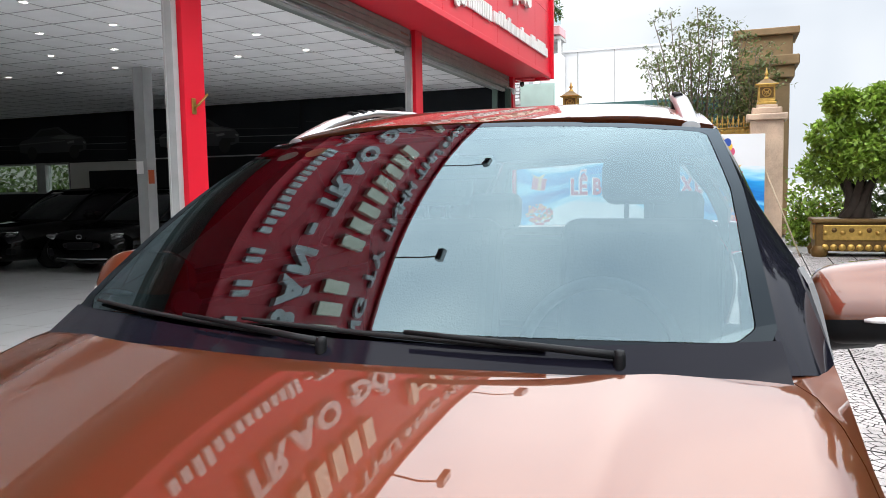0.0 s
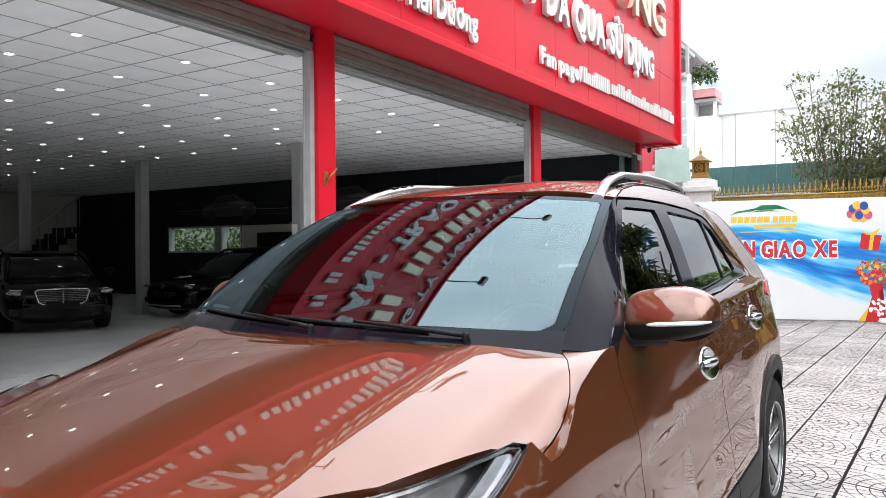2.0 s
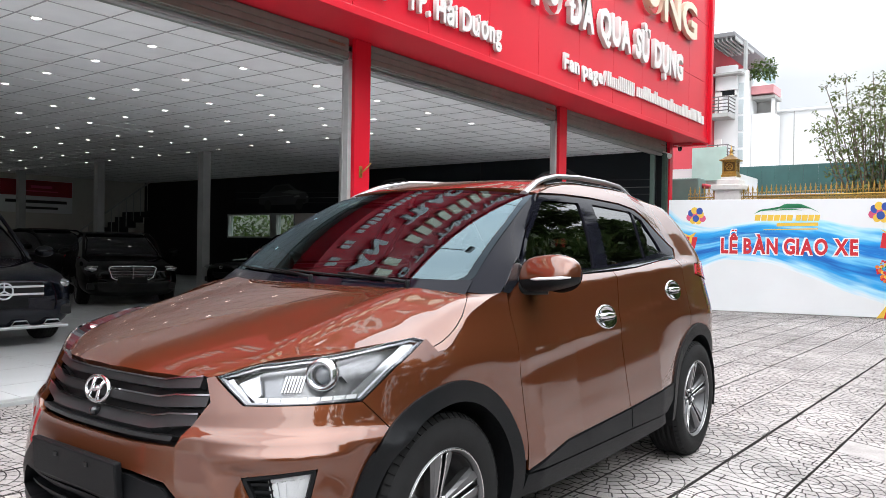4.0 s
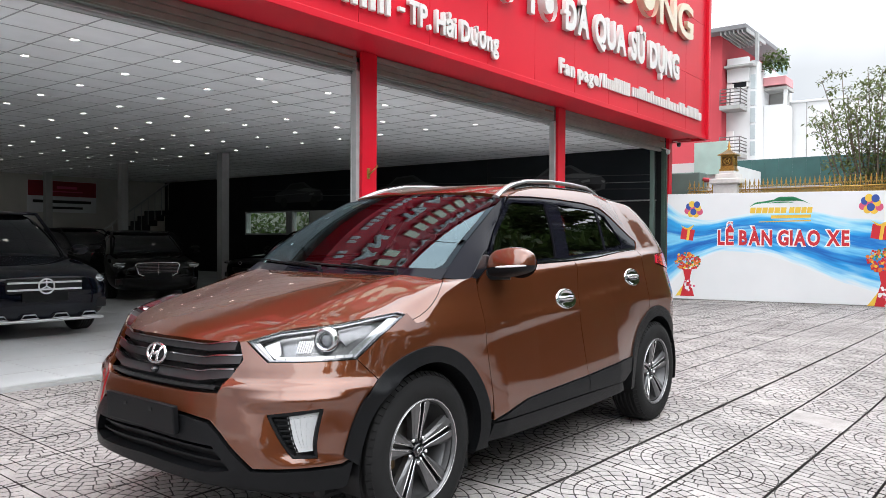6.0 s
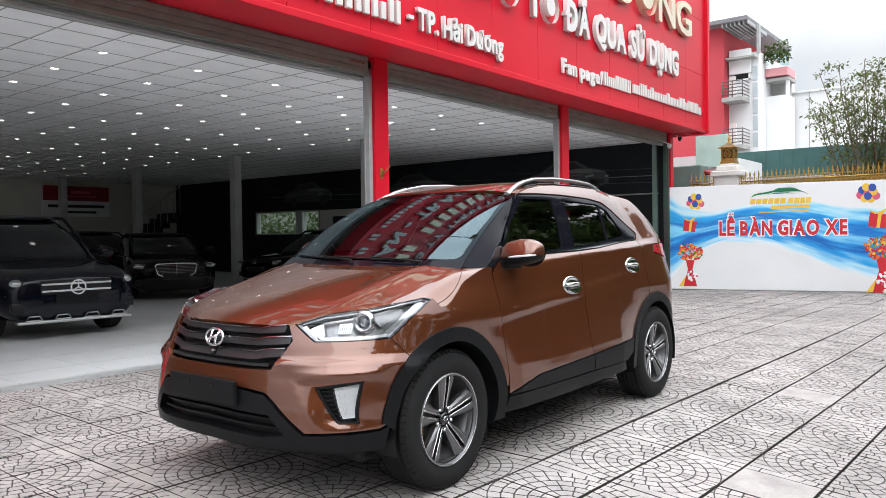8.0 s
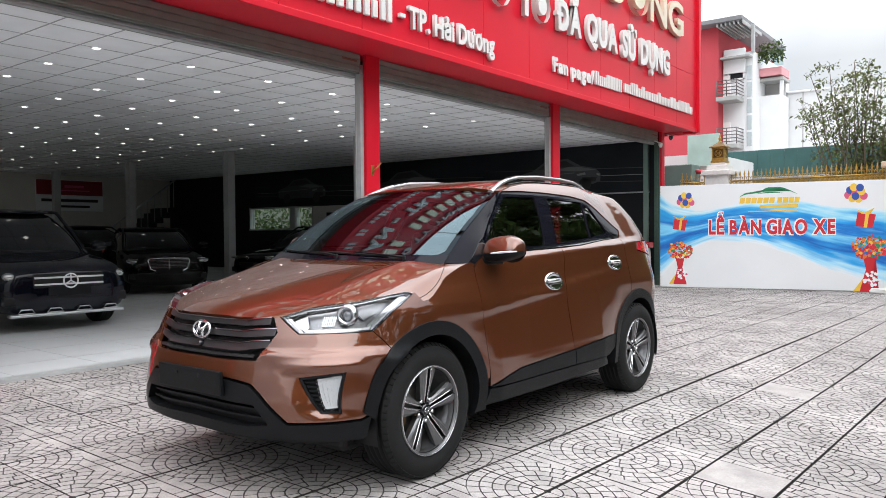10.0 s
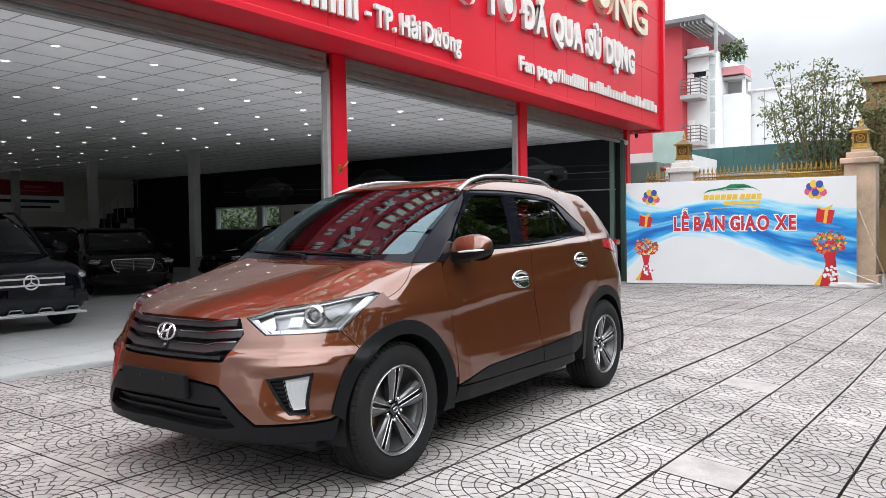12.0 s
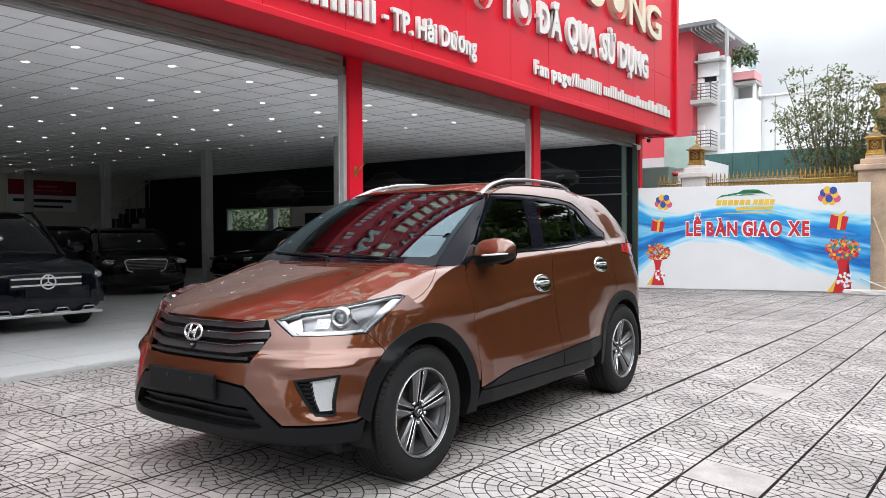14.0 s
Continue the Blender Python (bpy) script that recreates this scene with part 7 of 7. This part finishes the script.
def parked_car(name, at, turn, paint, label, L=4.65, W=.93, H=1.64, hoodz=1.0, suv=True, star=True, slim=False):
    o = new(name)
    o.empty_display_size = .1
    tagged(o, label, "car", "cars in the showroom")
    wl_, gz = (.98 if suv else .88), (.22 if suv else .17)
    r = .36 if suv else .32

    def sec(x, w, top, lo, tw):
        return (x, [(0, lo), (w * .80, lo), (w * .98, lo + .10), (w, (lo + top) / 2), (w * .985, top - .16), (w * .90, top - .05), (tw, top), (0, top + .025)])
    body_s = [sec(.0, W * .62, hoodz - .22, gz + .10, W * .5), sec(-.04, W * .84, hoodz - .12, gz, W * .66), sec(-.25, W * .96, hoodz - .06, gz, W * .76), sec(-.9, W, hoodz + .02, gz, W * .80), sec(-1.35, W, hoodz + .06, gz, W * .82), sec(-2.2, W, hoodz + .05, gz, W * .84), sec(-3.4, W, hoodz + .08, gz, W * .84), sec(-L + .3, W * .97, hoodz + .06, gz, W * .8), sec(-L + .05, W * .88, hoodz - .02, gz + .05, W * .7), sec(-L, W * .7, hoodz - .15, gz + .15, W * .6)]
    loft(body_s, paint, "body", o)

    def cab(x, w0, w1, z0, z1):
        return (x, [(0, z0), (w0, z0), (w0 * .98, z0 + .05), ((w0 + w1) / 2, (z0 + z1) / 2), (w1, z1 - .05), (w1 * .86, z1), (0, z1 + .015)])
    hz = hoodz + .02
    back = -L + (.45 if suv else .95)
    loft([cab(-1.12, W * .80, W * .74, hz - .03, hz + .02), cab(-1.30, W * .86, W * .78, hz - .05, hz + .16), cab(-1.95, W * .90, W * .70, hz - .05, H - .04), cab(-2.5, W * .90, W * .69, hz - .05, H), cab(-3.3, W * .90, W * .68, hz - .05, H - .02), cab(back + .25, W * .88, W * .66, hz - .05, H - .10), cab(back - .1, W * .86, W * .72, hz - .05, hz + .15)], GLASS_DARK, "glasshouse", o, label="dark tinted windows")
    loft([(x, [(0, z - .02), (w * .9, z - .02), (w, z), (w * .9, z + .03), (0, z + .05)]) for x, w, z in ((-1.93, W * .66, H - .05), (-2.3, W * .70, H - .01), (-3.0, W * .70, H - .005), (back + .3, W * .66, H - .08))], paint, "roof", o)
    for g in (1, -1):
        part("windscreen_pillar", tube([(-1.14, g * W * .80, hz), (-1.55, g * W * .76, hz + .30), (-1.98, g * W * .69, H - .03), (-2.6, g * W * .69, H + .0), (back + .2, g * W * .66, H - .09)], .025, 6), paint, o)
        lampz = hoodz - (.24 if suv else .20)
        lb = bmesh.new()
        bmesh.ops.create_uvsphere(lb, u_segments=16, v_segments=10, radius=1, matrix=Matrix.Translation((-.175, g * W * .67, lampz)) @ pose(0, 0, 0, 0, 0, -g * 34) @ pose(0, 0, 0, g * 10) @ Matrix.Diagonal((.10, .19, .075, 1) if suv else (.11, .25, .060, 1)))
        lamp_ob = part("headlamp", lb, LAMP_GLASS, o, "clear headlamp", smooth=True)
        part("lamp_ring", tube([(-.085 - .02 * abs(math.cos(a)), g * W * .62 + .056 * math.cos(a), lampz + .050 * math.sin(a)) for a in [2 * math.pi * i / 24 for i in range(24)]], .007, 6, closed=True), CHROME, lamp_ob)
        part("lamp_brow", tube([(-.075, g * W * .52, lampz + .02), (-.095, g * W * .66, lampz + .062), (-.205, g * W * .84, lampz + .072)], .008 if suv else .013, 6), LAMP_WHITE, lamp_ob)
        lb = bmesh.new()
        bmesh.ops.create_uvsphere(lb, u_segments=14, v_segments=8, radius=1, matrix=Matrix.Translation((-.095, g * W * .62, lampz)) @ Matrix.Diagonal((.035, .050, .048, 1)))
        part("lens", lb, LENS, lamp_ob, smooth=True)
        mb = bmesh.new()
        bmesh.ops.create_uvsphere(mb, u_segments=16, v_segments=10, radius=1, matrix=Matrix.Translation((-1.45, g * (W + .12), hoodz + .13)) @ Matrix.Diagonal((.08, .12, .075, 1)))
        part("door_mirror", mb, paint, o, smooth=True)
        part("intake", box((-.14, g * W * .70 - .14, gz + .14), (-.03, g * W * .70 + .14, gz + .26), .02, 2), LAMP_BLACK, o)
        for x in (-.88, -L + .95):
            lowwheel = car_wheel((x, g * (W - .13), r), 1, r, r * .66, .22, o, 5, detail=False)
            lowwheel.matrix_basis = Matrix.Translation((x, g * (W - .13), r)) @ pose(0, 0, 0, 0, 0, g * 90) @ Matrix.Translation((-x, -g * (W - .13), -r))
    gw = W * .50 if suv else W * .46
    part("grille", box((-.06, -gw, hoodz - (.38 if suv else .36)), (.012, gw, hoodz - (.19 if suv else .27 if slim else .12)), .04, 4), LAMP_BLACK, o)
    for k in range(2 if suv else 0 if slim else 7):
        z = hoodz - (.24 if suv else .155) - (.085 if suv else .029) * k
        part("grille_bar", box((.0, -gw * (.96 if suv else .96 - .018 * k), z - (.011 if suv else .004)), (.035, gw * (.96 if suv else .96 - .018 * k), z + (.011 if suv else .004)), .003), GRILLE_CHROME if suv else DARK_CHROME, o)
    if not suv and not slim:
        part("grille_bar", box((.0, -.010, hoodz - .35), (.040, .010, hoodz - .12), .004), DARK_CHROME, o)
        part("grille_rim", tube([(.02, y, z) for y, z in ((-gw * .9, hoodz - .125), (0, hoodz - .115), (gw * .9, hoodz - .125), (gw, hoodz - .16), (gw * .86, hoodz - .33), (gw * .7, hoodz - .365), (-gw * .7, hoodz - .365), (-gw * .86, hoodz - .33), (-gw, hoodz - .16))], .012, 6, closed=True), CHROME, o)
    if slim:
        part("bumper_strip", tube([(.0, -W * .62, gz + .10), (.03, 0, gz + .09), (.0, W * .62, gz + .10)], .012, 6), SATIN_SILVER, o)
        part("badge", tube([(.03, .055 * math.cos(a), hoodz - .17 + .032 * math.sin(a)) for a in [2 * math.pi * i / 20 for i in range(20)]], .006, 6, closed=True), CHROME, o, "oval chrome badge")
    if star:
        b2 = part("badge", tube([(.05, .088 * math.cos(a), hoodz - .285 + .088 * math.sin(a)) for a in [2 * math.pi * i / 28 for i in range(28)]], .010, 6, closed=True), GRILLE_CHROME, o, "round chrome badge")
        part("badge_bar", join(*[tube([(.05, 0, hoodz - .285), (.05, .082 * math.cos(a), hoodz - .285 + .082 * math.sin(a))], .009, 5) for a in (math.pi / 2, math.pi * 7 / 6, math.pi * 11 / 6)]), GRILLE_CHROME, b2)
    part("plate", box((.0, -.26, gz + .25), (.035, .26, gz + .37), .006), BLACK_PLASTIC, o)
    if suv:
        for g in (1, -1):
            part("bumper_blade", tube([(-.02, g * W * .50, gz + .16), (-.05, g * W * .66, gz + .24), (-.16, g * W * .90, gz + .36)], [.008, .012, .006], 6), DARK_CHROME, o)
        part("skid_bar", box((-.10, -W * .80, gz - .0), (.015, W * .80, gz + .035), .012), SATIN_SILVER, o)
        for y in (-.52, -.18, .18, .52):
            part("skid_vent", tube([(.02, y - .10, gz + .045), (.02, y - .06, gz + .095), (.02, y + .06, gz + .095), (.02, y + .10, gz + .045)], .009, 6, closed=True), SATIN_SILVER, o)
    for g in (1, -1):
        part("tail_lamp", box((-L + .0, g * W * .72 - .14, hoodz - .14), (-L + .10, g * W * .72 + .14, hoodz + .0), .03), LAMP_RED, o)
    o.matrix_world = Matrix.Translation((at[0], at[1], .02)) @ pose(0, 0, 0, 0, 0, turn)
    return o


parked_car("suv", (-7.08, 2.48, 0), -4, NAVY, "dark blue-black sport utility car with a chrome star grille", W=.88, H=1.60, hoodz=.94)
parked_car("sedan", (-11.30, 6.54, 0), -22, JET, "black sedan with an upright chrome grille", 4.7, .90, 1.37, .86, False, False)
parked_car("sedan", (-16.3, 8.6, 0), 3, JET, "black sedan with slim headlamps", 4.5, .88, 1.47, .90, False, False)
parked_car("sedan", (-12.18, 9.20, 0), -93, JET, "black sedan with long bright headlamps beside a pillar", 4.5, .86, 1.42, .82, False, False, True)
parked_car("sedan", (-9.98, 9.30, 0), -87, JET, "black sedan with slanting headlamps beside a pillar", 4.1, .83, 1.40, .80, False, False, True)
parked_car("sedan", (-8.46, 13.60, 0), 180, WHITE_PAINT, "white sedan with its tail to the street", 4.3, .93, 1.50, .98, False, False)


# ---- paving: square slabs, each a quarter of a ring pattern ----
def stone_material(name, color, dark, fine=140.0):
    m = mat(name, color, .78)
    n, l = m.node_tree.nodes, m.node_tree.links
    b = n["Principled BSDF"]
    g = n.new("ShaderNodeNewGeometry")
    big = n.new("ShaderNodeTexNoise")
    big.inputs["Scale"].default_value, big.inputs["Detail"].default_value = .55, 5.0
    mid = n.new("ShaderNodeTexNoise")
    mid.inputs["Scale"].default_value, mid.inputs["Detail"].default_value = 5.5, 5.0
    fin = n.new("ShaderNodeTexNoise")
    fin.inputs["Scale"].default_value, fin.inputs["Detail"].default_value = fine, 2.0
    for t in (big, mid, fin):
        l.new(g.outputs["Position"], t.inputs["Vector"])
    total = None
    for t, lo, hi in ((big, .72, 1.16), (mid, .78, 1.16), (fin, .80, 1.2)):
        r = n.new("ShaderNodeMapRange")
        r.inputs["From Min"].default_value, r.inputs["From Max"].default_value = .32, .68
        r.inputs["To Min"].default_value, r.inputs["To Max"].default_value = lo, hi
        l.new(t.outputs["Fac"], r.inputs["Value"])
        if total is None:
            total = r.outputs[0]
        else:
            k = n.new("ShaderNodeMath")
            k.operation = "MULTIPLY"
            l.new(total, k.inputs[0])
            l.new(r.outputs[0], k.inputs[1])
            total = k.outputs[0]
    for out, lo, hi in ((g.outputs["Random Per Island"], .92, 1.06), (n.new("ShaderNodeObjectInfo").outputs["Random"], .90, 1.08)):
        r = n.new("ShaderNodeMapRange")
        r.inputs["To Min"].default_value, r.inputs["To Max"].default_value = lo, hi
        l.new(out, r.inputs["Value"])
        k = n.new("ShaderNodeMath")
        k.operation = "MULTIPLY"
        l.new(total, k.inputs[0])
        l.new(r.outputs[0], k.inputs[1])
        total = k.outputs[0]
    s = n.new("ShaderNodeVectorMath")
    s.operation = "SCALE"
    s.inputs[0].default_value = color
    l.new(total, s.inputs["Scale"])
    stain = n.new("ShaderNodeMapRange")
    stain.inputs["From Min"].default_value, stain.inputs["From Max"].default_value = .60, .74
    stain.inputs["To Min"].default_value, stain.inputs["To Max"].default_value = 0.0, .55
    l.new(mid.outputs["Fac"], stain.inputs["Value"])
    mx = n.new("ShaderNodeMix")
    mx.data_type = "RGBA"
    l.new(stain.outputs[0], mx.inputs["Factor"])
    l.new(s.outputs[0], mx.inputs["A"])
    mx.inputs["B"].default_value = (*dark, 1)
    l.new(mx.outputs["Result"], b.inputs["Base Color"])
    u = n.new("ShaderNodeBump")
    u.inputs["Strength"].default_value, u.inputs["Distance"].default_value = .35, .004
    l.new(fin.outputs["Fac"], u.inputs["Height"])
    l.new(u.outputs[0], b.inputs["Normal"])
    return m


STONE = stone_material("worn_pale_stone", (.37, .345, .335), (.20, .18, .17))
GROOVE = stone_material("dirty_groove", (.040, .036, .034), (.022, .02, .018))
PX, PY, PA = .418, .395, radians(-2.0)
ORIGIN = Vector((.778, 1.863))


def slab_mesh(plain):
    bm = bmesh.new()
    e = .004

    def pad(pts):
        a = sum(pts[i][0] * pts[(i + 1) % len(pts)][1] - pts[(i + 1) % len(pts)][0] * pts[i][1] for i in range(len(pts)))
        pts = pts if a > 0 else pts[::-1]
        top = [bm.verts.new((x * PX, y * PY, 0)) for x, y in pts]
        low = [bm.verts.new((x * PX, y * PY, -.009)) for x, y in shrink(pts, -.003)]
        bm.faces.new(top)
        for i in range(len(pts)):
            j = (i + 1) % len(pts)
            bm.faces.new((low[i], low[j], top[j], top[i])).material_index = 1
    lo, hi = .012, .988
    add_box(bm, (lo * PX, lo * PY, -.045), (hi * PX, hi * PY, -.0075), mi=1)
    if plain:
        pad([(lo, lo), (hi, lo), (hi, hi), (lo, hi)])
        return bm
    w = .0090
    radii = [.03, .19, .35, .51, .67, .83, .995]
    for k in range(6):
        r0, r1 = radii[k] + w, radii[k + 1] - w
        n = (1, 2, 4, 5, 7, 8)[k]
        sh = .5 * (k % 2)
        cuts = sorted({0.0, 1.0, *[(i + sh) / n for i in range(1 if sh == 0 else 0, n)]})
        for a, b in zip(cuts, cuts[1:]):
            t0, t1 = a * math.pi / 2, b * math.pi / 2
            da0, da1 = (w / max(r0, .05)), (w / r1)
            m = 3
            inner = [(r0 * math.cos(t0 + da0 + (t1 - t0 - 2 * da0) * i / m), r0 * math.sin(t0 + da0 + (t1 - t0 - 2 * da0) * i / m)) for i in range(m + 1)]
            outer = [(r1 * math.cos(t0 + da1 + (t1 - t0 - 2 * da1) * i / m), r1 * math.sin(t0 + da1 + (t1 - t0 - 2 * da1) * i / m)) for i in range(m + 1)]
            pts = [(min(hi, max(lo, x)), min(hi, max(lo, y))) for x, y in outer + inner[::-1]]
            pad(pts)
    # narrow fillers between the outer ring and the slab's edges
    ys4 = [.125 + (.30 - w - .125) * i / 3 for i in range(4)]
    edge = [(math.sqrt(.985 - y * y) + .012, y) for y in ys4]
    pad([(x, y) for x, y in edge] + [(hi, ys4[-1]), (hi, ys4[0])])
    # the straight bricks in the far corner
    for k in range(4):
        y0, y1 = (.30 + .175 * k) + w, (.30 + .175 * k) + .175 - w
        y1 = min(y1, hi)
        x0 = math.sqrt(max(0, .99 - y0 * y0)) + w
        x0b = math.sqrt(max(0, .99 - y1 * y1)) + w
        if x0 < hi - .03:
            split = (x0 + hi) / 2 + .04 * (k % 2)
            if hi - x0 > .3:
                pad([(x0, y0), (split - w, y0), (split - w, y1), (x0b, y1)])
                pad([(split + w, y0), (hi, y0), (hi, y1), (split + w, y1)])
            else:
                pad([(x0, y0), (hi, y0), (hi, y1), (x0b, y1)])
    return bm


slab_meshes = []
for plain in (False, True):
    bm = slab_mesh(plain)
    for v in bm.verts:
        v.co.x = PX / 2 + (v.co.x - PX / 2) * .985
    me = bpy.data.meshes.new("slab")
    bm.to_mesh(me)
    bm.free()
    me.materials.append(STONE)
    me.materials.append(GROOVE)
    slab_meshes.append(me)

pavement = tagged(new("pavement"), "pale stone slabs with a moulded ring pattern", "paving", kind="structure")
rest_v, rest_f, rest_m = [], [], []
geo = []
for me in slab_meshes:
    geo.append(([v.co.copy() for v in me.vertices], [(tuple(p.vertices), p.material_index) for p in me.polygons]))
rs = random.Random(77)
near = 0
for i in range(-14, 22):
    for j in range(-22, 35):
        c2 = Vector(((i + .5) * PX, (j + .5) * PY))
        c2 = ORIGIN + Vector((c2.x * math.cos(PA) - c2.y * math.sin(PA), c2.x * math.sin(PA) + c2.y * math.cos(PA)))
        if c2.x < -4.32 or c2.y > 15.6 or (c2.x > 4.1 and c2.y < 13.6):
            continue
        quarter = ((0, 3), (1, 2))[i % 2][j % 2]
        x, y = c2
        dx = (ground_z(x + .1, y) - ground_z(x - .1, y)) / .2
        dy = (ground_z(x, y + .1) - ground_z(x, y - .1)) / .2
        # corner that the rings spring from, turned by quarters
        ax, ay = Vector((math.cos(PA), math.sin(PA), 0)), Vector((-math.sin(PA), math.cos(PA), 0))
        ux, uy = {0: (ax, ay), 1: (-ax, ay), 2: (-ax, -ay), 3: (ax, -ay)}[quarter]
        ux, uy = Vector((ux.x, ux.y, dx * ux.x + dy * ux.y)), Vector((uy.x, uy.y, dx * uy.x + dy * uy.y))
        z = ground_z(x, y) + rs.uniform(-.0035, .0)
        org = Vector((x, y, z)) - ux * PX / 2 - uy * PY / 2
        up = ux.cross(uy).normalized()
        up = up if up.z > 0 else -up
        m = Matrix(((ux.x, uy.x, up.x, org.x), (ux.y, uy.y, up.y, org.y), (ux.z, uy.z, up.z, org.z), (0, 0, 0, 1)))
        worn = rs.random() < .022
        if near < 300 and -2.2 < x < 2.3 and -.6 < y < 6.4:
            o = new("slab", slab_meshes[worn])
            o.matrix_world = m
            o.parent = pavement
            near += 1
        else:
            k = len(rest_v)
            vs, fs = geo[worn]
            rest_v += [m @ v for v in vs]
            mirrored_turn = quarter in (1, 3)
            for f, mi in fs:
                f = tuple(k + a for a in f)
                rest_f.append(f[::-1] if mirrored_turn else f)
                rest_m.append(mi)
me = bpy.data.meshes.new("slabs")
me.from_pydata([tuple(v) for v in rest_v], [], rest_f)
me.materials.append(STONE)
me.materials.append(GROOVE)
me.polygons.foreach_set("material_index", rest_m)
o = tagged(new("slabs", me), kind="stuff")
o.parent = pavement
